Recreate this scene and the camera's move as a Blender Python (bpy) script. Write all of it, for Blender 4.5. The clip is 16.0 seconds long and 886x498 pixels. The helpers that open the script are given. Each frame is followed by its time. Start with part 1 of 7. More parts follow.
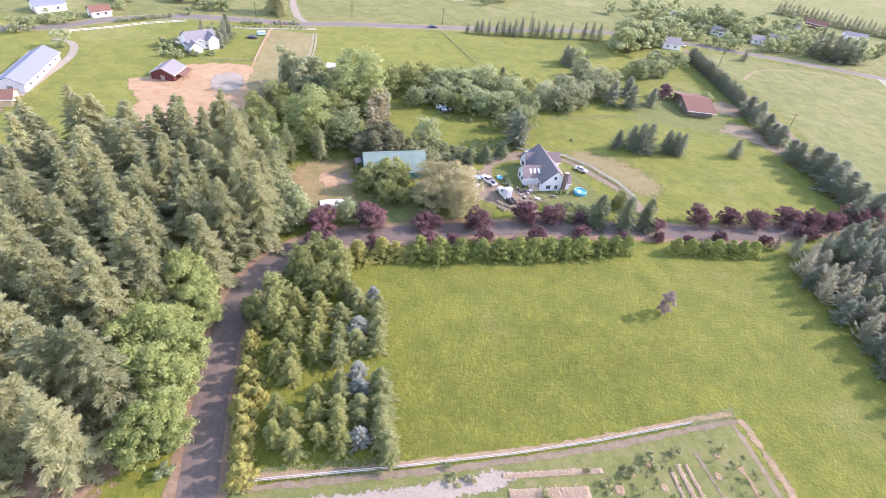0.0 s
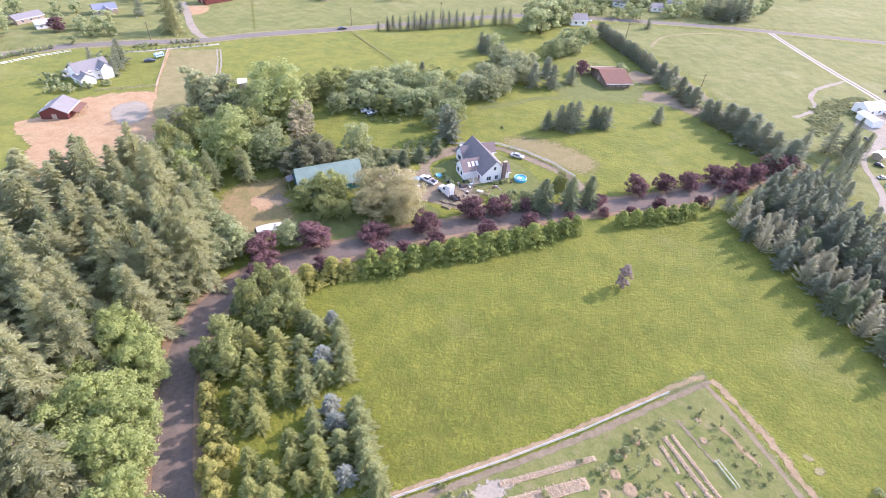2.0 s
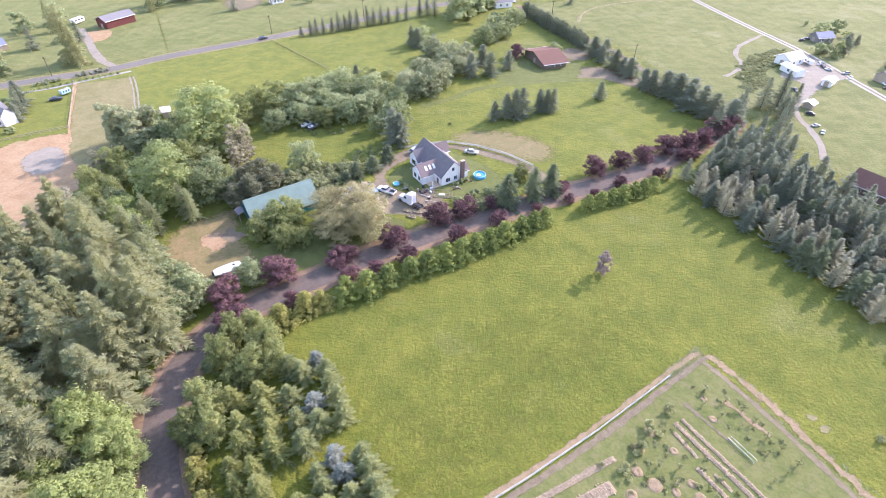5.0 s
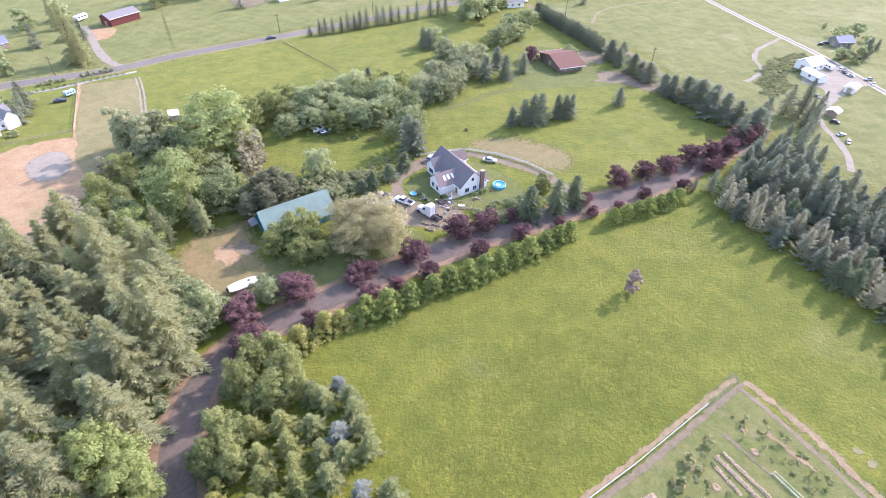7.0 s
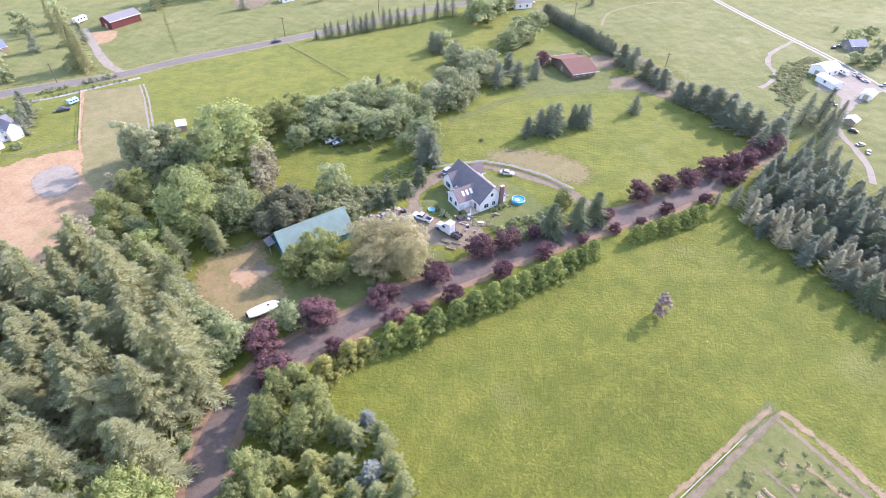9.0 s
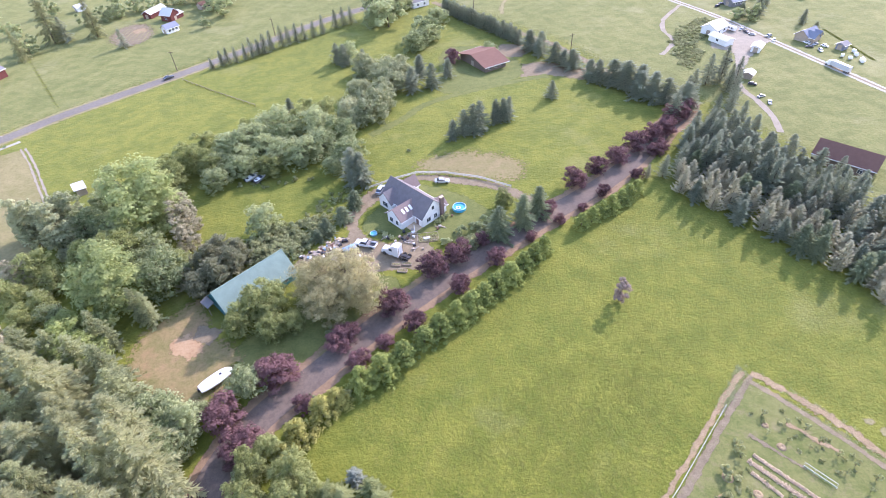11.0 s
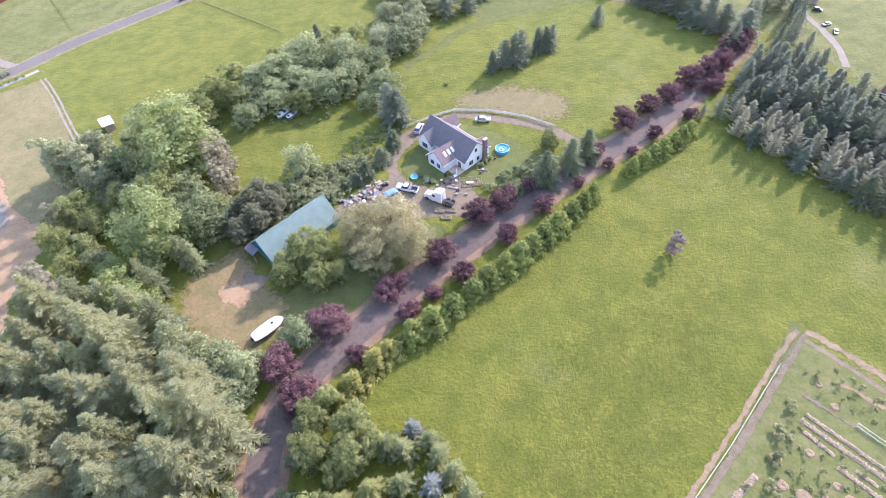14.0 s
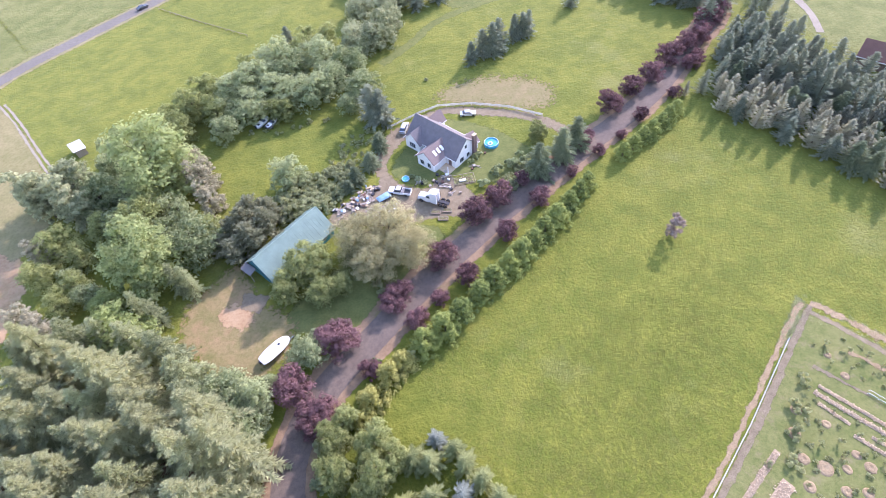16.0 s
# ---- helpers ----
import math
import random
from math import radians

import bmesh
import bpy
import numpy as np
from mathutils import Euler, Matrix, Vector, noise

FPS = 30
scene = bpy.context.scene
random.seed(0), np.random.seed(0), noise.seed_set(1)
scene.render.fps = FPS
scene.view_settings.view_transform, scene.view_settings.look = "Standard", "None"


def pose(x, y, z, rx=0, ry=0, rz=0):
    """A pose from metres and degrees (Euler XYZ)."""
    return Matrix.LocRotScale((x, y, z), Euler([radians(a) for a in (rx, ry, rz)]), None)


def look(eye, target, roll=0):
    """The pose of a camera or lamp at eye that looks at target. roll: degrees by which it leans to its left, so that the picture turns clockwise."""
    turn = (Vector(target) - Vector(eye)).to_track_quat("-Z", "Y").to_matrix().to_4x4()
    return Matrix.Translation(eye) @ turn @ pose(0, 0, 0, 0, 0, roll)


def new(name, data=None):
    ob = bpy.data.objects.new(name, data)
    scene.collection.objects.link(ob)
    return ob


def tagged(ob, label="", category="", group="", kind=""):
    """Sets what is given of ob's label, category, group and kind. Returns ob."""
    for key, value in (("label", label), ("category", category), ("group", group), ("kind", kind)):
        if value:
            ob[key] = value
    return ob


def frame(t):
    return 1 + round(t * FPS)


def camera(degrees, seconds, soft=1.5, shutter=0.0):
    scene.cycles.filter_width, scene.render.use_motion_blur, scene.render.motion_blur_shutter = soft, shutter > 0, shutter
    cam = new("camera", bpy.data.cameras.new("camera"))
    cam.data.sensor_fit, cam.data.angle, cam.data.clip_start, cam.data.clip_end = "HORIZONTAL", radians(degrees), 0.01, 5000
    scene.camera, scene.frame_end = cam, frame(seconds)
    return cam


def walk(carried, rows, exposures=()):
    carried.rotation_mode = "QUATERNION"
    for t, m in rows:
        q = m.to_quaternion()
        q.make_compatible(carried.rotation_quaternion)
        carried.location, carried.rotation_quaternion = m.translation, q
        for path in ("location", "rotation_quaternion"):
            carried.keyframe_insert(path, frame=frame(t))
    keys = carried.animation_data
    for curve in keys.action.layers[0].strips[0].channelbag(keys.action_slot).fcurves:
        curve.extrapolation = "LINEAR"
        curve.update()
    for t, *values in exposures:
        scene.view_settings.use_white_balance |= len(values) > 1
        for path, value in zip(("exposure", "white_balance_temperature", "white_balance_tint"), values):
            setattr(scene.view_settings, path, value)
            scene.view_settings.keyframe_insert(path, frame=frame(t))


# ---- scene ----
# brightness of the picture along the flight: seconds, stops
EXPOSURES = [(0.0, 1.84, 6100, 38), (4.0, 1.81, 5960, 36), (7.0, 1.83, 5900, 35), (9.5, 1.83, 5840, 36), (12.5, 1.78, 5820, 36), (16.0, 1.87, 5760, 37)]
# the camera and its flight
cam = camera(80.58, 16.0, soft=0.65)
ROWS = [
    (0, look((17.25, -17.50, 86.18), (4.36, 27.18, 48.26), 8.00)),
    (0.5, look((17.40, -15.91, 84.93), (10.15, 30.47, 47.56), 4.88)),
    (1, look((16.75, -14.94, 84.88), (10.95, 31.59, 47.44), 3.72)),
    (1.5, look((14.28, -14.39, 85.08), (7.98, 31.91, 47.45), 4.46)),
    (2, look((12.77, -13.58, 85.26), (6.66, 32.64, 47.49), 4.51)),
    (2.5, look((11.09, -12.65, 85.23), (5.13, 33.50, 47.34), 4.57)),
    (3, look((9.82, -11.53, 85.24), (4.47, 34.65, 47.30), 4.25)),
    (3.5, look((11.79, -10.19, 84.92), (11.95, 36.37, 47.07), 0.06)),
    (4, look((9.85, -9.23, 85.65), (9.84, 37.11, 47.53), 0.26)),
    (6.5, look((1.75, -1.63, 86.17), (1.66, 44.19, 47.44), 0.76)),
    (7, look((0.00, 0.00, 86.66), (0.00, 45.68, 47.76), 1.02)),
    (7.5, look((-1.84, 1.57, 87.48), (-1.75, 47.09, 48.40), 1.19)),
    (8, look((-3.66, 3.32, 88.18), (-3.35, 48.69, 48.92), 1.31)),
    (8.5, look((-5.36, 5.18, 89.09), (-4.97, 50.40, 49.66), 1.38)),
    (9, look((-6.74, 6.76, 89.85), (-6.20, 51.89, 50.32), 1.29)),
    (9.5, look((-4.38, 8.45, 89.31), (0.97, 53.29, 49.80), -2.49)),
    (9.7, look((-5.25, 9.56, 89.23), (3.19, 53.83, 49.62), -3.38)),
    (11.8, look((-11.25, 16.04, 92.52), (-3.95, 60.11, 52.47), -3.37)),
    (12, look((-12.08, 16.33, 92.53), (-4.62, 60.53, 52.65), -3.32)),
    (12.5, look((-14.06, 17.63, 92.83), (-6.39, 61.85, 53.01), -3.18)),
    (13, look((-15.72, 19.00, 92.56), (-8.71, 61.00, 50.29), -2.99)),
    (13.5, look((-15.70, 20.98, 93.26), (-10.25, 60.26, 48.23), -3.72)),
    (14, look((-16.21, 22.73, 94.09), (-11.24, 60.74, 47.93), -4.45)),
    (14.5, look((-17.94, 24.13, 94.55), (-12.81, 61.57, 47.94), -4.35)),
    (15, look((-18.91, 25.38, 95.05), (-13.46, 62.42, 48.17), -4.87)),
    (15.5, look((-17.83, 26.32, 94.74), (-10.97, 62.77, 47.57), -7.54)),
    (16, look((-19.98, 27.88, 95.70), (-13.08, 64.04, 48.32), -6.92)),
]
walk(cam, ROWS, EXPOSURES)

# world and sun
SUN_AZ, SUN_EL = 53.0, 31.0
world = bpy.data.worlds.new("sky")
scene.world = world
world.use_nodes = True
wn = world.node_tree.nodes
sky = wn.new("ShaderNodeTexSky")
sky.sky_type = "NISHITA"
sky.sun_disc = False
sky.sun_elevation = radians(SUN_EL)
sky.sun_rotation = radians(SUN_AZ)
sky.air_density = 1.6
sky.dust_density = 0.9
world.node_tree.links.new(sky.outputs["Color"], wn["Background"].inputs["Color"])
wn["Background"].inputs["Strength"].default_value = 0.15
sun_data = bpy.data.lights.new("sun", "SUN")
sun_data.energy = 2.0
sun_data.angle = radians(0.6)
sun_data.color = (1.0, 0.94, 0.84)
sun = new("sun", sun_data)
sun_dir = Vector((math.sin(radians(SUN_AZ)) * math.cos(radians(SUN_EL)), math.cos(radians(SUN_AZ)) * math.cos(radians(SUN_EL)), math.sin(radians(SUN_EL))))
sun.matrix_world = look(sun_dir * 300, (0, 0, 0))

# ---------------------------------------------------------------- materials


def material(name, rough=0.8, metal=0.0, spec=0.3):
    m = bpy.data.materials.new(name)
    m.use_nodes = True
    b = m.node_tree.nodes["Principled BSDF"]
    b.inputs["Roughness"].default_value = rough
    b.inputs["Metallic"].default_value = metal
    b.inputs["Specular IOR Level"].default_value = spec
    return m, m.node_tree.nodes, m.node_tree.links, b


def noise_node(n, l, coord, scale, detail=4.0, rough=0.6):
    t = n.new("ShaderNodeTexNoise")
    t.inputs["Scale"].default_value = scale
    t.inputs["Detail"].default_value = detail
    t.inputs["Roughness"].default_value = rough
    l.new(coord, t.inputs["Vector"])
    return t.outputs["Fac"]


def ramp_node(n, l, fac, stops):
    r = n.new("ShaderNodeValToRGB")
    e = r.color_ramp.elements
    while len(e) < len(stops):
        e.new(0.5)
    for k, (p, c) in enumerate(stops):
        e[k].position = p
        e[k].color = (*c, 1.0)
    l.new(fac, r.inputs["Fac"])
    return r.outputs["Color"]


def mix_node(n, l, fac, a, b, blend="MIX"):
    m = n.new("ShaderNodeMix")
    m.data_type = "RGBA"
    m.blend_type = blend
    for sock, v in ((m.inputs["Factor"], fac), (m.inputs[6], a), (m.inputs[7], b)):
        if isinstance(v, (int, float)):
            sock.default_value = v
        elif isinstance(v, tuple):
            sock.default_value = (*v, 1.0)
        else:
            l.new(v, sock)
    return m.outputs[2]


def bump_node(n, l, b, height, strength, dist):
    u = n.new("ShaderNodeBump")
    u.inputs["Strength"].default_value = strength
    u.inputs["Distance"].default_value = dist
    l.new(height, u.inputs["Height"])
    l.new(u.outputs["Normal"], b.inputs["Normal"])


def ground_mat(name, lo, mid, hi, big=0.03, fine=2.5, bump=0.5, stain=None, stain_scale=0.05, rough=0.95, dist=0.15, sheen=0.0, lump=0.0):
    """Ground cover: colour from three stops at two scales, an optional stain and fine relief, in metres of the world."""
    m, n, l, b = material(name, rough, 0.0, 0.15)
    b.inputs["Sheen Weight"].default_value = sheen
    b.inputs["Sheen Roughness"].default_value = 0.6
    b.inputs["Sheen Tint"].default_value = (0.95, 0.95, 0.55, 1.0)
    pos = n.new("ShaderNodeNewGeometry").outputs["Position"]
    f_big = noise_node(n, l, pos, big, 5.0, 0.65)
    f_fine = noise_node(n, l, pos, fine, 6.0, 0.7)
    c1 = ramp_node(n, l, f_big, [(0.36, lo), (0.5, mid), (0.66, hi)])
    c2 = ramp_node(n, l, f_fine, [(0.3, tuple(0.55 * v for v in lo)), (0.52, mid), (0.75, hi)])
    col = mix_node(n, l, 0.6, c1, c2)
    f_mid = noise_node(n, l, pos, fine * 0.22, 4.0, 0.6)
    col = mix_node(n, l, 0.35, col, ramp_node(n, l, f_mid, [(0.35, lo), (0.65, hi)]))
    if lump:
        # rank green clumps and paler worn spells across the meadow
        f_rank = noise_node(n, l, pos, 0.13, 4.0, 0.6)
        col = mix_node(n, l, ramp_node(n, l, f_rank, [(0.44, (0, 0, 0)), (0.64, (0.55, 0.55, 0.55))]), col, tuple(0.86 * v for v in lo))
    if stain:
        f_st = noise_node(n, l, pos, stain_scale, 6.0, 0.7)
        mask = ramp_node(n, l, f_st, [(0.55, (0, 0, 0)), (0.72, (0.8, 0.8, 0.8))])
        col = mix_node(n, l, mask, col, stain)
    l.new(col, b.inputs["Base Color"])
    bump_node(n, l, b, f_fine, bump, dist)
    if lump:
        # uneven tussocks under the fine blades
        f_lump = noise_node(n, l, pos, 0.75, 3.0, 0.55)
        u = n.new("ShaderNodeBump")
        u.inputs["Strength"].default_value = 1.0
        u.inputs["Distance"].default_value = lump
        l.new(f_lump, u.inputs["Height"])
        l.new(u.outputs["Normal"], b.inputs["Normal"].links[0].from_node.inputs["Normal"])
    # ragged rim: the cover thins out where its "rim" value rises to one
    rim = n.new("ShaderNodeAttribute")
    rim.attribute_name = "rim"
    f_rim = noise_node(n, l, pos, 0.8, 6.0, 0.75)
    cut = n.new("ShaderNodeMapRange")
    l.new(f_rim, cut.inputs[0])
    cut.inputs[1].default_value, cut.inputs[2].default_value = 0.36, 0.64
    cut.inputs[3].default_value, cut.inputs[4].default_value = 0.12, 1.0
    diff = n.new("ShaderNodeMath")
    diff.operation = "SUBTRACT"
    l.new(rim.outputs["Fac"], diff.inputs[0])
    l.new(cut.outputs[0], diff.inputs[1])
    edge = n.new("ShaderNodeMapRange")
    l.new(diff.outputs[0], edge.inputs[0])
    edge.inputs[1].default_value, edge.inputs[2].default_value = -0.08, 0.08
    clear = n.new("ShaderNodeBsdfTransparent")
    mx = n.new("ShaderNodeMixShader")
    l.new(edge.outputs[0], mx.inputs[0])
    l.new(b.outputs[0], mx.inputs[1])
    l.new(clear.outputs[0], mx.inputs[2])
    l.new(mx.outputs[0], n["Material Output"].inputs["Surface"])
    return m


def foliage_mat(name, dark, light, trans=0.35, vary=0.5):
    """Leaves: a tint for each tree and each leaf clump, and light that passes through."""
    m, n, l, b = material(name, 0.85, 0.0, 0.08)
    info = n.new("ShaderNodeObjectInfo").outputs["Random"]
    geo = n.new("ShaderNodeNewGeometry")
    f = noise_node(n, l, geo.outputs["Position"], 0.6, 3.0, 0.6)
    fac = n.new("ShaderNodeMath")
    fac.operation = "MULTIPLY_ADD"
    l.new(geo.outputs["Random Per Island"], fac.inputs[0])
    fac.inputs[1].default_value = vary
    l.new(f, fac.inputs[2])
    fac2 = n.new("ShaderNodeMath")
    fac2.operation = "MULTIPLY_ADD"
    l.new(info, fac2.inputs[0])
    fac2.inputs[1].default_value = 0.4
    l.new(fac.outputs[0], fac2.inputs[2])
    col = ramp_node(n, l, fac2.outputs[0], [(0.45, dark), (1.0, light)])
    l.new(col, b.inputs["Base Color"])
    t = n.new("ShaderNodeBsdfTranslucent")
    l.new(col, t.inputs["Color"])
    mx = n.new("ShaderNodeMixShader")
    mx.inputs[0].default_value = trans
    l.new(b.outputs[0], mx.inputs[1])
    l.new(t.outputs[0], mx.inputs[2])
    l.new(mx.outputs[0], n["Material Output"].inputs["Surface"])
    return m


def plain_mat(name, color, rough=0.6, metal=0.0, spec=0.4, grime=0.12, scale=1.2, bump=0.0):
    """Paint, siding, plastic or metal with faint blotches and streaks of dirt."""
    m, n, l, b = material(name, rough, metal, spec)
    pos = n.new("ShaderNodeNewGeometry").outputs["Position"]
    f1 = noise_node(n, l, pos, scale, 5.0, 0.65)
    f2 = noise_node(n, l, pos, scale * 9, 4.0, 0.6)
    dirty = tuple(v * (1 - 2.2 * grime) for v in color)
    c = mix_node(n, l, f1, tuple(min(1, v * (1 + grime)) for v in color), dirty)
    c = mix_node(n, l, 0.25, c, ramp_node(n, l, f2, [(0.35, dirty), (0.6, color)]))
    l.new(c, b.inputs["Base Color"])
    if bump:
        bump_node(n, l, b, f2, bump, 0.02)
    return m


MAT = {}
MAT["field"] = ground_mat("field_grass", (0.0823, 0.112, 0.0119), (0.146, 0.156, 0.0187), (0.2205, 0.207, 0.0335), 0.03, 1.5, 1.0, (0.196, 0.19, 0.0619), 0.022, sheen=0.09, lump=0.2)
# field grass again, with distance haze mixed into its colour
MAT["haze_meadow"] = ground_mat("haze_paled_grass", (0.1, 0.12, 0.0292), (0.163, 0.17, 0.0493), (0.228, 0.213, 0.0807), 0.03, 1.2, 0.9, (0.25, 0.235, 0.1121), 0.018, sheen=0.06, lump=0.2)
MAT["lawn"] = ground_mat("lawn_grass", (0.082, 0.104, 0.0269), (0.132, 0.146, 0.0393), (0.19, 0.19, 0.0628), 0.08, 2.0, 0.7, sheen=0.04)
MAT["tan"] = ground_mat("dry_grass", (0.17, 0.16, 0.065), (0.25, 0.215, 0.105), (0.32, 0.265, 0.145), 0.1, 1.5, 0.6, (0.17, 0.19, 0.055), 0.1)
MAT["brown"] = ground_mat("bare_pasture", (0.165, 0.1554, 0.058), (0.23, 0.1995, 0.088), (0.295, 0.2436, 0.12), 0.05, 1.2, 0.5, (0.155, 0.1733, 0.05), 0.03)
MAT["dirt"] = ground_mat("bare_earth", (0.29, 0.1733, 0.085), (0.38, 0.2436, 0.128), (0.45, 0.3202, 0.185), 0.08, 1.3, 0.5, (0.22, 0.1995, 0.08), 0.06)
MAT["sand"] = ground_mat("arena_sand", (0.23, 0.195, 0.142), (0.295, 0.254, 0.19), (0.355, 0.31, 0.235), 0.1, 2.0, 0.3)
MAT["gravel"] = ground_mat("gravel", (0.155, 0.1187, 0.07), (0.22, 0.1733, 0.108), (0.295, 0.2363, 0.152), 0.12, 4.0, 0.5, (0.26, 0.189, 0.11), 0.15)
MAT["asphalt"] = ground_mat("asphalt", (0.1, 0.079, 0.063), (0.15, 0.117, 0.09), (0.2, 0.155, 0.117), 0.15, 5.0, 0.25, (0.23, 0.16, 0.108), 0.12, 0.85)
MAT["road"] = ground_mat("road_asphalt", (0.14, 0.123, 0.1), (0.18, 0.16, 0.132), (0.23, 0.207, 0.172), 0.05, 5.0, 0.2)
MAT["litter"] = ground_mat("needle_litter", (0.17, 0.1103, 0.063), (0.245, 0.1628, 0.096), (0.325, 0.2258, 0.135), 0.2, 2.0, 0.6, (0.13, 0.1418, 0.045), 0.15)
MAT["gardensoil"] = ground_mat("garden_ground", (0.092, 0.12, 0.03), (0.148, 0.16, 0.047), (0.225, 0.205, 0.082), 0.12, 1.8, 0.6, (0.235, 0.185, 0.105), 0.3)
MAT["fir"] = foliage_mat("fir_needles", (0.214, 0.238, 0.13), (0.495, 0.5, 0.272), 0.58, 0.4)
MAT["hemlock"] = foliage_mat("hemlock_needles", (0.1814, 0.2128, 0.1176), (0.4592, 0.4816, 0.2528), 0.55, 0.4)
MAT["darkleaf"] = foliage_mat("dark_brownish_leaves", (0.122, 0.132, 0.0777), (0.31, 0.312, 0.1869), 0.5, 0.4)
MAT["spruce"] = foliage_mat("spruce_needles", (0.1342, 0.165, 0.1155), (0.3465, 0.374, 0.2564), 0.5, 0.45)
MAT["youngspruce"] = foliage_mat("young_spruce_needles", (0.15, 0.185, 0.056), (0.405, 0.412, 0.15), 0.5, 0.4)
MAT["bluespruce"] = foliage_mat("blue_spruce_needles", (0.155, 0.178, 0.135), (0.34, 0.362, 0.285), 0.4)
MAT["thuja"] = foliage_mat("hedge_leaves", (0.085, 0.135, 0.0504), (0.325, 0.365, 0.105), 0.45, 0.5)
MAT["yellow"] = foliage_mat("golden_leaves", (0.175, 0.195, 0.055), (0.45, 0.425, 0.135), 0.5)
MAT["maple"] = foliage_mat("maple_leaves", (0.1797, 0.2295, 0.0957), (0.4389, 0.4911, 0.2132), 0.6, 0.35)
MAT["brightmaple"] = foliage_mat("bright_maple_leaves", (0.1862, 0.2352, 0.0789), (0.4214, 0.4752, 0.1857), 0.58, 0.35)
MAT["green"] = foliage_mat("broad_leaves", (0.1738, 0.22, 0.0999), (0.462, 0.5005, 0.262), 0.58, 0.35)
MAT["birch"] = foliage_mat("birch_leaves", (0.165, 0.194, 0.072), (0.405, 0.43, 0.172), 0.58, 0.35)
MAT["willow"] = foliage_mat("willow_leaves", (0.1855, 0.2152, 0.1062), (0.4558, 0.4717, 0.2684), 0.5, 0.4)
MAT["olive"] = foliage_mat("catkin_leaves", (0.26, 0.25, 0.1214), (0.52, 0.475, 0.2585), 0.55, 0.4)
MAT["plum"] = foliage_mat("plum_leaves", (0.09, 0.053, 0.052), (0.245, 0.138, 0.132), 0.4, 0.4)
MAT["greygreen"] = foliage_mat("grey_leaves", (0.22, 0.209, 0.1277), (0.462, 0.4235, 0.2785), 0.45, 0.4)
MAT["lilac"] = foliage_mat("bare_twigs", (0.21, 0.16, 0.125), (0.39, 0.305, 0.25), 0.4)
MAT["bark"] = plain_mat("bark", (0.16, 0.12, 0.09), 0.95, 0, 0.1, 0.25, 2.0, 0.5)
MAT["white"] = plain_mat("white_paint", (0.80, 0.79, 0.76), 0.55, 0, 0.4, 0.05)
MAT["shingle"] = plain_mat("roof_shingles", (0.19, 0.17, 0.165), 0.9, 0, 0.2, 0.2, 0.8, 0.4)
MAT["brownshingle"] = plain_mat("brown_roof_shingles", (0.2, 0.108, 0.076), 0.9, 0, 0.2, 0.15, 0.8, 0.4)
MAT["greenroof"] = plain_mat("green_metal_roof", (0.238, 0.325, 0.262), 0.65, 0.0, 0.3, 0.18, 0.5)
MAT["teal"] = plain_mat("teal_siding", (0.07, 0.26, 0.30), 0.6, 0, 0.3, 0.12)
MAT["red"] = plain_mat("red_barn_paint", (0.145, 0.042, 0.036), 0.7, 0, 0.3, 0.18)
MAT["greyroof"] = plain_mat("grey_metal_roof", (0.235, 0.222, 0.215), 0.8, 0.0, 0.2, 0.14, 0.6)
MAT["whiteroof"] = plain_mat("white_metal_roof", (0.55, 0.55, 0.55), 0.5, 0.0, 0.4, 0.08, 0.6)
MAT["wood"] = plain_mat("weathered_wood", (0.42, 0.345, 0.265), 0.85, 0, 0.2, 0.2, 1.5, 0.3)
# brown timber; on the bungalow this dark tone paints its walls' shade
MAT["timber"] = plain_mat("timber_and_shaded_siding", (0.2, 0.15, 0.115), 0.8, 0, 0.2, 0.2, 1.2, 0.3)
MAT["brick"] = plain_mat("chimney_brick", (0.22, 0.155, 0.135), 0.9, 0, 0.2, 0.2, 2.0, 0.4)
MAT["glass"] = plain_mat("window_glass", (0.05, 0.06, 0.075), 0.08, 0, 0.8, 0.05)
MAT["carpaint"] = plain_mat("white_car_paint", (0.82, 0.82, 0.82), 0.25, 0, 0.6, 0.04)
MAT["silver"] = plain_mat("silver_car_paint", (0.50, 0.52, 0.54), 0.25, 0.4, 0.6, 0.04)
MAT["darkpaint"] = plain_mat("dark_car_paint", (0.05, 0.05, 0.06), 0.25, 0, 0.6, 0.04)
MAT["tyre"] = plain_mat("tyre_rubber", (0.03, 0.03, 0.03), 0.85, 0, 0.3, 0.1)
MAT["chrome"] = plain_mat("chrome", (0.6, 0.6, 0.6), 0.2, 1.0, 0.5, 0.05)
MAT["poolblue"] = plain_mat("pool_liner", (0.05, 0.36, 0.50), 0.5, 0, 0.4, 0.06)
MAT["water"] = plain_mat("pool_water", (0.06, 0.33, 0.40), 0.06, 0, 0.6, 0.04)
MAT["tarp"] = plain_mat("blue_tarp", (0.22, 0.36, 0.48), 0.5, 0, 0.4, 0.16)
MAT["stone"] = plain_mat("pale_stone", (0.62, 0.475, 0.31), 0.95, 0, 0.2, 0.2, 2.5, 0.4)
MAT["litterclutter"] = plain_mat("faded_plastic", (0.38, 0.34, 0.29), 0.7, 0, 0.3, 0.25)

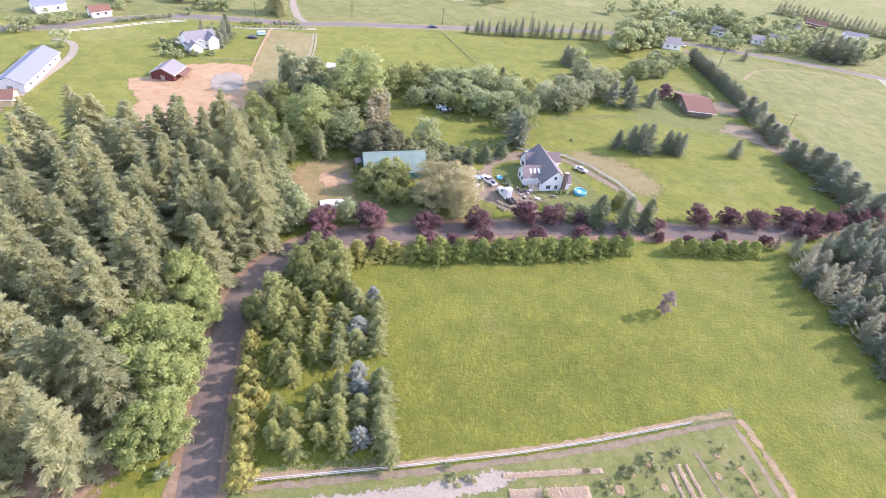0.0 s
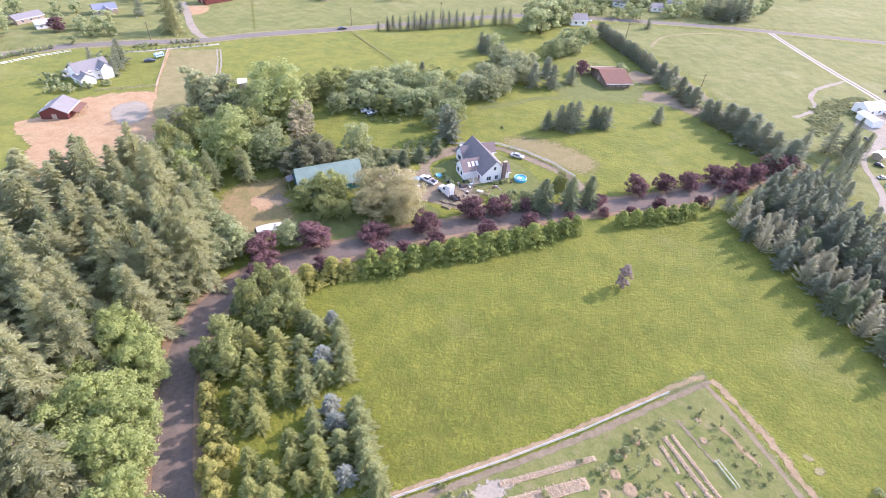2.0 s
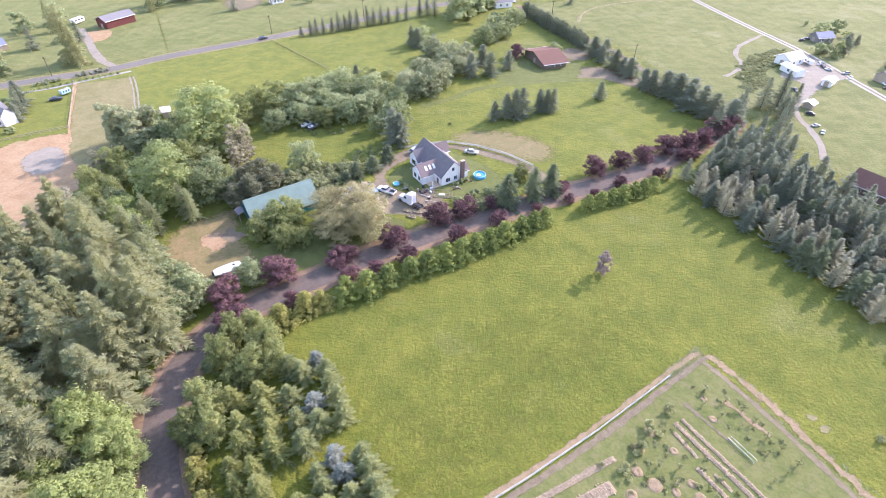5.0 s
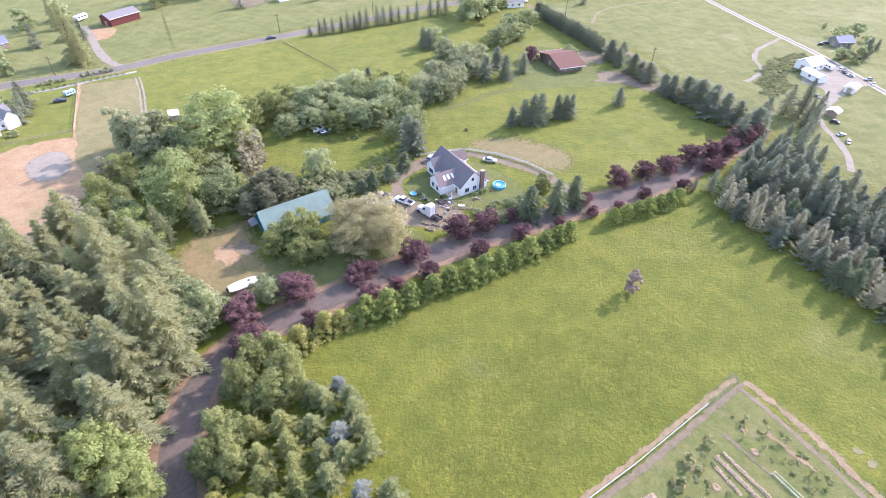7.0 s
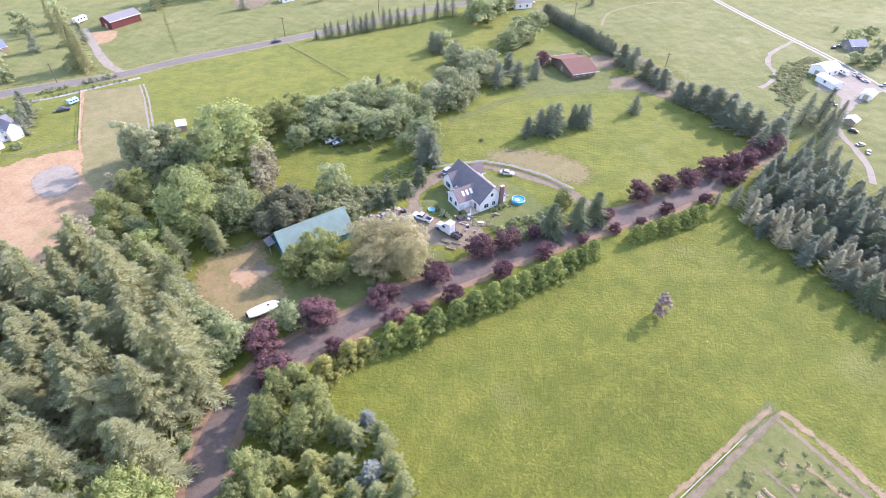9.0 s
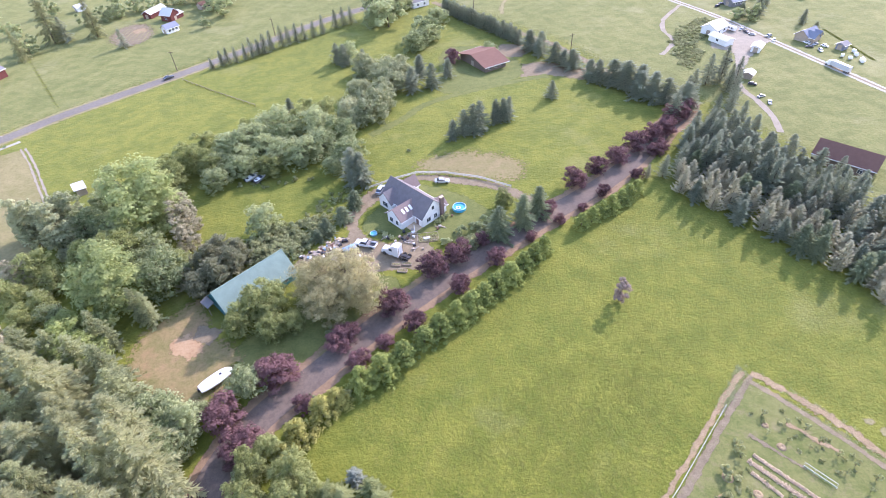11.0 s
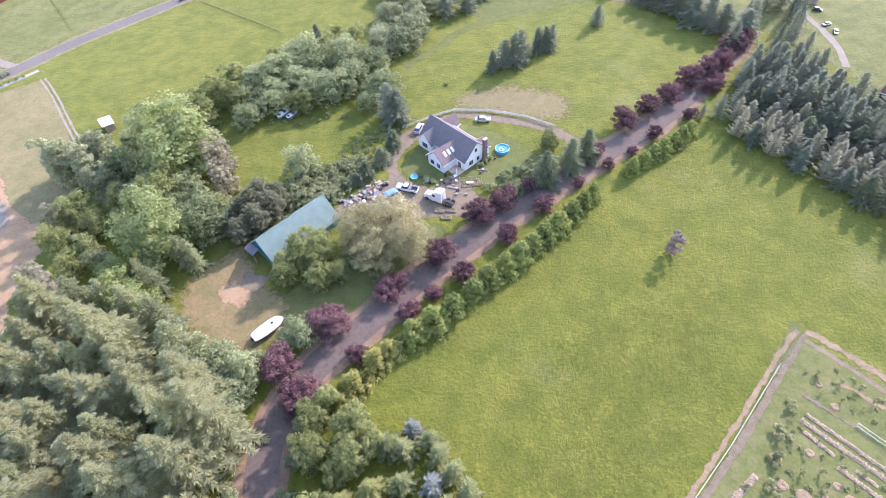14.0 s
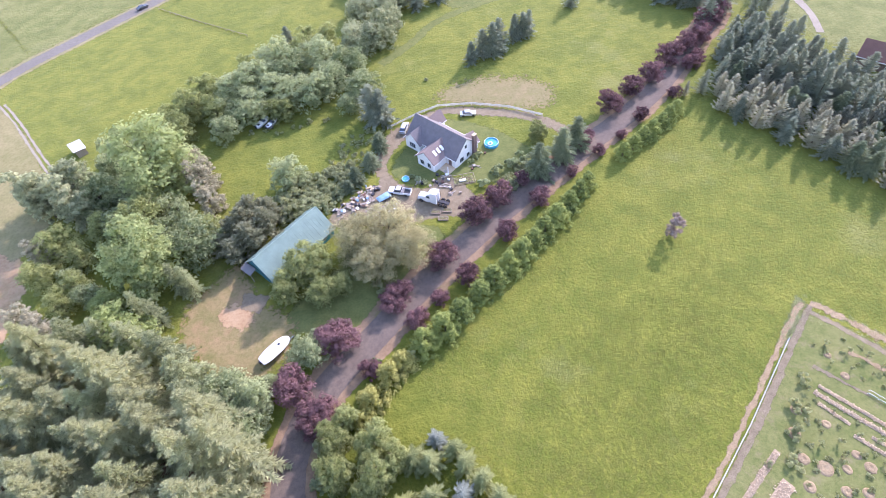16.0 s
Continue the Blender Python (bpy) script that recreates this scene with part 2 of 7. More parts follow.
MAT["plantation"] = foliage_mat("plantation_needles", (0.2032, 0.212, 0.148), (0.5027, 0.4858, 0.3376), 0.5, 0.45)
MAT["tuft"] = foliage_mat("grass_blades", (0.215, 0.22, 0.0494), (0.36, 0.345, 0.0996), 0.6)
MAT["weed"] = foliage_mat("weed_leaves", (0.26, 0.29, 0.1266), (0.5, 0.51, 0.2743), 0.7)
MAT["mulch"] = ground_mat("bark_mulch", (0.2, 0.145, 0.078), (0.30, 0.215, 0.122), (0.38, 0.285, 0.172), 0.3, 4.0, 0.8, (0.16, 0.17, 0.055), 0.5)
MAT["soil"] = ground_mat("tilled_soil", (0.14, 0.112, 0.068), (0.205, 0.162, 0.102), (0.275, 0.218, 0.145), 0.25, 3.0, 0.8, (0.17, 0.165, 0.06), 0.6)
MAT["blackfoot"] = plain_mat("black_plastic", (0.04, 0.04, 0.045), 0.6, 0, 0.4, 0.1)
MAT["bluepaint"] = plain_mat("blue_grey_roof", (0.20, 0.22, 0.27), 0.7, 0, 0.3, 0.12)
MAT["netting"] = plain_mat("green_netting", (0.12, 0.20, 0.12), 0.8, 0, 0.2, 0.1)

# lighter, pinker shingles for the farmhouse wings
MAT["wingshingle"] = plain_mat("pinkish_roof_shingles", (0.24, 0.185, 0.165), 0.9, 0, 0.2, 0.16, 0.8, 0.4)
MAT["greenfir"] = foliage_mat("green_fir_needles", (0.115, 0.15, 0.0861), (0.31, 0.345, 0.1943), 0.5, 0.4)

MAT["clearing"] = ground_mat("worn_clearing", (0.145, 0.142, 0.045), (0.225, 0.185, 0.075), (0.33, 0.222, 0.115), 0.12, 1.3, 0.7, (0.35, 0.215, 0.12), 0.10)
MAT["poolrim"] = plain_mat("pool_rim", (0.42, 0.62, 0.70), 0.5, 0, 0.4, 0.1)
MAT["rust"] = plain_mat("rusty_metal", (0.20, 0.11, 0.075), 0.8, 0.1, 0.3, 0.3)
MAT["palebed"] = ground_mat("pale_gravel_bed", (0.29, 0.2751, 0.222), (0.37, 0.3518, 0.288), (0.45, 0.4305, 0.358), 0.2, 3.0, 0.4)
MAT["fencewhite"] = plain_mat("weathered_white_paint", (0.60, 0.575, 0.54), 0.7, 0, 0.3, 0.15)
MAT["bramble"] = foliage_mat("bramble_leaves", (0.20, 0.228, 0.1055), (0.43, 0.45, 0.2373), 0.65, 0.4)
MAT["darktuft"] = foliage_mat("dark_grass_blades", (0.15, 0.178, 0.0342), (0.26, 0.275, 0.0665), 0.65)
MAT["rubble"] = plain_mat("stony_earth", (0.42, 0.315, 0.2), 0.95, 0, 0.2, 0.25, 3.0, 0.5)
MAT["dryspot"] = ground_mat("dry_reddish_grass", (0.155, 0.152, 0.0527), (0.22, 0.182, 0.083), (0.285, 0.212, 0.1121), 0.12, 1.3, 0.6, (0.15, 0.16, 0.0449), 0.12)
MAT["nurserygreen"] = foliage_mat("nursery_needles", (0.1425, 0.1757, 0.0681), (0.38, 0.399, 0.1704), 0.5, 0.4)
# ---------------------------------------------------------------- helpers of the builder


def mesh_of(name, verts, faces, mat, smooth=False):
    me = bpy.data.meshes.new(name)
    me.from_pydata(verts, [], faces)
    me.materials.append(mat)
    if smooth:
        me.polygons.foreach_set("use_smooth", [True] * len(me.polygons))
    me.update()
    return me


def part(name, bm, mat, parent, label=""):
    """Links a bmesh as one mesh object under a thing or a part."""
    me = bpy.data.meshes.new(name)
    bm.to_mesh(me)
    bm.free()
    me.materials.append(mat)
    ob = new(name, me)
    ob.parent = parent
    if label:
        tagged(ob, label)
    return ob


def part_mesh(name, me, parent, m=None, label=""):
    ob = new(name, me)
    ob.parent = parent
    if m is not None:
        ob.matrix_basis = m
    if label:
        tagged(ob, label)
    return ob


def thing(name, m, label, category, group=""):
    ob = new(name)
    ob.empty_display_size = 0.3
    ob.matrix_basis = m
    return tagged(ob, label, category, group)


def box(bm, x0, y0, z0, x1, y1, z1, bevel=0.0):
    r = bmesh.ops.create_cube(bm, size=1.0)
    for v in r["verts"]:
        v.co = Vector((x0 + (v.co.x + 0.5) * (x1 - x0), y0 + (v.co.y + 0.5) * (y1 - y0), z0 + (v.co.z + 0.5) * (z1 - z0)))
    if bevel:
        edges = list({e for v in r["verts"] for e in v.link_edges})
        bmesh.ops.bevel(bm, geom=edges, offset=bevel, segments=2, affect="EDGES", profile=0.5)
    return r["verts"]


def boxed(*a, bevel=0.0):
    bm = bmesh.new()
    box(bm, *a, bevel=bevel)
    return bm


def tube(bm, a, b, r0, r1, seg=8):
    """A tapered round bar from a to b."""
    a, b = Vector(a), Vector(b)
    ax = (b - a).normalized()
    u = ax.orthogonal().normalized()
    w = ax.cross(u)
    rings = []
    for c, r in ((a, r0), (b, r1)):
        rings.append([bm.verts.new(c + r * (math.cos(k * math.tau / seg) * u + math.sin(k * math.tau / seg) * w)) for k in range(seg)])
    for k in range(seg):
        bm.faces.new((rings[0][k], rings[0][(k + 1) % seg], rings[1][(k + 1) % seg], rings[1][k]))
    bm.faces.new(rings[0][::-1])
    bm.faces.new(rings[1])


def smooth_line(pts, step=2.0, closed=False):
    """Points along a soft curve through pts."""
    p = [Vector((x, y, 0)) for x, y in pts]
    n = len(p)
    out = []
    for k in range(n if closed else n - 1):
        if closed:
            a, b, c, d = p[k - 1], p[k], p[(k + 1) % n], p[(k + 2) % n]
        else:
            a, b, c, d = p[max(k - 1, 0)], p[k], p[k + 1], p[min(k + 2, n - 1)]
        m = max(2, int((c - b).length / step))
        for s in range(m):
            t = s / m
            q = 0.5 * (2 * b + (c - a) * t + (2 * a - 5 * b + 4 * c - d) * t * t + (3 * b - a - 3 * c + d) * t ** 3)
            out.append(q)
    if not closed:
        out.append(p[-1])
    return out


def patch(name, pts, z, mat, label, wobble=0.5, step=1.5, sharp=False, rim=1.4):
    """A thin sheet of ground cover with an uneven edge."""
    if sharp:
        line = []
        for k in range(len(pts)):
            a, b = Vector((*pts[k], 0)), Vector((*pts[(k + 1) % len(pts)], 0))
            m = max(1, int((b - a).length / step))
            line += [a.lerp(b, s / m) for s in range(m)]
    else:
        line = smooth_line(pts, step, True)
    mid = sum(line, Vector()) / len(line)
    ring = []
    for q in line:
        s = noise.noise(q * 0.35) * wobble + noise.noise(q * 1.3) * wobble * 0.6
        q = q + (q - mid).normalized() * s
        ring.append((q.x, q.y))
    z = layer_height(z)
    ring = np.array(ring)
    cell = max(0.45, min(6.0, rim * 0.45))
    lo, hi = ring.min(0) - 2 * cell, ring.max(0) + 2 * cell
    nx, ny = (np.ceil((hi - lo) / cell)).astype(int)
    gx, gy = np.meshgrid(lo[0] + cell * np.arange(nx + 1), lo[1] + cell * np.arange(ny + 1))
    p = np.stack([gx.ravel(), gy.ravel()], 1)
    far = np.full(len(p), 1e9)
    within = np.zeros(len(p), bool)
    for a, b in zip(ring, np.roll(ring, -1, 0)):
        d = b - a
        t = np.clip(((p - a) @ d) / max(d @ d, 1e-9), 0, 1)
        far = np.minimum(far, np.hypot(*(p - a - t[:, None] * d).T))
        if a[1] != b[1]:
            hit = (a[1] > p[:, 1]) != (b[1] > p[:, 1])
            within ^= hit & (p[:, 0] < (b[0] - a[0]) * (p[:, 1] - a[1]) / (b[1] - a[1]) + a[0])
    signed = np.where(within, far, -far)
    value = np.clip(0.56 - signed / rim, 0, 1.2)
    keep = np.full(len(p), -1)
    verts, faces, rims = [], [], []
    for j in range(ny):
        for i in range(nx):
            k = j * (nx + 1) + i
            q = (k, k + 1, k + nx + 2, k + nx + 1)
            if min(value[list(q)]) >= 1.1:
                continue
            for v in q:
                if keep[v] < 0:
                    keep[v] = len(verts)
                    verts.append((p[v, 0], p[v, 1], z))
                    rims.append(value[v])
            faces.append(tuple(int(keep[v]) for v in q))
    me = mesh_of(name, verts, faces, mat)
    me.attributes.new("rim", "FLOAT", "POINT").data.foreach_set("value", rims)
    return tagged(new(name, me), label, kind="structure")


LAYERS = {}


def layer_height(z):
    """Each sheet of ground cover gets a height of its own, so that no two lie in one plane."""
    k = LAYERS[z] = LAYERS.get(z, -1) + 1
    return z + 0.0013 * k


def strip(name, pts, width, z, mat, label, wobble=0.15, step=2.0, rim=0.25):
    """A road or track along a soft curve, thinning out at its sides."""
    line = smooth_line(pts, step)
    z = layer_height(z)
    verts, faces, rims = [], [], []
    for k, q in enumerate(line):
        d = (line[min(k + 1, len(line) - 1)] - line[max(k - 1, 0)]).normalized()
        s = Vector((-d.y, d.x, 0))
        w = width / 2
        for side, share in ((1, 1.0), (1, 1 - rim), (-1, 1 - rim), (-1, 1.0)):
            e = q + s * side * (w + noise.noise(q * 0.5 + Vector((side * 9, 0, 0))) * wobble * 2) * share
            verts.append((e.x, e.y, z))
            rims.append(1.0 if share == 1.0 else 0.0)
        if k:
            for j in range(3):
                faces.append((4 * k - 4 + j, 4 * k - 3 + j, 4 * k + 1 + j, 4 * k + j))
    me = mesh_of(name, verts, faces, mat)
    me.attributes.new("rim", "FLOAT", "POINT").data.foreach_set("value", rims)
    return tagged(new(name, me), label, kind="structure")


# ---------------------------------------------------------------- trees


class Soup:
    """Collects leaf quads and bars as plain vertex and face lists."""

    def __init__(self):
        self.v, self.f = [], []

    def leaf(self, c, u, w):
        """A three-cornered leaf clump."""
        k = len(self.v)
        self.v += [tuple(c - u - w * 0.5), tuple(c + u - w * 0.35), tuple(c + w * 0.9 + u * 0.15)]
        self.f.append((k, k + 1, k + 2))

    def spray(self, a, b, width, up):
        """A narrow needle spray from a to its tip b."""
        s = (b - a).cross(up)
        s = s.normalized() * width if s.length > 1e-6 else Vector((width, 0, 0))
        k = len(self.v)
        self.v += [tuple(a - s), tuple(a + s), tuple(b)]
        self.f.append((k, k + 1, k + 2))

    def kite(self, a, b, width, up):
        """A leaf spray from a to b, bent along its rib."""
        d = b - a
        s = d.cross(up)
        s = s.normalized() * width if s.length > 1e-6 else Vector((width, 0, 0))
        m = a + d * 0.5
        k = len(self.v)
        self.v += [tuple(a), tuple(m + s - up * width * 0.3), tuple(b), tuple(m - s - up * width * 0.3)]
        self.f += [(k, k + 1, k + 2), (k, k + 2, k + 3)]


def rand_dir(rng):
    while True:
        v = Vector((rng.uniform(-1, 1), rng.uniform(-1, 1), rng.uniform(-1, 1)))
        if 0.05 < v.length < 1:
            return v.normalized()


def trunk_mesh(name, h, r, rng, limbs=0, reach=0.0, lean=0.02):
    bm = bmesh.new()
    pts = []
    for k in range(6):
        pts.append(Vector((rng.uniform(-lean, lean) * h * k / 5, rng.uniform(-lean, lean) * h * k / 5, h * k / 5 - 0.2)))
    for k in range(5):
        tube(bm, pts[k], pts[k + 1], r * (1 - 0.17 * k), r * (1 - 0.17 * (k + 1)), 7)
    for k in range(limbs):
        a = rng.uniform(0, math.tau)
        z = h * rng.uniform(0.3, 0.8)
        base = Vector((0, 0, z))
        tip = base + Vector((math.cos(a), math.sin(a), rng.uniform(0.5, 1.0))) * reach * rng.uniform(0.5, 0.9)
        tube(bm, base, tip, r * 0.4, r * 0.1, 5)
    me = bpy.data.meshes.new(name)
    bm.to_mesh(me)
    bm.free()
    me.materials.append(MAT["bark"])
    return me


def conifer(h, r, mat, seed, branches=150, sprays=9, bare=0.06, power=0.85, droop=0.35, size=1.0, twigs=1):
    """Meshes of a conifer: uneven boughs with side twigs, each feathered with narrow needle sprays."""
    rng = random.Random(seed)
    s = Soup()
    up = Vector((0, 0, 1))
    bend = Vector((rng.uniform(-0.02, 0.02), rng.uniform(-0.02, 0.02), 0))
    for k in range(branches):
        t = ((k + rng.random()) / branches) ** 0.9
        z = h * (bare + (1 - bare) * t)
        az = k * 2.39996 + rng.uniform(-0.5, 0.5)
        lobe = 1 + 0.2 * math.sin(2 * az + seed) + 0.16 * math.sin(k * 0.37 + seed)
        ln = r * (1 - t) ** power * rng.uniform(0.5, 1.2) * lobe + 0.15
        out = Vector((math.cos(az), math.sin(az), 0))
        side = out.cross(up)
        dr = droop * (1.15 - t)
        n = max(3, int(sprays * (0.35 + 0.65 * ln / r)))
        for j in range(n):
            q = 0.12 + 0.88 * (j + rng.random()) / n
            c = out * ln * q + up * (z - dr * ln * q * q + 0.1 * ln * q) + bend * z * t
            for sg in (-1, 1):
                d = out * (0.5 + 0.5 * q) + side * sg * (0.85 - 0.45 * q) + up * (rng.uniform(-0.4, 0.3) - 0.5 * dr)
                w = (0.34 + 0.13 * ln * (1 - 0.4 * q)) * rng.uniform(0.7, 1.3) * size
                d.normalize()
                reach = 0.0 if twigs == 1 else (0.2 + 0.34 * ln * (1.1 - q)) * rng.uniform(0.6, 1.2)
                for i in range(twigs):
                    tilt = up + 0.55 * rand_dir(rng)
                    e = d if twigs == 1 else (d + 0.75 * rand_dir(rng)).normalized()
                    a = c + d * reach * i / twigs - up * 0.25 * reach * (i / twigs) ** 2
                    s.spray(a, a + e * w * 1.5, w * 0.3, tilt)
        tip = out * ln * 1.1 + up * (z - dr * ln * 1.05 + 0.1 * ln) + bend * z * t
        s.spray(tip - out * 0.6 * size, tip + (out - up * dr).normalized() * 0.35 * size, 0.16 * size, up)
    for j in range(6):
        a = j * 1.05
        s.spray(Vector((0, 0, h * 0.95)) + bend * h, Vector((0.14 * math.cos(a), 0.14 * math.sin(a), h * 1.015)) + bend * h, 0.09 * size, Vector((math.sin(a), math.cos(a), 0.2)))
    return mesh_of("crown", s.v, s.f, mat), trunk_mesh("trunk", h * 0.9, 0.012 * h + 0.05, rng)


def broadleaf(h, r, mat, seed, blobs=22, leaves=90, leaf=0.42, base=0.22, shape="round", limbs=6, fill=0.6, lobe=1.0):
    """Meshes of a leafy tree: leaders of uneven height, each with lobes of leaf clumps and gaps between them."""
    rng = random.Random(seed)
    s = Soup()
    leaders = []
    n_lead = 1 if shape == "cone" else (4 if shape == "round" else 3)
    for k in range(n_lead):
        a = k * math.tau / n_lead + rng.uniform(-0.5, 0.5)
        off = 0.0 if n_lead == 1 else rng.uniform(0.25, 0.48)
        top = 1.0 if k == 0 else rng.uniform(0.68, 0.97)
        leaders.append((math.cos(a) * off * r, math.sin(a) * off * r, top, rng.uniform(0.55, 0.72) if n_lead > 1 else 1.0))
    for k in range(blobs):
        lx, ly, top, share = leaders[k % n_lead]
        hh = h * top
        zz = rng.random() if shape != "cone" else rng.random() ** 1.25
        if shape == "round":
            ring = math.sqrt(max(0.04, 1 - (1.95 * zz - 0.8) ** 2 * 0.8))
        elif shape == "cone":
            ring = (1 - zz) ** 0.7 + 0.12
        else:
            ring = math.sqrt(max(0.05, 1 - (1.7 * zz - 0.75) ** 2 * 0.8)) * 0.95
        a = k * 2.39996 + rng.uniform(-0.5, 0.5)
        rad = r * share * ring * rng.uniform(0.35, 0.95)
        br = lobe * r * rng.uniform(0.1, 0.3) * (1.15 if shape == "cone" else 1.0) * (1 - 0.4 * zz if shape == "cone" else 1)
        c = Vector((lx + math.cos(a) * rad, ly + math.sin(a) * rad, h * base + (hh - h * base) * (0.05 + 0.87 * zz)))
        flat = rng.uniform(0.6, 0.95)
        for j in range(leaves):
            d = rand_dir(rng)
            if d.z < -0.3:
                d.z *= -0.6
                d.normalize()
            q = c + Vector((d.x, d.y, d.z * flat)) * br * (1 - (1 - fill) * rng.random() ** 2) * rng.uniform(0.65, 1.5)
            nrm = (d * 0.9 + 0.55 * rand_dir(rng) + Vector((0, 0, 0.35))).normalized()
            u = nrm.orthogonal().normalized()
            u = (Matrix.Rotation(rng.uniform(0, math.tau), 3, nrm) @ u)
            w = nrm.cross(u)
            z = leaf * rng.uniform(0.55, 1.3)
            s.leaf(q, u * z * 0.62, w * z * 0.72)
    return mesh_of("crown", s.v, s.f, mat), trunk_mesh("trunk", h * 0.75, 0.014 * h + 0.05, rng, limbs, r * 0.8)


PROTO = {}


def proto(key, maker, count):
    """Several variants of one kind of tree, each one metre of scale."""
    PROTO[key] = [maker(k) for k in range(count)]


def plant(key, name, x, y, scale, label, category, group="", wide=None, rng=random.Random(5), z=0.0):
    crown, trunk = PROTO[key][rng.randrange(len(PROTO[key]))]
    w = scale if wide is None else wide
    m = Matrix.LocRotScale((x, y, z), Euler((rng.uniform(-0.03, 0.03), rng.uniform(-0.03, 0.03), rng.uniform(0, math.tau))), (w, w, scale))
    ob = thing(name, m, label, category, group)
    part_mesh("crown", crown, ob)
    part_mesh("trunk", trunk, ob)
    return ob


proto("fir", lambda k: conifer(22, 4.8, MAT["fir"], 10 + k, 125, 12, 0.06, 0.78, 0.42, 0.66, 5), 6)
proto("deepfir", lambda k: conifer(22, 4.3, MAT["fir"], 16 + k, 120, 10, 0.2, 0.68, 0.45, 1.6), 3)
proto("hemlock", lambda k: conifer(16, 3.6, MAT["hemlock"], 24 + k, 100, 9, 0.04, 0.66, 0.45, 0.66, 4), 4)
proto("spruce", lambda k: conifer(12, 3.0, MAT["spruce"], 30 + k, 150, 11, 0.02, 0.8, -0.1, 0.8), 5)
proto("farspruce", lambda k: conifer(12, 3.3, MAT["spruce"], 36 + k, 80, 6, 0.02, 0.8, 0.1, 1.5), 4)
proto("plantation", lambda k: conifer(10, 2.5, MAT["plantation"], 40 + k, 150, 13, 0.0, 0.85, -0.5, 0.68), 6)
proto("youngspruce", lambda k: conifer(8, 2.2, MAT["youngspruce"], 50 + k, 110, 10, 0.02, 0.75, 0.05, 0.95), 4)
proto("nurserygreen", lambda k: conifer(8, 2.2, MAT["nurserygreen"], 56 + k, 110, 10, 0.02, 0.6, 0.0, 0.9), 4)
proto("bluespruce", lambda k: conifer(6, 2.0, MAT["bluespruce"], 60 + k, 120, 11, 0.02, 0.5, 0.0, 0.75), 3)
proto("bushyspruce", lambda k: conifer(10, 3.1, MAT["spruce"], 45 + k, 140, 10, 0.01, 0.55, 0.05, 0.95), 5)
proto("greenfir", lambda k: conifer(11, 3.5, MAT["greenfir"], 65 + k, 190, 13, 0.02, 0.55, 0.2, 0.9), 4)
proto("thuja", lambda k: broadleaf(7.5, 2.9, MAT["thuja"], 70 + k, 90, 42, 0.34, 0.0, "cone", 0, 0.35, 0.95), 5)
proto("goldhedge", lambda k: broadleaf(7.5, 2.9, MAT["yellow"], 75 + k, 90, 42, 0.34, 0.0, "cone", 0, 0.35, 0.95), 3)
proto("yellow", lambda k: broadleaf(6, 2.2, MAT["yellow"], 80 + k, 50, 66, 0.3, 0.0, "cone", 0), 3)
proto("maple", lambda k: broadleaf(16, 6.5, MAT["maple"], 90 + k, 200, 70, 0.38, 0.05, "round", 8, 0.5, 0.8), 3)
proto("brightmaple", lambda k: broadleaf(16, 6.5, MAT["brightmaple"], 90 + k, 200, 70, 0.42, 0.05, "round", 8, 0.5, 0.8), 2)
proto("green", lambda k: broadleaf(12, 6.0, MAT["green"], 100 + k, 145, 42, 0.43, 0.03, "round", 8, 0.4, 0.85), 5)
proto("darkleaf", lambda k: conifer(9, 3.6, MAT["darkleaf"], 112 + k, 80, 8, 0.0, 0.5, -0.45, 0.72, 4), 3)
proto("fargreen", lambda k: broadleaf(12, 6.0, MAT["green"], 105 + k, 30, 40, 0.85, 0.03, "round", 5, 0.5), 4)
proto("poplar", lambda k: broadleaf(15, 3.6, MAT["willow"], 110 + k, 100, 75, 0.4, 0.02, "tall", 6, 0.4, 0.95), 2)
proto("birch", lambda k: broadleaf(11, 3.8, MAT["birch"], 120 + k, 190, 52, 0.28, 0.03, "tall", 14, 0.25, 0.8), 4)
proto("pale", lambda k: broadleaf(11, 5.2, MAT["birch"], 126 + k, 150, 48, 0.35, 0.03, "round", 10, 0.35, 0.8), 3)
proto("willow", lambda k: broadleaf(9, 6.5, MAT["willow"], 130 + k, 150, 54, 0.4, 0.02, "round", 8, 0.45, 0.9), 3)
proto("olive", lambda k: broadleaf(12, 7.2, MAT["olive"], 140 + k, 170, 100, 0.26, 0.05, "round", 30, 0.2, 0.85), 2)
proto("plum", lambda k: broadleaf(6, 3.5, MAT["plum"], 150 + k, 70, 76, 0.3, 0.08, "round", 7), 5)
proto("shrub", lambda k: broadleaf(3, 2.4, MAT["bramble"], 160 + k, 26, 60, 0.32, 0.0, "round", 0), 3)
proto("greenshrub", lambda k: broadleaf(3, 2.2, MAT["green"], 170 + k, 18, 64, 0.36, 0.0, "round", 0), 3)
proto("grey", lambda k: broadleaf(12, 3.6, MAT["greygreen"], 180 + k, 110, 80, 0.26, 0.02, "tall", 5, 0.2, 0.8), 2)
proto("lilac", lambda k: broadleaf(7, 2.1, MAT["lilac"], 190 + k, 60, 130, 0.2, 0.04, "tall", 14, 0.25), 1)
proto("sapling", lambda k: broadleaf(1.8, 0.7, MAT["weed"], 200 + k, 8, 22, 0.22, 0.25, "round", 3, 0.4), 3)
proto("weedbush", lambda k: broadleaf(1.2, 1.1, MAT["weed"], 210 + k, 10, 44, 0.28, 0.0, "round", 0), 3)

# ---------------------------------------------------------------- ground


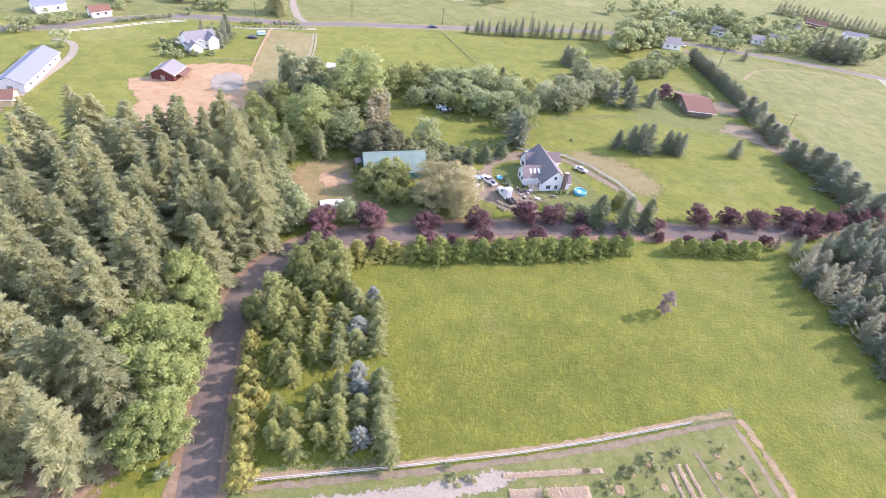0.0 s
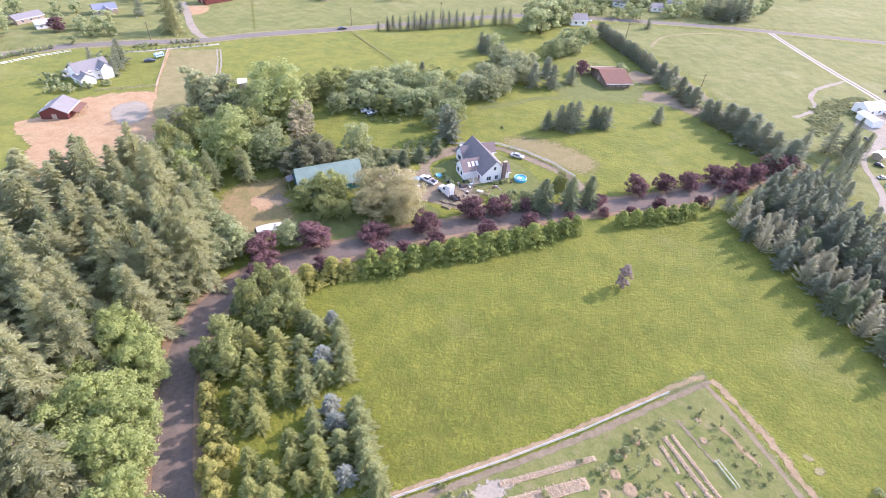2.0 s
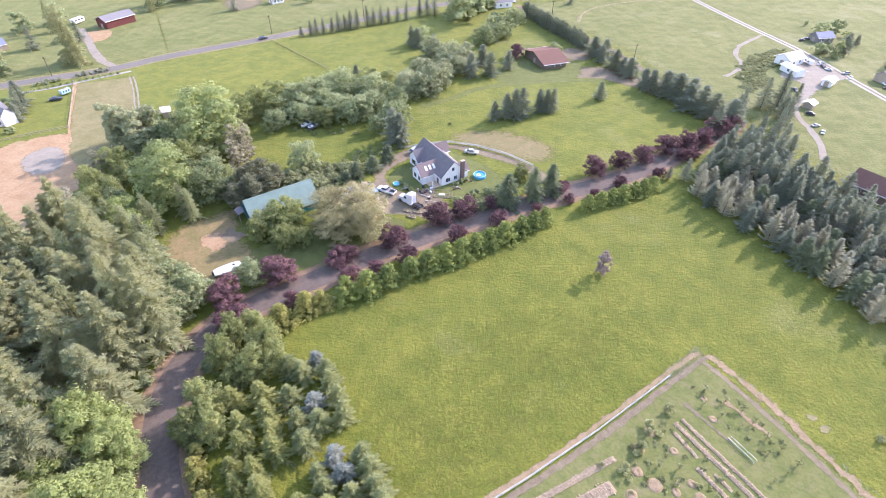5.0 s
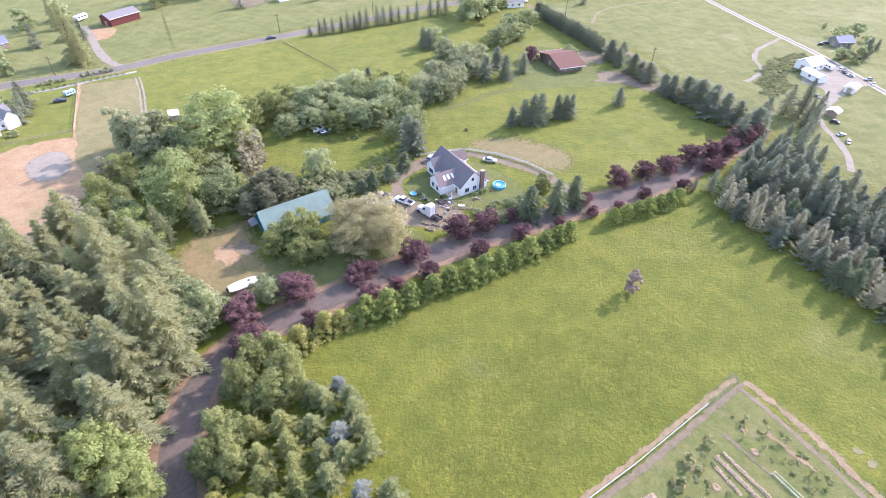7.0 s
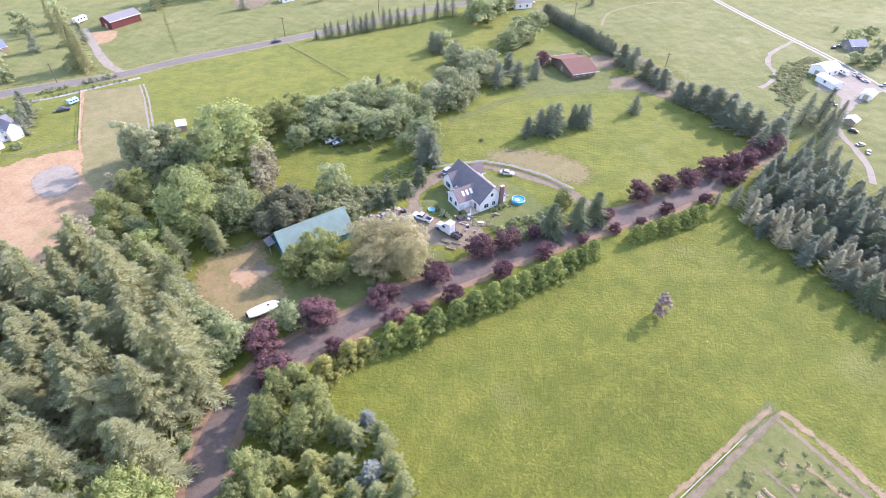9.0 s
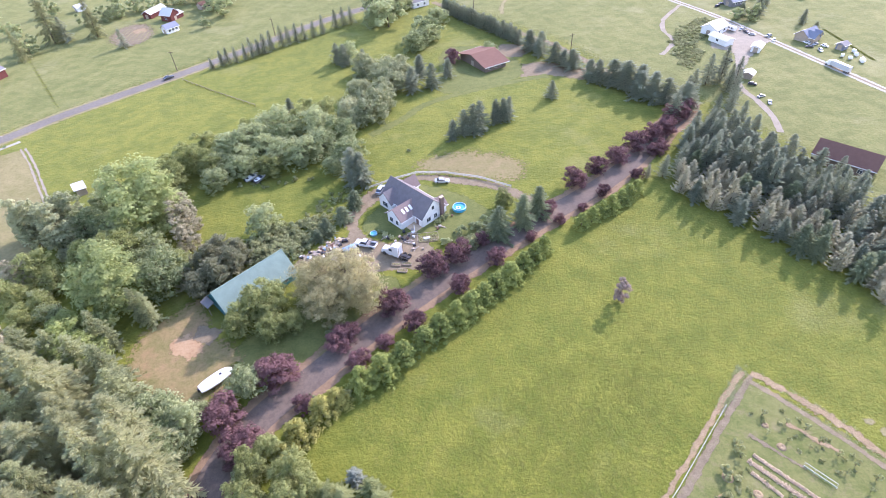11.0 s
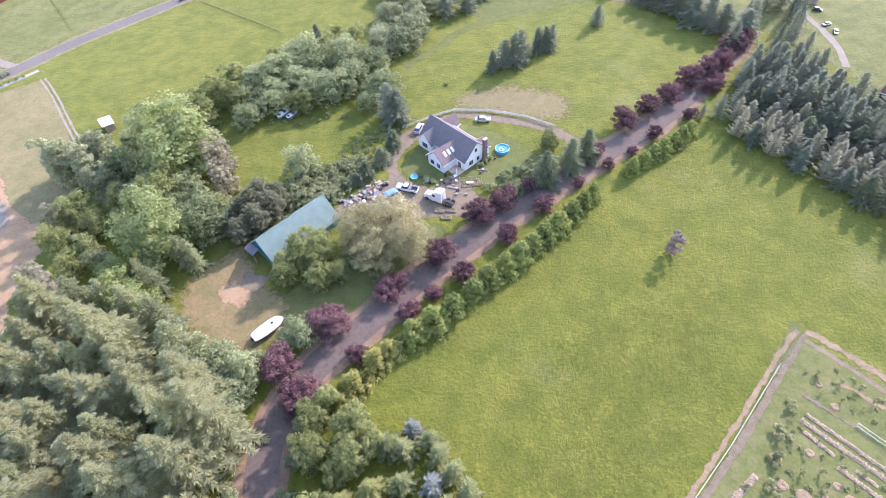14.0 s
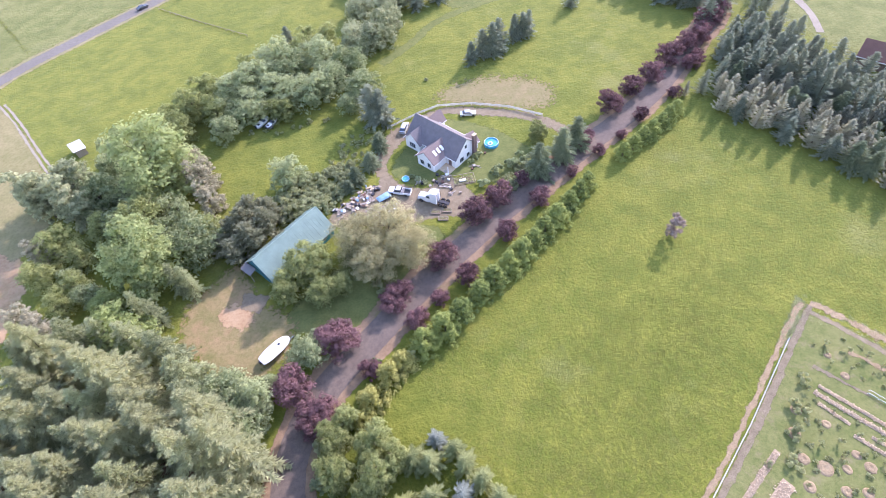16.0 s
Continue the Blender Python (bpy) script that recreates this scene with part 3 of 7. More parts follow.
def ground_sheet():
    n = 60
    verts, faces = [], []
    for j in range(n + 1):
        for i in range(n + 1):
            u, v = 2 * i / n - 1, 2 * j / n - 1
            x, y = 2600 * u * abs(u) ** 0.8, 200 + 2600 * v * abs(v) ** 0.8
            verts.append((x, y, 0.0))
    for j in range(n):
        for i in range(n):
            k = j * (n + 1) + i
            faces.append((k, k + 1, k + n + 2, k + n + 1))
    return tagged(new("ground", mesh_of("ground", verts, faces, MAT["field"])), "sunlit yellow-green pasture grass over flat farmland", kind="structure")


ground_sheet()
DRIVE = [(14, -60), (2, -36), (-12, -12), (-22, 4), (-29.2, 15.1), (-34.1, 22.7), (-37.9, 29.3), (-42.0, 36.8), (-45.2, 44.5), (-46.8, 52), (-46, 62), (-41.5, 70.6), (-35, 77.2), (-25.5, 83.8), (-12, 93.4), (2.2, 102), (15, 109.3), (34, 118.6), (47, 124.9), (60, 131.2), (73, 139.4), (90, 152.5), (104, 163), (112, 172)]
strip("pavement", DRIVE, 10.4, 0.03, MAT["litter"], "reddish-brown needle litter along the driveway", 0.5, 2.0, 0.15)
strip("road", DRIVE, 6.3, 0.06, MAT["asphalt"], "dark asphalt driveway between tree rows", 0.08, 2.0, 0.06)
MAIN = [(-330, 60), (-226, 130), (-206, 163), (-186, 187), (-160, 203), (-139, 214), (-122, 229), (-102, 243), (-80, 258), (-50, 280), (-14, 308), (20, 325), (74, 336), (137, 345), (260, 352), (420, 352)]
strip("pavement", MAIN, 10.0, 0.03, MAT["tan"], "dry grass verge of the country road", 0.5, 5)
strip("road", MAIN, 6.4, 0.06, MAT["road"], "grey asphalt country road", 0.08, 5)
FARMROAD = [(153, 346), (157, 322), (164.7, 284), (173.6, 245.8), (178.2, 204.1), (185, 150), (196, 90)]
strip("pavement", FARMROAD, 4.6, 0.03, MAT["palebed"], "bright pale gravel of the straight farm road", 0.2, 5, 0.3)
strip("road", FARMROAD, 1.3, 0.06, MAT["gravel"], "darker worn crown of the straight farm road", 0.1, 5, 0.4)
strip("road", [(112, 172), (104, 185), (97, 200), (92, 218), (85.2, 240), (74, 262), (60, 290), (46, 318)], 4.0, 0.045, MAT["gravel"], "gravel lane behind a spruce row", 0.3, 3)
strip("road", [(-181, 268), (-167.5, 250), (-154, 232), (-146, 223), (-137.5, 217)], 4.2, 0.05, MAT["sand"], "gravel farm track to the red barn", 0.5, 3)
for dx in (0.0, 1.6):
    strip("road", [(-126.8 + dx, 206.4), (-119 + dx, 193), (-111.5 + dx, 178), (-101 + dx, 158)], 0.9, 0.05, MAT["sand"], "worn wheel rut of a track beside the paddock", 0.2, 2, 0.5)
strip("road", [(-167, 90), (-174.2, 105.6), (-181.3, 120.8), (-188.8, 130.4), (-194.8, 133.8), (-203, 133)], 3.2, 0.05, MAT["sand"], "pale curved driveway of a neighbour", 0.2, 3)
strip("road", [(166, 268), (150, 254), (144.4, 246.6), (140, 238), (139, 229), (134, 221), (125, 213)], 2.3, 0.05, MAT["sand"], "sandy farm path round a thicket", 0.5, 3)
strip("road", [(158.7, 206.6), (152, 197.5), (145, 189.4), (139, 181.3), (135.9, 171.4), (136, 166.5), (135, 161.4), (134, 155.6), (131.7, 149.5), (128.5, 143)], 2.6, 0.05, MAT["sand"], "gravel drive to the white farmyard", 0.3, 3)
strip("pavement", [(76, 286), (80, 298), (86, 309), (98, 319), (112, 326), (124, 330), (136, 328)], 3.2, 0.014, MAT["tan"], "faint pale arc of dry grass in the east field", 0.8, 3, 0.9)
patch("pavement", [(170.6, 236.8), (175.3, 223), (177, 213.8), (169.8, 208), (157.3, 199.3), (148.1, 190.4), (145, 191), (154, 206), (150, 216)], 0.034, MAT["sand"], "pale gravel farmyard", 1.0)
patch("pavement", [(-142, 146), (-124, 156), (-113, 143), (-104, 128), (-104, 100), (-96, 84), (-112, 80), (-136, 108), (-150, 118), (-146, 130)], 0.02, MAT["dirt"], "bare reddish earth round the riding arena", 2.0)
patch("pavement", [(-127.5, 135), (-129, 142), (-124, 146.8), (-117, 141.2), (-114.5, 133.5), (-119.5, 129)], 0.05, MAT["sand"], "pale sand riding arena", 0.4)
strip("pavement", [(-146, 200.5), (-136, 180), (-126.8, 161), (-120, 150)], 1.6, 0.04, MAT["dirt"], "trodden reddish earth along the paddock fence", 0.6, 2, 0.9)
patch("pavement", [(-174, 263), (-164, 266), (-160, 254), (-165, 248), (-170, 255)], 0.03, MAT["dirt"], "heaped bare earth by the farm track", 1.0)
patch("pavement", [(-123, 315), (-122, 333), (-110.5, 336), (-102.5, 316), (-111, 303)], 0.03, MAT["soil"], "weedy vegetable plot by the red barns", 0.6, 1.5, False, 6.0)
for k in range(7):
    strip("pavement", [(-121.5 + 2.6 * k, 315.5 - 1.6 * k + 0.4 * k), (-117.5 + 2.0 * k, 331 - 1.5 * k)], 0.8, 0.05, MAT["tan"], "dry furrow in a vegetable plot", 0.15, 1.5, 0.5)
patch("pavement", [(-114.5, 327), (-109, 329), (-107, 323), (-112, 321)], 0.06, MAT["mulch"], "dug brown earth in a vegetable plot", 0.3)
patch("pavement", [(-145, 198.5), (-126, 206), (-112, 181), (-100, 150), (-101, 134), (-108, 133), (-116, 142), (-126, 160)], 0.022, MAT["brown"], "brown grazed paddock", 0.6, sharp=True)
patch("pavement", [(8, 157), (27, 160), (41, 149), (37, 141), (24, 145)], 0.015, MAT["dryspot"], "patch of dry reddish-tan grass", 2.5, 1.5, False, 6.0)
patch("pavement", [(-66, 100), (-54, 112), (-49, 101), (-42, 92), (-48, 82), (-60, 86)], 0.02, MAT["clearing"], "worn dry clearing before the long barn", 2.0, 1.5, False, 4.0)
patch("pavement", [(-57, 101.5), (-52, 101), (-50, 96.5), (-53, 94.5), (-58, 98)], 0.035, MAT["dirt"], "leaf litter and reddish earth by the barn", 1.2, 1.0, False, 2.0)
patch("pavement", [(-52, 104), (-46, 101), (-49, 97), (-53, 100)], 0.045, MAT["gravel"], "gravel apron of the long barn", 0.3, 1.0, True, 0.7)
patch("pavement", [(-21, 11), (20, 34.6), (59, 62), (68, 48), (78, 28), (60, -5), (10, -10)], 0.02, MAT["gardensoil"], "kitchen garden ground with bare soil and weeds", 0.4, sharp=True)
patch("pavement", [(-8, 146), (-12.5, 141), (-16.5, 134), (-16, 127), (-29, 121), (-28, 116), (-13, 111.5), (-1, 110), (8, 106), (11, 109), (6, 115), (4.5, 121), (0, 124), (-4, 121), (-9, 123.5), (-11.5, 127), (-12.5, 133), (-8, 139), (-4, 143)], 0.025, MAT["gravel"], "brown gravel yard and loop drive beside the house", 0.4)
patch("pavement", [(-6, 143), (0, 146.5), (8, 148), (16, 144.5), (27, 138.5), (34, 131), (37, 124), (39.5, 125.5), (37, 133), (29, 141), (17, 148), (8, 151), (0, 149), (-8, 146)], 0.03, MAT["gravel"], "brown gravel drive behind the house", 0.4)
patch("pavement", [(-3.5, 140), (-11, 132), (-10.5, 126.5), (-4, 122), (1, 125), (12, 117), (22, 118), (25, 127), (14, 142), (4, 146)], 0.015, MAT["lawn"], "mown lawn round the farmhouse", 0.6)
patch("pavement", [(-44, 93), (-30, 86), (-14, 97), (-4, 105), (-14, 111), (-30, 104)], 0.015, MAT["lawn"], "shaded lawn before the long barn", 1.0)

patch("pavement", [(-104, 30), (-116, 66), (-98, 82), (-74, 84), (-62, 72), (-60, 50), (-53, 33), (-38, 4), (-60, -20), (-110, -10)], 0.012, MAT["litter"], "forest floor of needles and brush", 2.0, 1.5, False, 4.0)
patch("pavement", [(-180, 88), (-168, 86), (-160, 76), (-176, 70)], 0.02, MAT["gravel"], "gravel yard of a neighbour", 0.5)
patch("pavement", [(58, 212), (68, 222), (84, 216), (92, 200), (84, 200), (72, 208)], 0.012, MAT["gravel"], "worn gravel verge by the lane", 2.0, 1.5, False, 3.0)
patch("pavement", [(58, 236), (64, 246), (74, 240), (68, 230)], 0.03, MAT["gravel"], "gravel forecourt of the bungalow", 0.6)
strip("pavement", [(-4, 180), (8, 188), (20, 198), (40, 204), (60, 207), (72, 208)], 4.0, 0.014, MAT["lawn"], "mown grass strip along the pasture", 0.6, 2.0, 0.4)
patch("pavement", [(28, 205), (30, 225), (36, 246), (46, 250), (62, 240), (64, 215), (50, 206)], 0.012, MAT["lawn"], "mown lawn round the bungalow", 1.0, 1.5, False, 2.0)
# meadows across the country road and east of the lane, paled to paint haze
patch("pavement", [(-140, 219), (-100, 249), (-50, 286), (-14, 314), (30, 332), (140, 352), (420, 362), (420, 640), (-400, 640), (-400, 140), (-228, 140), (-206, 172), (-160, 209)], 0.006, MAT["haze_meadow"], "pale green meadow with haze in its colour across the country road", 1.0, 4.0, True, 12.0)
patch("pavement", [(113, 184), (100, 208), (92, 242), (64, 295), (54, 324), (140, 340), (420, 346), (420, -20), (130, -20), (128, 130), (121, 162)], 0.006, MAT["haze_meadow"], "pale green meadow with haze in its colour beyond the spruce windbreak", 1.0, 4.0, True, 12.0)
# garden paths
strip("pavement", [(-19.4, 11.4), (3.1, 24.4), (20.6, 35), (34.6, 44.2), (51.4, 56.2), (60, 62.2)], 1.6, 0.045, MAT["soil"], "bare soil strip along the garden fence", 0.3, 1.5, 0.5)
strip("pavement", [(-20.5, 12.9), (2, 25.9), (19.5, 36.5), (33.5, 45.7), (50.3, 57.7), (59, 63.4)], 1.4, 0.04, MAT["mulch"], "trodden earth edge along the garden fence", 0.35, 1.5, 0.7)
strip("pavement", [(59.0, 61.0), (63.6, 53.5), (67.8, 45.5), (72, 37), (77, 26)], 1.3, 0.045, MAT["gravel"], "gravel path along the garden edge", 0.2, 1.5, 0.4)
strip("pavement", [(60.5, 62.8), (65.4, 55.6), (69.4, 48), (73.6, 39), (78.6, 28)], 2.2, 0.04, MAT["mulch"], "brushy earth bank along the garden edge", 0.6, 1.5, 0.8)
patch("pavement", [(-17, 9.5), (3, 21.5), (19.4, 32.6), (21, 30.5), (10, 22), (0, 14), (-14, 6)], 0.05, MAT["sand"], "grey gravel lane in the garden", 0.2)

# ---------------------------------------------------------------- trees of the place
rng = random.Random(11)


def rows(key, name, items, base, label, category, group, wide=1.0):
    for x, y, h in items:
        k = h / base
        plant(key, name, x, y, k, label, category, group, wide=k * wide * rng.uniform(0.9, 1.12), rng=rng)


def inside(x, y, poly):
    c = False
    for k in range(len(poly)):
        (x0, y0), (x1, y1) = poly[k - 1], poly[k]
        if (y0 > y) != (y1 > y) and x < (x1 - x0) * (y - y0) / (y1 - y0) + x0:
            c = not c
    return c


def scatter(poly, step, seed, jitter=0.35):
    r = random.Random(seed)
    xs, ys = [p[0] for p in poly], [p[1] for p in poly]
    y = min(ys)
    row = 0
    while y < max(ys):
        x = min(xs) + (row % 2) * step / 2
        while x < max(xs):
            px, py = x + r.uniform(-jitter, jitter) * step, y + r.uniform(-jitter, jitter) * step
            if inside(px, py, poly):
                yield px, py
            x += step
        y += step * 0.87
        row += 1


FIRWOOD = [(-37, 6), (-46, 20), (-55, 33), (-57, 46), (-52, 55), (-50, 62), (-56, 72), (-64, 82), (-74, 90), (-86, 97), (-98, 92), (-112, 80), (-126, 74), (-122, 40), (-100, -5), (-60, -15)]
DRIVE_LINE = smooth_line(DRIVE, 3.0)
for x, y in scatter(FIRWOOD, 7.0, 3, 0.5):
    if min(math.hypot(x - p.x, y - p.y) for p in DRIVE_LINE) < 7.5:
        continue
    if math.hypot(x + 50, y - 26) < 8 or math.hypot(x + 40, y - 17) < 7 or math.hypot(x + 54, y - 41) < 5:
        continue
    if x < -92 or (y < 8 and x < -62):
        plant("deepfir", "fir_tree", x, y, rng.uniform(0.7, 1.05), "tall grey-green fir deep in dense woodland", "tree", "firs of the woodland", wide=rng.uniform(0.9, 1.15), rng=rng)
    elif rng.random() < 0.16:
        plant("hemlock", "hemlock_tree", x, y, rng.uniform(0.8, 1.2), "dark green hemlock among taller firs", "tree", "hemlocks of the woodland", wide=rng.uniform(0.85, 1.1), rng=rng)
    else:
        plant("fir", "fir_tree", x, y, rng.uniform(0.76, 1.18), "tall grey-green fir with drooping boughs in dense woodland", "tree", "firs of the woodland", wide=rng.uniform(1.1, 1.42), rng=rng)
rows("brightmaple", "maple_tree", [(-53.7, 41.8, 14), (-48, 38, 12), (-62.3, 43.3, 13), (-48.4, 28.6, 14), (-43.5, 28, 12), (-51, 24.2, 13), (-40.5, 20.5, 13), (-45.5, 20.5, 13), (-35, 14.5, 12), (-37.5, 11, 12), (-70.6, 41.2, 11), (-56, 33, 11)], 16, "bright green maple with a dense rounded crown", "tree", "maples by the driveway", 0.95)
rows("hemlock", "hemlock_tree", [(-72.2, 103.4, 11), (-69.5, 101.5, 10), (-64.7, 108.8, 11), (-62.4, 107.5, 10), (-65.2, 89.5, 15), (-61.3, 83, 15), (-72, 94.5, 14), (-59.5, 77.5, 15), (-68, 92, 12), (-77, 97, 14), (-83, 98, 15)], 16, "dark green hemlock at the edge of a clearing", "tree", "hemlocks of the woodland", 1.15)
RIGHTWOOD = [(80, 121), (82, 113), (85, 106), (90, 97), (94, 90), (97, 82), (101, 70), (112, 68), (121, 84), (122, 104), (116, 122), (112, 140), (106, 152), (96, 148), (88, 134)]
for x, y in scatter(RIGHTWOOD, 4.6, 8):
    deep = (x - 80) * 0.86 + (y - 118) * 0.5
    if deep < 16:
        k = rng.random()
        if k < 0.62:
            plant("plantation", "spruce_tree", x, y, rng.uniform(0.7, 1.02), "mauve-brown spruce in a dense plantation", "tree", "spruces of the plantation", wide=rng.uniform(0.9, 1.15), rng=rng)
        elif k < 0.85:
            plant("greenfir", "spruce_tree", x, y, rng.uniform(0.5, 0.78), "grey-green fir in a dense plantation", "tree", "spruces of the plantation", wide=rng.uniform(0.68, 0.88), rng=rng)
        else:
            plant("spruce", "spruce_tree", x, y, rng.uniform(0.55, 0.8), "dark green spruce in a dense plantation", "tree", "spruces of the plantation", wide=rng.uniform(0.85, 1.05), rng=rng)
    else:
        plant("spruce", "spruce_tree", x, y, rng.uniform(0.75, 1.08), "tall dark green spruce in a dense plantation", "tree", "spruces of the plantation", wide=rng.uniform(0.95, 1.3), rng=rng)
rows("spruce", "spruce_tree", [(78.8, 130, 7.8), (85.3, 132, 9.8), (99.5, 160, 11), (111, 169.5, 13), (132.1, 182.5, 14), (125.7, 181.9, 12), (127.2, 167, 11), (112.3, 173.7, 9), (134, 177, 12), (121, 160, 10), (129, 174, 11), (118, 150, 9.5), (114, 158, 9)], 12, "dark green spruce at the edge of the plantation", "tree", "spruces of the plantation", 1.1)
rows("spruce", "spruce_tree", [(121.5, 113, 10), (122, 106, 10)], 12, "dark green spruce before a brown-roofed house", "tree", "spruces of the plantation", 1.1)
rows("plantation", "spruce_tree", [(79.6, 121.6, 9), (74, 130.5, 5), (82, 127, 8)], 10, "olive-brown spruce at the corner of the plantation", "tree", "spruces of the plantation", 1.1)
rows("bushyspruce", "spruce_tree", [(86.4, 200.2, 8), (92.4, 192.6, 10), (95.1, 187.8, 11), (98.7, 183.1, 11), (100.3, 176.3, 10.8), (103, 172.1, 9.8), (107, 165.9, 10.5), (88, 196, 9), (97, 180, 10), (83.5, 211.2, 8.2), (79.4, 220, 8.5), (81.5, 215, 7), (77.8, 232.8, 8.8), (73.5, 236, 8.8), (75, 228, 8)], 10, "dark spruce in a windbreak row beside the lane", "tree", "windbreak spruces", 1.5)
rows("bushyspruce", "spruce_tree", [(x, y, h) for x, y, h in ((71.7 - 1.15 * k, 244.5 + 2.75 * k, 6.5 + 1.6 * ((k * 7) % 5) / 5) for k in range(21))], 10, "dark spruce in a tight windbreak row beside the lane", "tree", "windbreak spruces", 1.2)
rows("bushyspruce", "spruce_tree", [(65.8, 188.1, 7.2), (23.4, 169, 7.5), (30.6, 170.6, 11.5), (33.9, 172.5, 11.2), (27.7, 171.3, 9.5), (40.5, 176.3, 9), (43.2, 176.4, 9), (45.5, 177.8, 8.5), (32.7, 219, 8), (-11.6, 152.6, 12), (-9, 151.3, 11), (-30.9, 203.4, 7), (-7.9, 244, 9.5), (-11, 248, 9), (0, 237, 9)], 10, "dark blue-green spruce standing in open pasture", "tree", "pasture spruces", 1.05)
rows("spruce", "spruce_tree", [(-65.9, 258.8, 5.2), (-61.8, 261.5, 7), (-59.3, 263.2, 7.5), (-55.7, 263.4, 7.5), (-51.9, 265.3, 7.5), (-48.9, 268, 9.2), (-46.1, 269.9, 7.5), (-43.4, 270.9, 9), (-40.4, 274.5, 9), (-35.5, 276.6, 9.8), (-32.2, 278.6, 8.8), (-28.6, 280.6, 8.8), (-25, 282.6, 7.8), (-20.4, 284.7, 7.8), (-15.8, 287.8, 9.2), (-9, 294, 9), (-5, 296, 9.5), (-1, 297, 9)], 12, "dark spruce in a row along the country road", "tree", "roadside spruces", 1.1)
rows("bushyspruce", "yard_conifer", [(16.2, 210.7, 10), (24.3, 211, 10), (21.7, 223.5, 9)], 10, "dark bushy conifer near the buildings", "tree", "yard conifers", 1.25)
rows("greenfir", "yard_conifer", [(-20.9, 129.3, 5.4), (-16.6, 133.5, 5.6), (-12.5, 140.1, 5.6), (-23.6, 127, 4)], 11, "dark round-topped conifer beside the gravel loop", "tree", "yard conifers", 1.35)
rows("greenfir", "driveway_conifer", [(23.4, 115.8, 10.4), (31, 118.8, 10.8), (36.6, 121.8, 10)], 11, "dark rounded conifer beside the driveway", "tree", "driveway conifers", 1.0)
rows("thuja", "hedge_tree", [(-16.2, 78, 7.2), (-11.6, 79.9, 7.2), (-7, 82.3, 7.2), (-2.2, 85.4, 6.8), (1.9, 88, 6.8), (6.2, 90.4, 7), (10.3, 92.7, 6.8), (13.8, 94.4, 6.8), (17.5, 97, 6.5), (21.6, 99.5, 6.8), (26, 102.5, 6.2), (29.8, 105, 6.2), (32.9, 107.5, 5.8)], 7.5, "yellow-green clipped hedge tree along the driveway", "tree", "hedge trees", 1.2)
rows("thuja", "hedge_tree", [(46.1, 114, 5.5), (49.9, 115.8, 5.5), (53.6, 117.7, 5.2), (57.2, 119.3, 5.4), (60.7, 120.8, 5.4), (64, 122.5, 5.4), (67.2, 124.5, 5)], 7.5, "green clipped hedge tree along the driveway", "tree", "hedge trees", 1.2)
rows("goldhedge", "hedge_tree", [(-29, 69.3, 7.2), (-24.6, 73.3, 7), (-21.6, 75.4, 5.5), (-31.5, 66.6, 5)], 7.5, "golden-tipped clipped hedge tree along the driveway", "tree", "hedge trees", 1.15)
rows("yellow", "golden_shrub", [(-35.9, 39.1, 4.6), (-35.6, 36.6, 4.4), (-34, 34.2, 5), (-31.8, 30.8, 5), (-31.1, 28.7, 5), (-28.8, 28.6, 5.2), (-28.2, 25.4, 5), (-27.9, 23.2, 5.2), (-26.1, 22.5, 5.4), (-24.9, 20.2, 5.4), (-23.2, 18.2, 5.6), (-26.2, 26.2, 4.6), (-21.6, 15.4, 5.6), (-19.6, 12.8, 5.6)], 6, "golden-leaved shrub in a row by the driveway", "shrub", "golden shrubs", 1.1)
rows("greenshrub", "garden_bush", [(-41.5, 46, 2.4), (-42.2, 52, 2.2), (-41.2, 58, 2.4), (-39.6, 64, 2.4), (-36.6, 67.6, 2.2)], 3, "leafy green bush by the driveway bend", "bush", "garden bushes", 1.1)
rows("youngspruce", "young_spruce", [(-32.6, 48.8, 7), (-29.9, 43.5, 7), (-28.5, 39.7, 7.4), (-25, 35.6, 7.4), (-23.4, 32.6, 7), (-27.8, 49.8, 7), (-25.7, 45.8, 7.2), (-23.9, 42.6, 7), (-22.6, 39.2, 7.4), (-29.2, 36.2, 5.5), (-27.6, 33.1, 6), (-16.4, 30.3, 6), (-14.9, 26.9, 6), (-12.3, 24, 5.5), (-11.5, 29.5, 7), (-10.1, 27.2, 7), (-8.1, 24.5, 7.5), (-21.2, 25.1, 7), (-17.4, 23.7, 7), (-18.8, 20.6, 7), (-15, 20.3, 7)], 8, "pale yellow-green young spruce in planted rows", "tree", "nursery rows", 1.05)
rows("nurserygreen", "young_spruce", [(-22.7, 49.8, 6), (-20.1, 45, 6), (-17.8, 40.7, 6.4), (-23.9, 56.5, 6), (-21.4, 55.4, 6), (-15.6, 53.3, 6.2), (-13.8, 49.9, 6), (-12, 46.2, 6.6), (-7.8, 38.4, 6), (-6.2, 36.2, 6.4), (-4.8, 33.5, 6), (-3.6, 31.2, 6), (-2.6, 29.2, 6.4), (-0.9, 27.6, 6.2), (0.4, 25.6, 6), (-14.5, 35.3, 5), (-13, 33, 5.5), (-8.5, 32.1, 5.4), (-7.2, 29.5, 5), (-16, 44.4, 6.5), (-16.8, 56, 5.6)], 8, "green young spruce in planted rows", "tree", "nursery rows", 1.2)
rows("bluespruce", "blue_spruce", [(-17.6, 48.4, 5.5), (-12.3, 38.4, 5.2), (-10.3, 35.3, 5), (-5.6, 26.5, 5), (-19.4, 58.8, 4.4)], 6, "silvery blue spruce in planted rows", "tree", "nursery rows", 1.1)
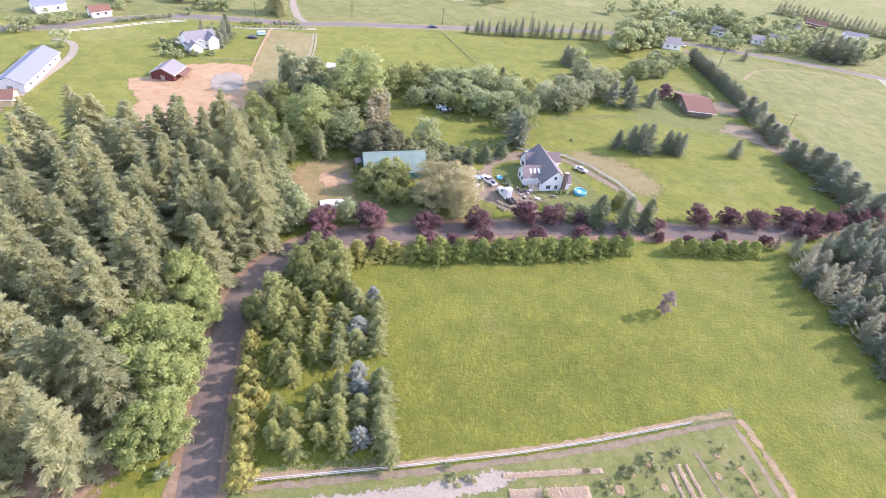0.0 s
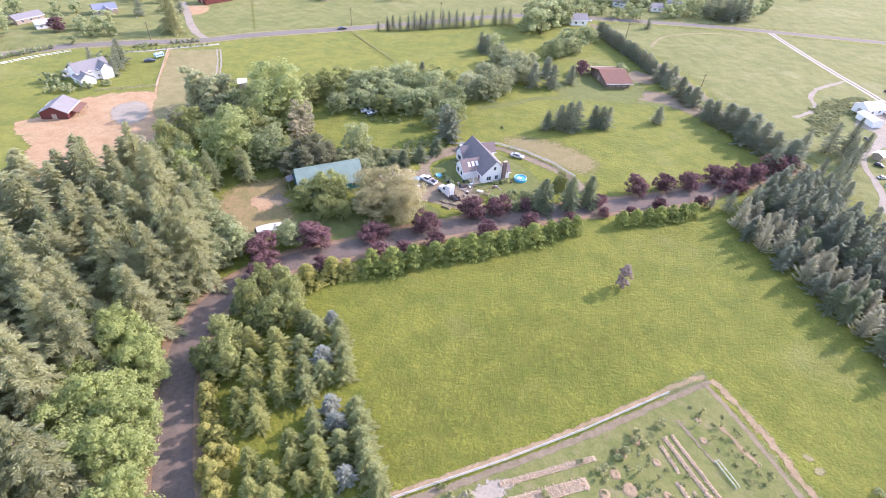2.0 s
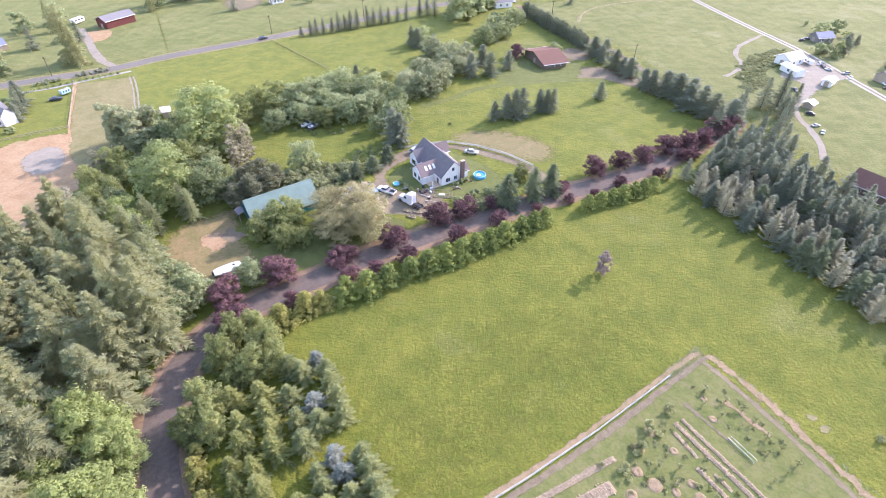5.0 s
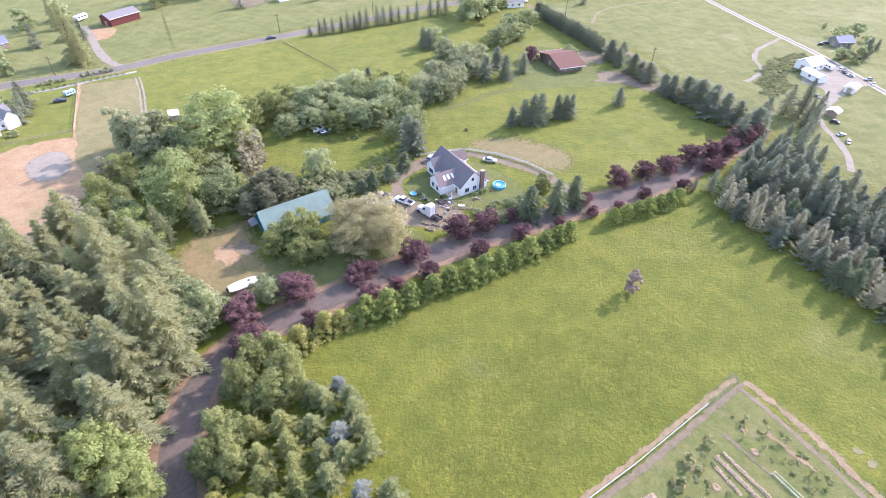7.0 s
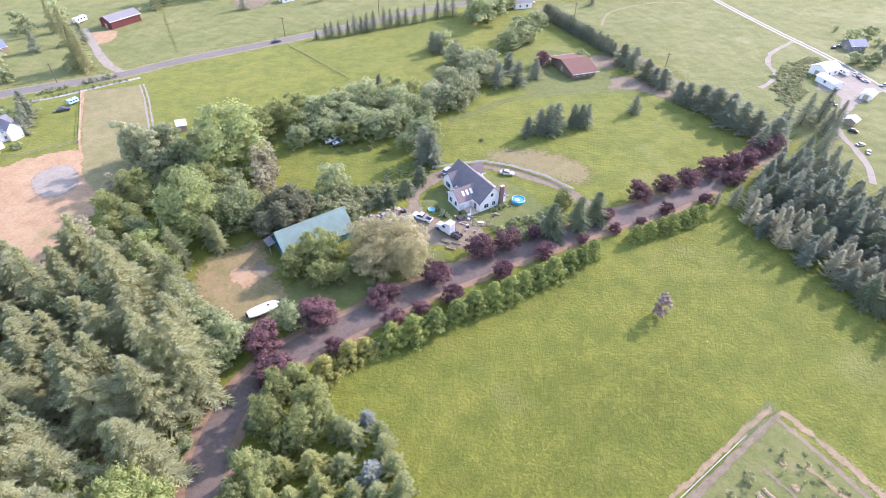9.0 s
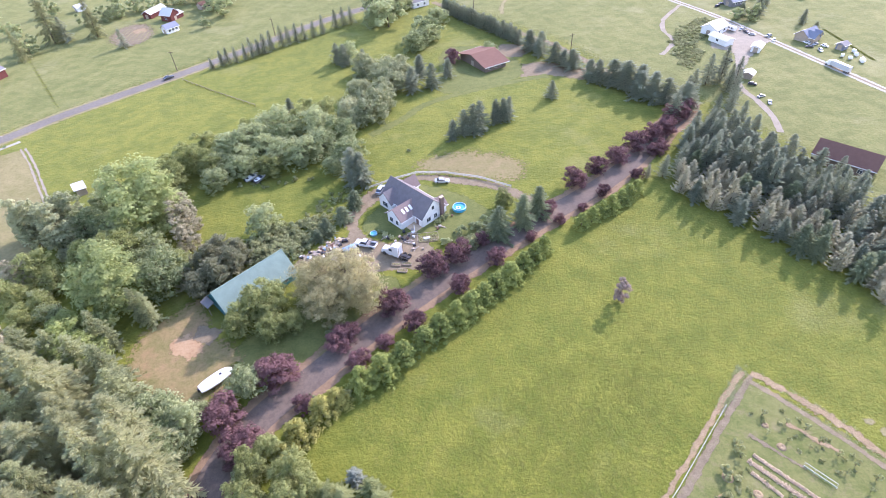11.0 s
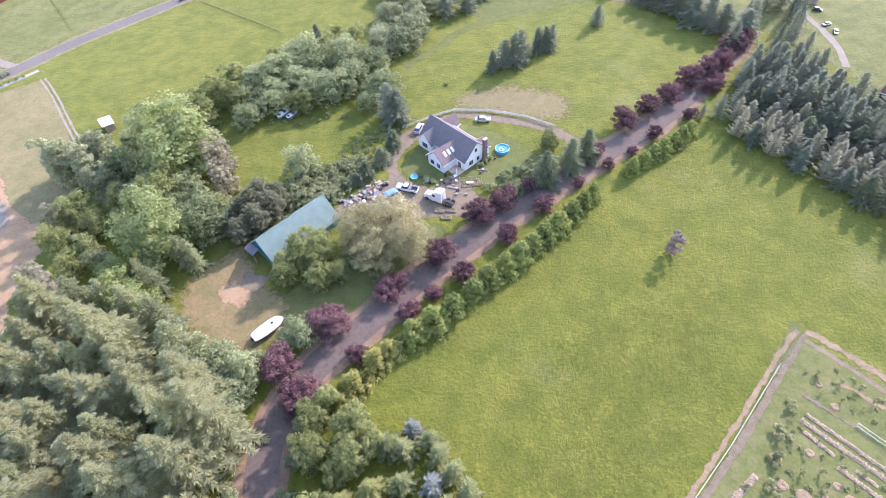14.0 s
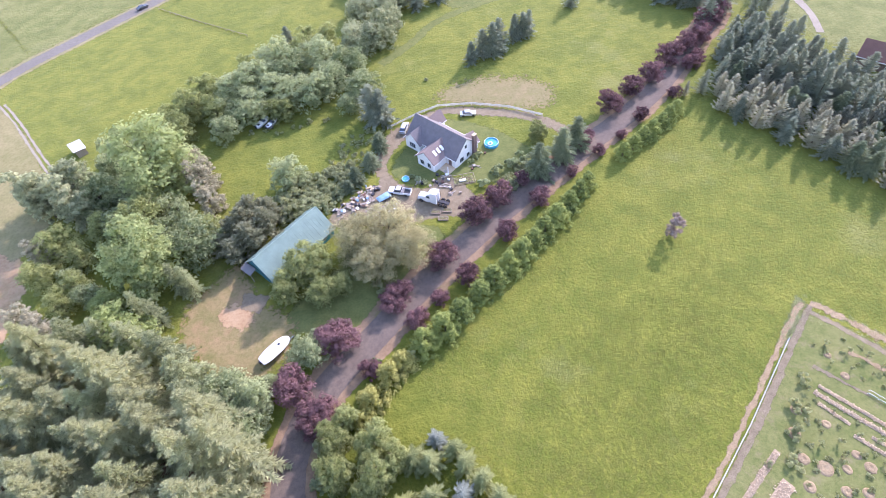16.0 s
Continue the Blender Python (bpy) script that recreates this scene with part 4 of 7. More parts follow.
rows("birch", "birch_tree", [(-38.5, 42.4, 9), (-37, 47.4, 10), (-34.2, 42.4, 9), (-37.3, 57.5, 11), (-30.7, 55.5, 11), (-30, 61.5, 10), (-33.9, 67, 8), (-36.8, 63, 10), (-26.8, 57.4, 9), (-33.4, 53, 8)], 11, "light green birch by the driveway bend", "tree", "birches", 1.0)
rows("poplar", "poplar_tree", [(-98.9, 145, 18), (-94.6, 144.6, 18), (-89, 139.4, 18), (-87.4, 145.6, 16), (-102.5, 150, 15), (-92, 148, 16)], 15, "columnar poplar with mid-green leaves", "tree", "poplars", 1.05)
rows("brightmaple", "maple_tree", [(-75, 97.6, 13), (-79.8, 107.4, 8)], 16, "bright yellow-green maple at the edge of a small wood", "tree", "trees of the small wood", 1.15)
rows("maple", "maple_tree", [(-68.4, 143.6, 23), (-70.8, 113.7, 20)], 16, "broad blue-green maple in a small wood", "tree", "trees of the small wood", 1.1)
rows("green", "leafy_tree", [(-91, 154, 7), (-84.5, 162.5, 9), (-85.3, 142.8, 12), (-60.6, 117, 13), (-65.2, 131.2, 10), (-82, 152, 12), (-80, 133, 9), (-79, 143, 10), (-76, 138, 9), (-83.9, 111.5, 8), (-67, 124, 9), (-76, 160, 9), (-63, 150, 9), (-59, 124, 8), (-90, 119, 6), (-78, 121, 8)], 12, "mid-green broadleaf tree in a small wood", "tree", "trees of the small wood", 1.0)
rows("pale", "leafy_tree", [(-93.4, 129.5, 11), (-96.6, 121.7, 9), (-91.5, 112.4, 8), (-87.7, 115.7, 8), (-71.7, 130, 14), (-83.5, 131, 10), (-57.1, 121.5, 9), (-66, 163, 9), (-88, 124, 8)], 11, "pale yellow-green broadleaf tree in a small wood", "tree", "trees of the small wood", 1.0)
rows("grey", "grey_alder", [(-59.3, 140, 15), (-57.5, 131.5, 12), (-61, 146, 13), (-97.5, 127.7, 10), (-98.5, 110, 11), (-94, 105, 11)], 12, "grey-brown alder with thin foliage", "tree", "trees of the small wood", 1.05)
rows("darkleaf", "dark_thicket_tree", [(-51.5, 118.6, 9.5), (-47, 123.6, 10), (-48.2, 115.8, 9.5), (-52.5, 113.5, 8), (-55, 117, 7), (-49, 120.4, 10.5), (-44.4, 119.8, 9), (-43.6, 124, 8)], 9, "dark brownish-green bushy pine behind the long barn", "tree", "trees behind the barn", 1.0)
rows("green", "leafy_tree", [(-32.7, 179.8, 13), (-41.6, 178.7, 13), (-22.5, 184.5, 12), (-13.8, 178.3, 11), (-45.2, 166.5, 10), (-27.2, 167, 11), (-12.6, 165, 10), (-49.9, 177, 11), (-36.4, 188, 12), (-20.7, 172.5, 11), (-35, 171, 11), (-17, 159.5, 7), (-54, 160, 8), (-51, 168, 9)], 12, "mid-green broadleaf tree in a thicket", "tree", "trees of the thicket", 1.25)
rows("pale", "leafy_tree", [(-37, 163.6, 8), (-62, 173, 11), (-55.3, 168.5, 10), (-58, 181, 10), (-67, 168, 10), (-24.9, 201, 8), (-18.1, 198, 8), (-28, 192, 9), (-45, 190, 8)], 11, "pale green broadleaf tree at the edge of a thicket", "tree", "trees of the thicket", 1.15)
rows("willow", "willow_tree", [(-2, 191.6, 11), (-9.5, 191.3, 10), (3, 198, 9), (7.2, 221.3, 10), (-0.1, 231, 9), (13.3, 224.9, 9), (-4, 212, 8), (5, 208, 8), (10, 214, 8)], 9, "pale grey-green willow with a wide crown", "tree", "willows", 1.05)
rows("green", "leafy_tree", [(14.5, 299.7, 15), (27.7, 311, 15), (22, 304, 13), (32.7, 341.7, 13), (9.4, 289, 9), (23.1, 249.5, 10), (30.5, 259.7, 11), (27, 254, 9), (35, 262, 8), (-6.8, 249, 9), (42, 283, 9), (56, 237, 5.5)], 12, "large broadleaf tree near the road", "tree", "trees by the road", 1.25)
plant("birch", "leafy_tree", 28.6, 128.6, 0.6, "yellow-green young tree on the lawn", "tree", wide=0.75, rng=rng)
plant("green", "leafy_tree", -37.6, 133.6, 0.92, "small dense green tree", "tree", rng=rng)
rows("olive", "catkin_tree", [(-24.4, 105.4, 12), (-17.1, 106, 13), (-14, 100.5, 12), (-22, 99.5, 11)], 12, "large pale olive tree in spring catkins", "tree", "catkin trees", 0.95)
rows("pale", "leafy_tree", [(-38.2, 102.6, 10), (-41.6, 99.2, 9), (-34.3, 104.6, 10), (-34.3, 96.8, 8), (-30.5, 97.5, 6.5)], 11, "light green broadleaf tree close to the long barn", "tree", "barnyard trees", 1.0)
rows("green", "leafy_tree", [(-39.9, 83, 7.2), (-50.2, 76, 9), (-54.6, 79, 10), (-36.6, 85, 4), (-58, 72, 10), (-52, 70.5, 9), (-55, 75, 9), (-47.5, 79, 5)], 12, "green broadleaf tree before the long barn", "tree", "barnyard trees", 1.1)
rows("plum", "plum_tree", [(-43.3, 76.6, 6.5), (-39.4, 69, 6.3), (-32.8, 84, 6.6), (-20.6, 90, 4.8), (-18, 91.6, 4.6), (-7.2, 97.2, 6.4), (4.2, 107, 6.6), (11, 110.9, 6), (51.9, 132.6, 6.2), (60.7, 137, 6.2), (69.5, 140.6, 6), (78.1, 146.7, 6.2), (86.4, 150.5, 6), (93, 153.4, 6), (104.5, 162.7, 6), (99.8, 160.5, 6), (40.8, 123.4, 3.6), (38.9, 122, 3.6), (18.6, 114.6, 4)], 6, "dark purple-leaved plum tree lining the driveway", "tree", "purple plums", 1.05)
rows("plum", "plum_shrub", [(-28.1, 75.9, 3.6), (-16.6, 84, 4.4), (-3, 90.9, 5), (9.4, 99.8, 4.8), (20.6, 107, 4.4), (-10.5, 87.6, 3.2), (31.6, 113, 3), (41.4, 117.6, 3.2), (58.2, 126.2, 3.8), (49.5, 121.2, 2.4), (71.3, 131.9, 3.4), (82.9, 142.4, 4.3), (85.9, 143.6, 4)], 6, "small purple-leaved plum by the hedge", "tree", "small purple plums", 1.05)
plant("plum", "plum_tree", 38, 233, 1.1, "purple-leaved plum by the red-roofed house", "tree", rng=rng)
plant("lilac", "bare_shrub_tree", 44, 87.4, 1.0, "lone purple-grey twiggy tree in the open field", "tree", rng=rng)
rows("shrub", "bramble_bush", [(-29.4, 130.2, 3), (-24.7, 132.8, 3), (-30.1, 124.2, 3), (-27.1, 126, 3), (-33.2, 133, 3), (-25.4, 127.5, 2.6), (-28, 135, 2.4), (-22, 136, 2.4), (-24, 129, 2.6), (-31, 127.5, 2.8), (-27.5, 128.4, 3), (-33.5, 130, 3), (-21.5, 132, 2.4), (-34, 127, 3.2), (-30.5, 133, 2.6), (-25.5, 135.5, 2.2), (-36, 130, 3), (-37, 124, 4), (-34, 124.5, 3.6), (-39.5, 124.5, 4), (-31.5, 122.5, 3), (-40, 128, 4), (-38, 130, 4), (-34.5, 134.5, 3)], 3, "pale green bramble bush", "bush", "brambles", 1.15)
rows("greenshrub", "garden_bush", [(18.6, 121.6, 2.5), (14.1, 120, 2.4), (9.4, 117.4, 2), (22.1, 122.6, 2.2), (15, 115, 2.2), (20, 116, 3), (-36, 87, 3), (-22, 94, 2), (-26.5, 77.5, 1.6), (-19.5, 77, 1.6)], 3, "leafy green bush at the edge of the lawn", "bush", "garden bushes", 1.1)
rows("greenshrub", "foundation_shrub", [(-7, 126.2, 1.3), (-5.8, 124.6, 1.5), (-4.3, 123, 1.3), (9.2, 126.3, 1.2), (10.8, 127.4, 1.4), (12.2, 128.6, 1.2)], 3, "low dark shrub at the foot of the farmhouse", "bush", "foundation shrubs", 1.1)
rows("shrub", "lawn_bush", [(15.2, 113.8, 2.2), (17.1, 114.9, 2.4), (15.9, 116.9, 2), (21.5, 118.9, 2.2), (19.8, 119.6, 1.8), (11.6, 113.9, 1.6)], 3, "pale leafy bush at the edge of the lawn", "bush", "lawn bushes", 1.1)
rows("shrub", "bush", [(84.3, 43.7, 1.4), (7.5, 166, 1.2), (-8, 149, 2)], 3, "low bush in the pasture", "bush", "pasture bushes", 0.9)
rows("greenshrub", "roadside_shrub", [(-34.5, 13, 2.5), (-37, 17, 2.2), (-39.5, 21.5, 2.4), (-42, 26, 2.5), (-44.5, 30, 2.2), (-47, 34.5, 2.6), (-49.3, 39, 2.4), (-51.3, 43.5, 2.6), (-52.3, 48.5, 2.2), (-52, 54, 2.4), (-31.5, 9, 2.2)], 3, "low green shrub along the driveway edge", "bush", "roadside shrubs", 1.15)
# far trees
house_spots = ((88, 367, 20, 8, 6), (157, 432, 5, 14, 6), (66, 368, -20, 9, 7), (34, 384, 30, 8, 6))
rows("fargreen", "far_tree", [(17, 286.7, 18), (24.4, 306, 14), (35.8, 325, 15), (32.1, 264, 12), (46.2, 337.4, 7.5), (52.8, 343, 7), (62.5, 338.4, 8), (73.8, 340.3, 9), (56.1, 376, 12), (74.4, 392, 13), (66.1, 381.8, 10)], 12, "far broadleaf tree beyond the country road", "tree", "far trees", 1.2)
rows("fargreen", "far_tree", [(-2.6, 362, 8), (29.4, 360, 11), (93.1, 351.1, 9), (100.1, 356.7, 9), (119.5, 431, 8), (20, 372, 10), (12, 384, 9), (40, 372, 10), (48, 390, 11), (84, 380, 10), (90, 402, 10), (100, 392, 9), (62, 404, 11), (36, 398, 10), (108, 412, 9), (112, 378, 8), (82, 364, 8), (146, 372, 8), (127, 384, 9), (44, 352, 8), (70, 356, 7), (22, 396, 9)], 12, "far broadleaf tree beyond the country road", "tree", "far trees", 1.2)
rows("farspruce", "far_conifer", [(122.5, 371, 15), (124, 361, 16), (128.6, 358.5, 15), (133.2, 360, 15), (137.8, 360, 14), (143.4, 366, 13), (117.1, 366.6, 10), (131, 366, 14), (139, 368, 12), (78, 321, 6.5), (104, 384, 10), (54, 360, 9)], 12, "dark conifer beyond the country road", "tree", "far conifers", 1.15)
rows("farspruce", "far_conifer", [(112 + 3.1 * k, 470 - 0.5 * k, 7.5 + (k * 5) % 3) for k in range(34)], 12, "conifer in a far field hedgerow", "tree", "far hedgerow", 1.1)
rows("farspruce", "far_conifer", [(-112.9, 302, 9), (-145, 322, 12), (-147.4, 165.5, 7), (-149.6, 171, 9), (-152.5, 177, 10), (-165, 175, 6), (-171, 250, 9), (-186, 238, 10)], 12, "dark conifer standing in far farmland", "tree", "far conifers", 1.2)
rows("fir", "far_conifer", [(-150.8, 321, 25), (-131.1, 324, 22)], 22, "tall dark fir standing in far farmland", "tree", "far conifers", 1.1)
rows("fir", "far_conifer", [(-158.5, 222, 24), (-153.5, 219, 17), (-158, 300, 15), (-190, 262, 15)], 22, "tall dark fir beside the country road", "tree", "far conifers", 1.1)
rows("fargreen", "far_tree", [(-158.2, 308.6, 11), (-75.5, 318, 6), (-68.4, 334.6, 12), (-192, 128, 8), (-219, 129, 6), (-218, 135, 7), (-219, 144, 6), (-215, 148, 5), (-215, 153, 5), (-205, 262, 10), (-196, 276, 10), (-140, 345, 9), (-126, 352, 9), (-112, 362, 9),  (-165, 164, 4), (-157, 173, 6), (-165, 152, 5), (-153, 153, 3)], 12, "far broadleaf tree near neighbouring houses", "tree", "far trees", 1.2)

for x, y in scatter([(-32, 134), (-26, 142), (-16, 151), (-10, 148), (-14, 140), (-20, 133)], 2.7, 71):
    plant("weedbush", "scrub_bush", x, y, rng.uniform(0.45, 1.0), "low rough scrub in the unmown meadow", "bush", "meadow scrub", wide=rng.uniform(0.6, 1.2), rng=rng)
for x, y in scatter([(-50, 158), (-38, 157), (-22, 155), (-22, 158.5), (-38, 160), (-50, 161)], 3.2, 72):
    plant("weedbush", "scrub_bush", x, y, rng.uniform(0.5, 1.2), "low rough scrub at the edge of a thicket", "bush", "meadow scrub", wide=rng.uniform(0.7, 1.3), rng=rng)

# ---------------------------------------------------------------- grass tufts


def tufts(name, polys, count, seed, size, mat, label, lumps=0.0, fade=0.0):
    """Tufts of grass blades standing in the field, thicker in patches."""
    r = random.Random(seed)
    s = Soup()
    up = Vector((0, 0, 1))
    for poly in polys:
        xs, ys = [p[0] for p in poly], [p[1] for p in poly]
        n = 0
        while n < count:
            x, y = r.uniform(min(xs), max(xs)), r.uniform(min(ys), max(ys))
            n += 1
            if not inside(x, y, poly):
                continue
            if noise.noise(Vector((x * 0.12, y * 0.12, 0))) * 0.5 + r.uniform(-0.7, 0.7) < lumps:
                continue
            if fade:
                near = min(abs((b[0] - a[0]) * (y - a[1]) - (b[1] - a[1]) * (x - a[0])) / math.dist(a, b) for a, b in list(zip(poly, poly[1:] + poly[:1]))[4:])
                if r.random() * fade > near:
                    continue
            k = size * r.uniform(0.5, 1.4)
            a = r.uniform(0, math.tau)
            for j in range(3):
                d = Vector((math.cos(a + j * 2.1), math.sin(a + j * 2.1), 0))
                c = Vector((x, y, 0.0)) + d * k * 0.1
                s.kite(c, c + d * k * 0.9 + up * k * r.uniform(0.06, 0.25), k * 0.4, up)
    return tagged(new(name, mesh_of(name, s.v, s.f, mat)), label, "grass", kind="stuff")


NEARFIELD = [(2, 26), (20, 37), (52, 58), (60, 65), (70, 52), (80, 30), (100, 30), (100, 66), (92, 88), (84, 104), (79, 118), (66, 120), (46, 111), (34, 104), (20, 95), (8, 88), (-6, 80), (-20, 72), (-14, 56)]
tufts("pasture_grass", [NEARFIELD], 70000, 31, 0.24, MAT["tuft"], "tufted yellow-green grass of the near pasture")
tufts("weeds", [[(57, 60.5), (60.5, 65), (68, 54), (80, 30), (78, 26), (66, 50)], [(48, 56.5), (59, 65), (60, 62.5), (50, 55.5)], [(2, 23), (-20, 13), (-18, 16), (2, 28)]], 5600, 33, 0.34, MAT["weed"], "grey-green weeds along the garden fence", 0.12)

# added dark tufts, fading outwards: the near view's dimmer light put into colour
tufts("tall_grass", [[(-12, 50), (2, 26.8), (20, 37.4), (34, 46.6), (51, 58.9), (58, 67), (48, 82), (28, 84), (4, 74)]], 34000, 37, 0.27, MAT["darktuft"], "darker grass tufts added to dim the near field beside the kitchen garden fence", -0.1, 20.0)
tufts("boundary_grass", [[(-156, 298), (-123.8, 237), (-123, 237.6), (-155, 298.8)], [(-77.4, 250), (-45.4, 215.2), (-44.8, 215.8), (-76.6, 250.6)], [(206.3, 217), (200, 182), (201, 181.8), (207.3, 216.8)]], 6000, 35, 0.5, MAT["darktuft"], "rank dark grass along field boundaries", -0.6)

# ---------------------------------------------------------------- buildings


def slab(vs):
    """A closed slab from four lower and four upper corners."""
    bm = bmesh.new()
    v = [bm.verts.new(p) for p in vs]
    for q in ((0, 1, 2, 3), (4, 5, 6, 7), (0, 1, 5, 4), (1, 2, 6, 5), (2, 3, 7, 6), (3, 0, 4, 7)):
        bm.faces.new([v[k] for k in q])
    bmesh.ops.recalc_face_normals(bm, faces=bm.faces[:])
    return bm


def gable_bm(x, b0, b1, wall, ridge, t=0.2):
    """A gable wall across y from b0 to b1, in the plane of x."""
    bm = bmesh.new()
    mid = (b0 + b1) / 2
    rings = []
    for xx in (x - t / 2, x + t / 2):
        rings.append([bm.verts.new((xx, yy, zz)) for yy, zz in ((b0, 0), (b1, 0), (b1, wall), (mid, ridge), (b0, wall))])
    bm.faces.new(rings[0])
    bm.faces.new(rings[1])
    for k in range(5):
        j = (k + 1) % 5
        bm.faces.new((rings[0][k], rings[0][j], rings[1][j], rings[1][k]))
    bmesh.ops.recalc_face_normals(bm, faces=bm.faces[:])
    return bm


def window(ob, x, y, z, w, h, face, panes=2):
    """A framed window on a wall; face is 'x' or 'y', the wall's normal."""
    def bx(a0, z0, a1, z1, d):
        return boxed(x - d, y + a0, z + z0, x + d, y + a1, z + z1) if face == "x" else boxed(x + a0, y - d, z + z0, x + a1, y + d, z + z1)
    fr = part("window_frame", bx(-w / 2, 0, w / 2, h, 0.15), MAT["white"], ob)
    pw = (w - 0.12) / panes
    for k in range(panes):
        a = -w / 2 + 0.06 + k * pw
        part("pane", bx(a + 0.04, 0.08, a + pw - 0.04, h - 0.08, 0.17), MAT["glass"], fr)


def gabled(ob, x0, x1, y0, y1, wall, ridge, wall_mat, roof_mat, over=0.45, along="x", gables=(1, 1), thick=0.18, trim=None):
    """A gabled block as parts of ob; its ridge runs along x or y."""
    made = []
    if along == "y":
        x0, x1, y0, y1 = y0, y1, -x1, -x0
    turn = Matrix.Rotation(radians(90), 4, "Z") if along == "y" else Matrix()
    b, mid = (y1 - y0) / 2, (y0 + y1) / 2
    sl = (ridge - wall) / b
    t = 0.2
    for s, yy in ((-1, y0), (1, y1)):
        made.append(part("wall", boxed(x0 + 0.1, yy - t / 2, 0, x1 - 0.1, yy + t / 2, wall), wall_mat, ob))
    for g, xx in zip(gables, (x0, x1)):
        if g:
            made.append(part("gable_wall", gable_bm(xx, y0 + 0.1, y1 - 0.1, wall - 0.02, ridge - 0.05), wall_mat, ob))
    e0 = x0 - (over if gables[0] else 0)
    e1 = x1 + (over if gables[1] else 0)
    for s in (-1, 1):
        ye, ze = mid + s * (b + over), wall - sl * over
        made.append(part("roof", slab([(e0, ye, ze), (e1, ye, ze), (e1, mid, ridge), (e0, mid, ridge), (e0, ye, ze + thick), (e1, ye, ze + thick), (e1, mid, ridge + thick), (e0, mid, ridge + thick)]), roof_mat, ob))
        made.append(part("fascia", slab([(e0, ye + s * 0.02, ze - 0.05), (e1, ye + s * 0.02, ze - 0.05), (e1, ye + s * 0.1, ze - 0.05), (e0, ye + s * 0.1, ze - 0.05), (e0, ye + s * 0.02, ze + thick), (e1, ye + s * 0.02, ze + thick), (e1, ye + s * 0.1, ze + thick), (e0, ye + s * 0.1, ze + thick)]), trim or MAT["white"], ob))
    if along == "y":
        for o in made:
            o.data.transform(turn)
    return made


def farmhouse():
    ob = thing("farmhouse", pose(3.7, 134.9, 0, 0, 0, -57.3), "white farmhouse with grey shingle roofs and several gabled wings", "house")
    W, S = MAT["white"], MAT["shingle"]
    gabled(ob, -8.5, 8.5, -4.3, 4.3, 3.1, 7.0, W, S)
    gabled(ob, -0.9, 5.0, -8.7, -0.9, 2.9, 5.4, W, MAT["wingshingle"], along="y", gables=(1, 0))
    gabled(ob, -8.4, -3.0, -5.4, -0.6, 2.95, 5.6, W, S, along="y", gables=(1, 0))
    gabled(ob, 4.2, 8.0, 0.8, 5.5, 2.6, 4.5, W, MAT["wingshingle"], along="y", gables=(0, 1))
    gabled(ob, -8.4, -5.0, 0.8, 6.8, 2.7, 5.0, W, MAT["wingshingle"], along="y", gables=(0, 1))
    for k in range(3):
        # skylights lie on the slope of the front wing
        x0 = 3.05
        z0 = 5.4 - (5.4 - 2.9) / 2.95 * 1.0 + 0.18
        z1 = 5.4 - (5.4 - 2.9) / 2.95 * 2.1 + 0.18
        y0 = -7.0 + k * 1.35
        part("skylight", slab([(3.05, y0, z0 + 0.02), (4.15, y0, z1 + 0.02), (4.15, y0 + 0.75, z1 + 0.02), (3.05, y0 + 0.75, z0 + 0.02), (3.05, y0, z0 + 0.12), (4.15, y0, z1 + 0.12), (4.15, y0 + 0.75, z1 + 0.12), (3.05, y0 + 0.75, z0 + 0.12)]), MAT["white"], ob, "white domed skylight")
    ch = part("chimney", boxed(8.65, 2.3, 0, 9.4, 3.4, 6.7), MAT["brick"], ob, "brown brick chimney")
    part("chimney_cap", boxed(8.58, 2.22, 6.7, 9.48, 3.48, 6.85), MAT["stone"], ch)
    window(ob, 0.9, -8.72, 0.8, 1.5, 1.5, "y", 3)
    window(ob, 3.3, -8.72, 0.8, 1.2, 1.5, "y", 2)
    window(ob, -5.7, -5.42, 0.8, 2.2, 1.6, "y", 3)
    window(ob, 8.52, -2.0, 0.8, 1.6, 1.4, "x", 2)
    window(ob, 8.52, 0.6, 0.8, 1.2, 1.4, "x", 2)
    window(ob, 8.52, -0.2, 4.0, 1.0, 1.2, "x", 1)
    window(ob, -2.0, -4.32, 0.8, 1.2, 1.5, "y", 2)
    d = part("door", boxed(6.2, -4.46, 0.1, 7.2, -4.26, 2.15), MAT["brick"], ob, "brown front door")
    part("door_handle", boxed(7.0, -4.52, 1.0, 7.08, -4.44, 1.14), MAT["chrome"], d)
    part("porch", boxed(5.2, -7.4, 0, 8.6, -4.42, 0.25), MAT["stone"], ob, "pale concrete porch")
    for x in (5.4, 8.3):
        part("porch_post", boxed(x - 0.08, -7.2, 0.25, x + 0.08, -7.04, 2.5), W, ob)
    return ob


farmhouse()


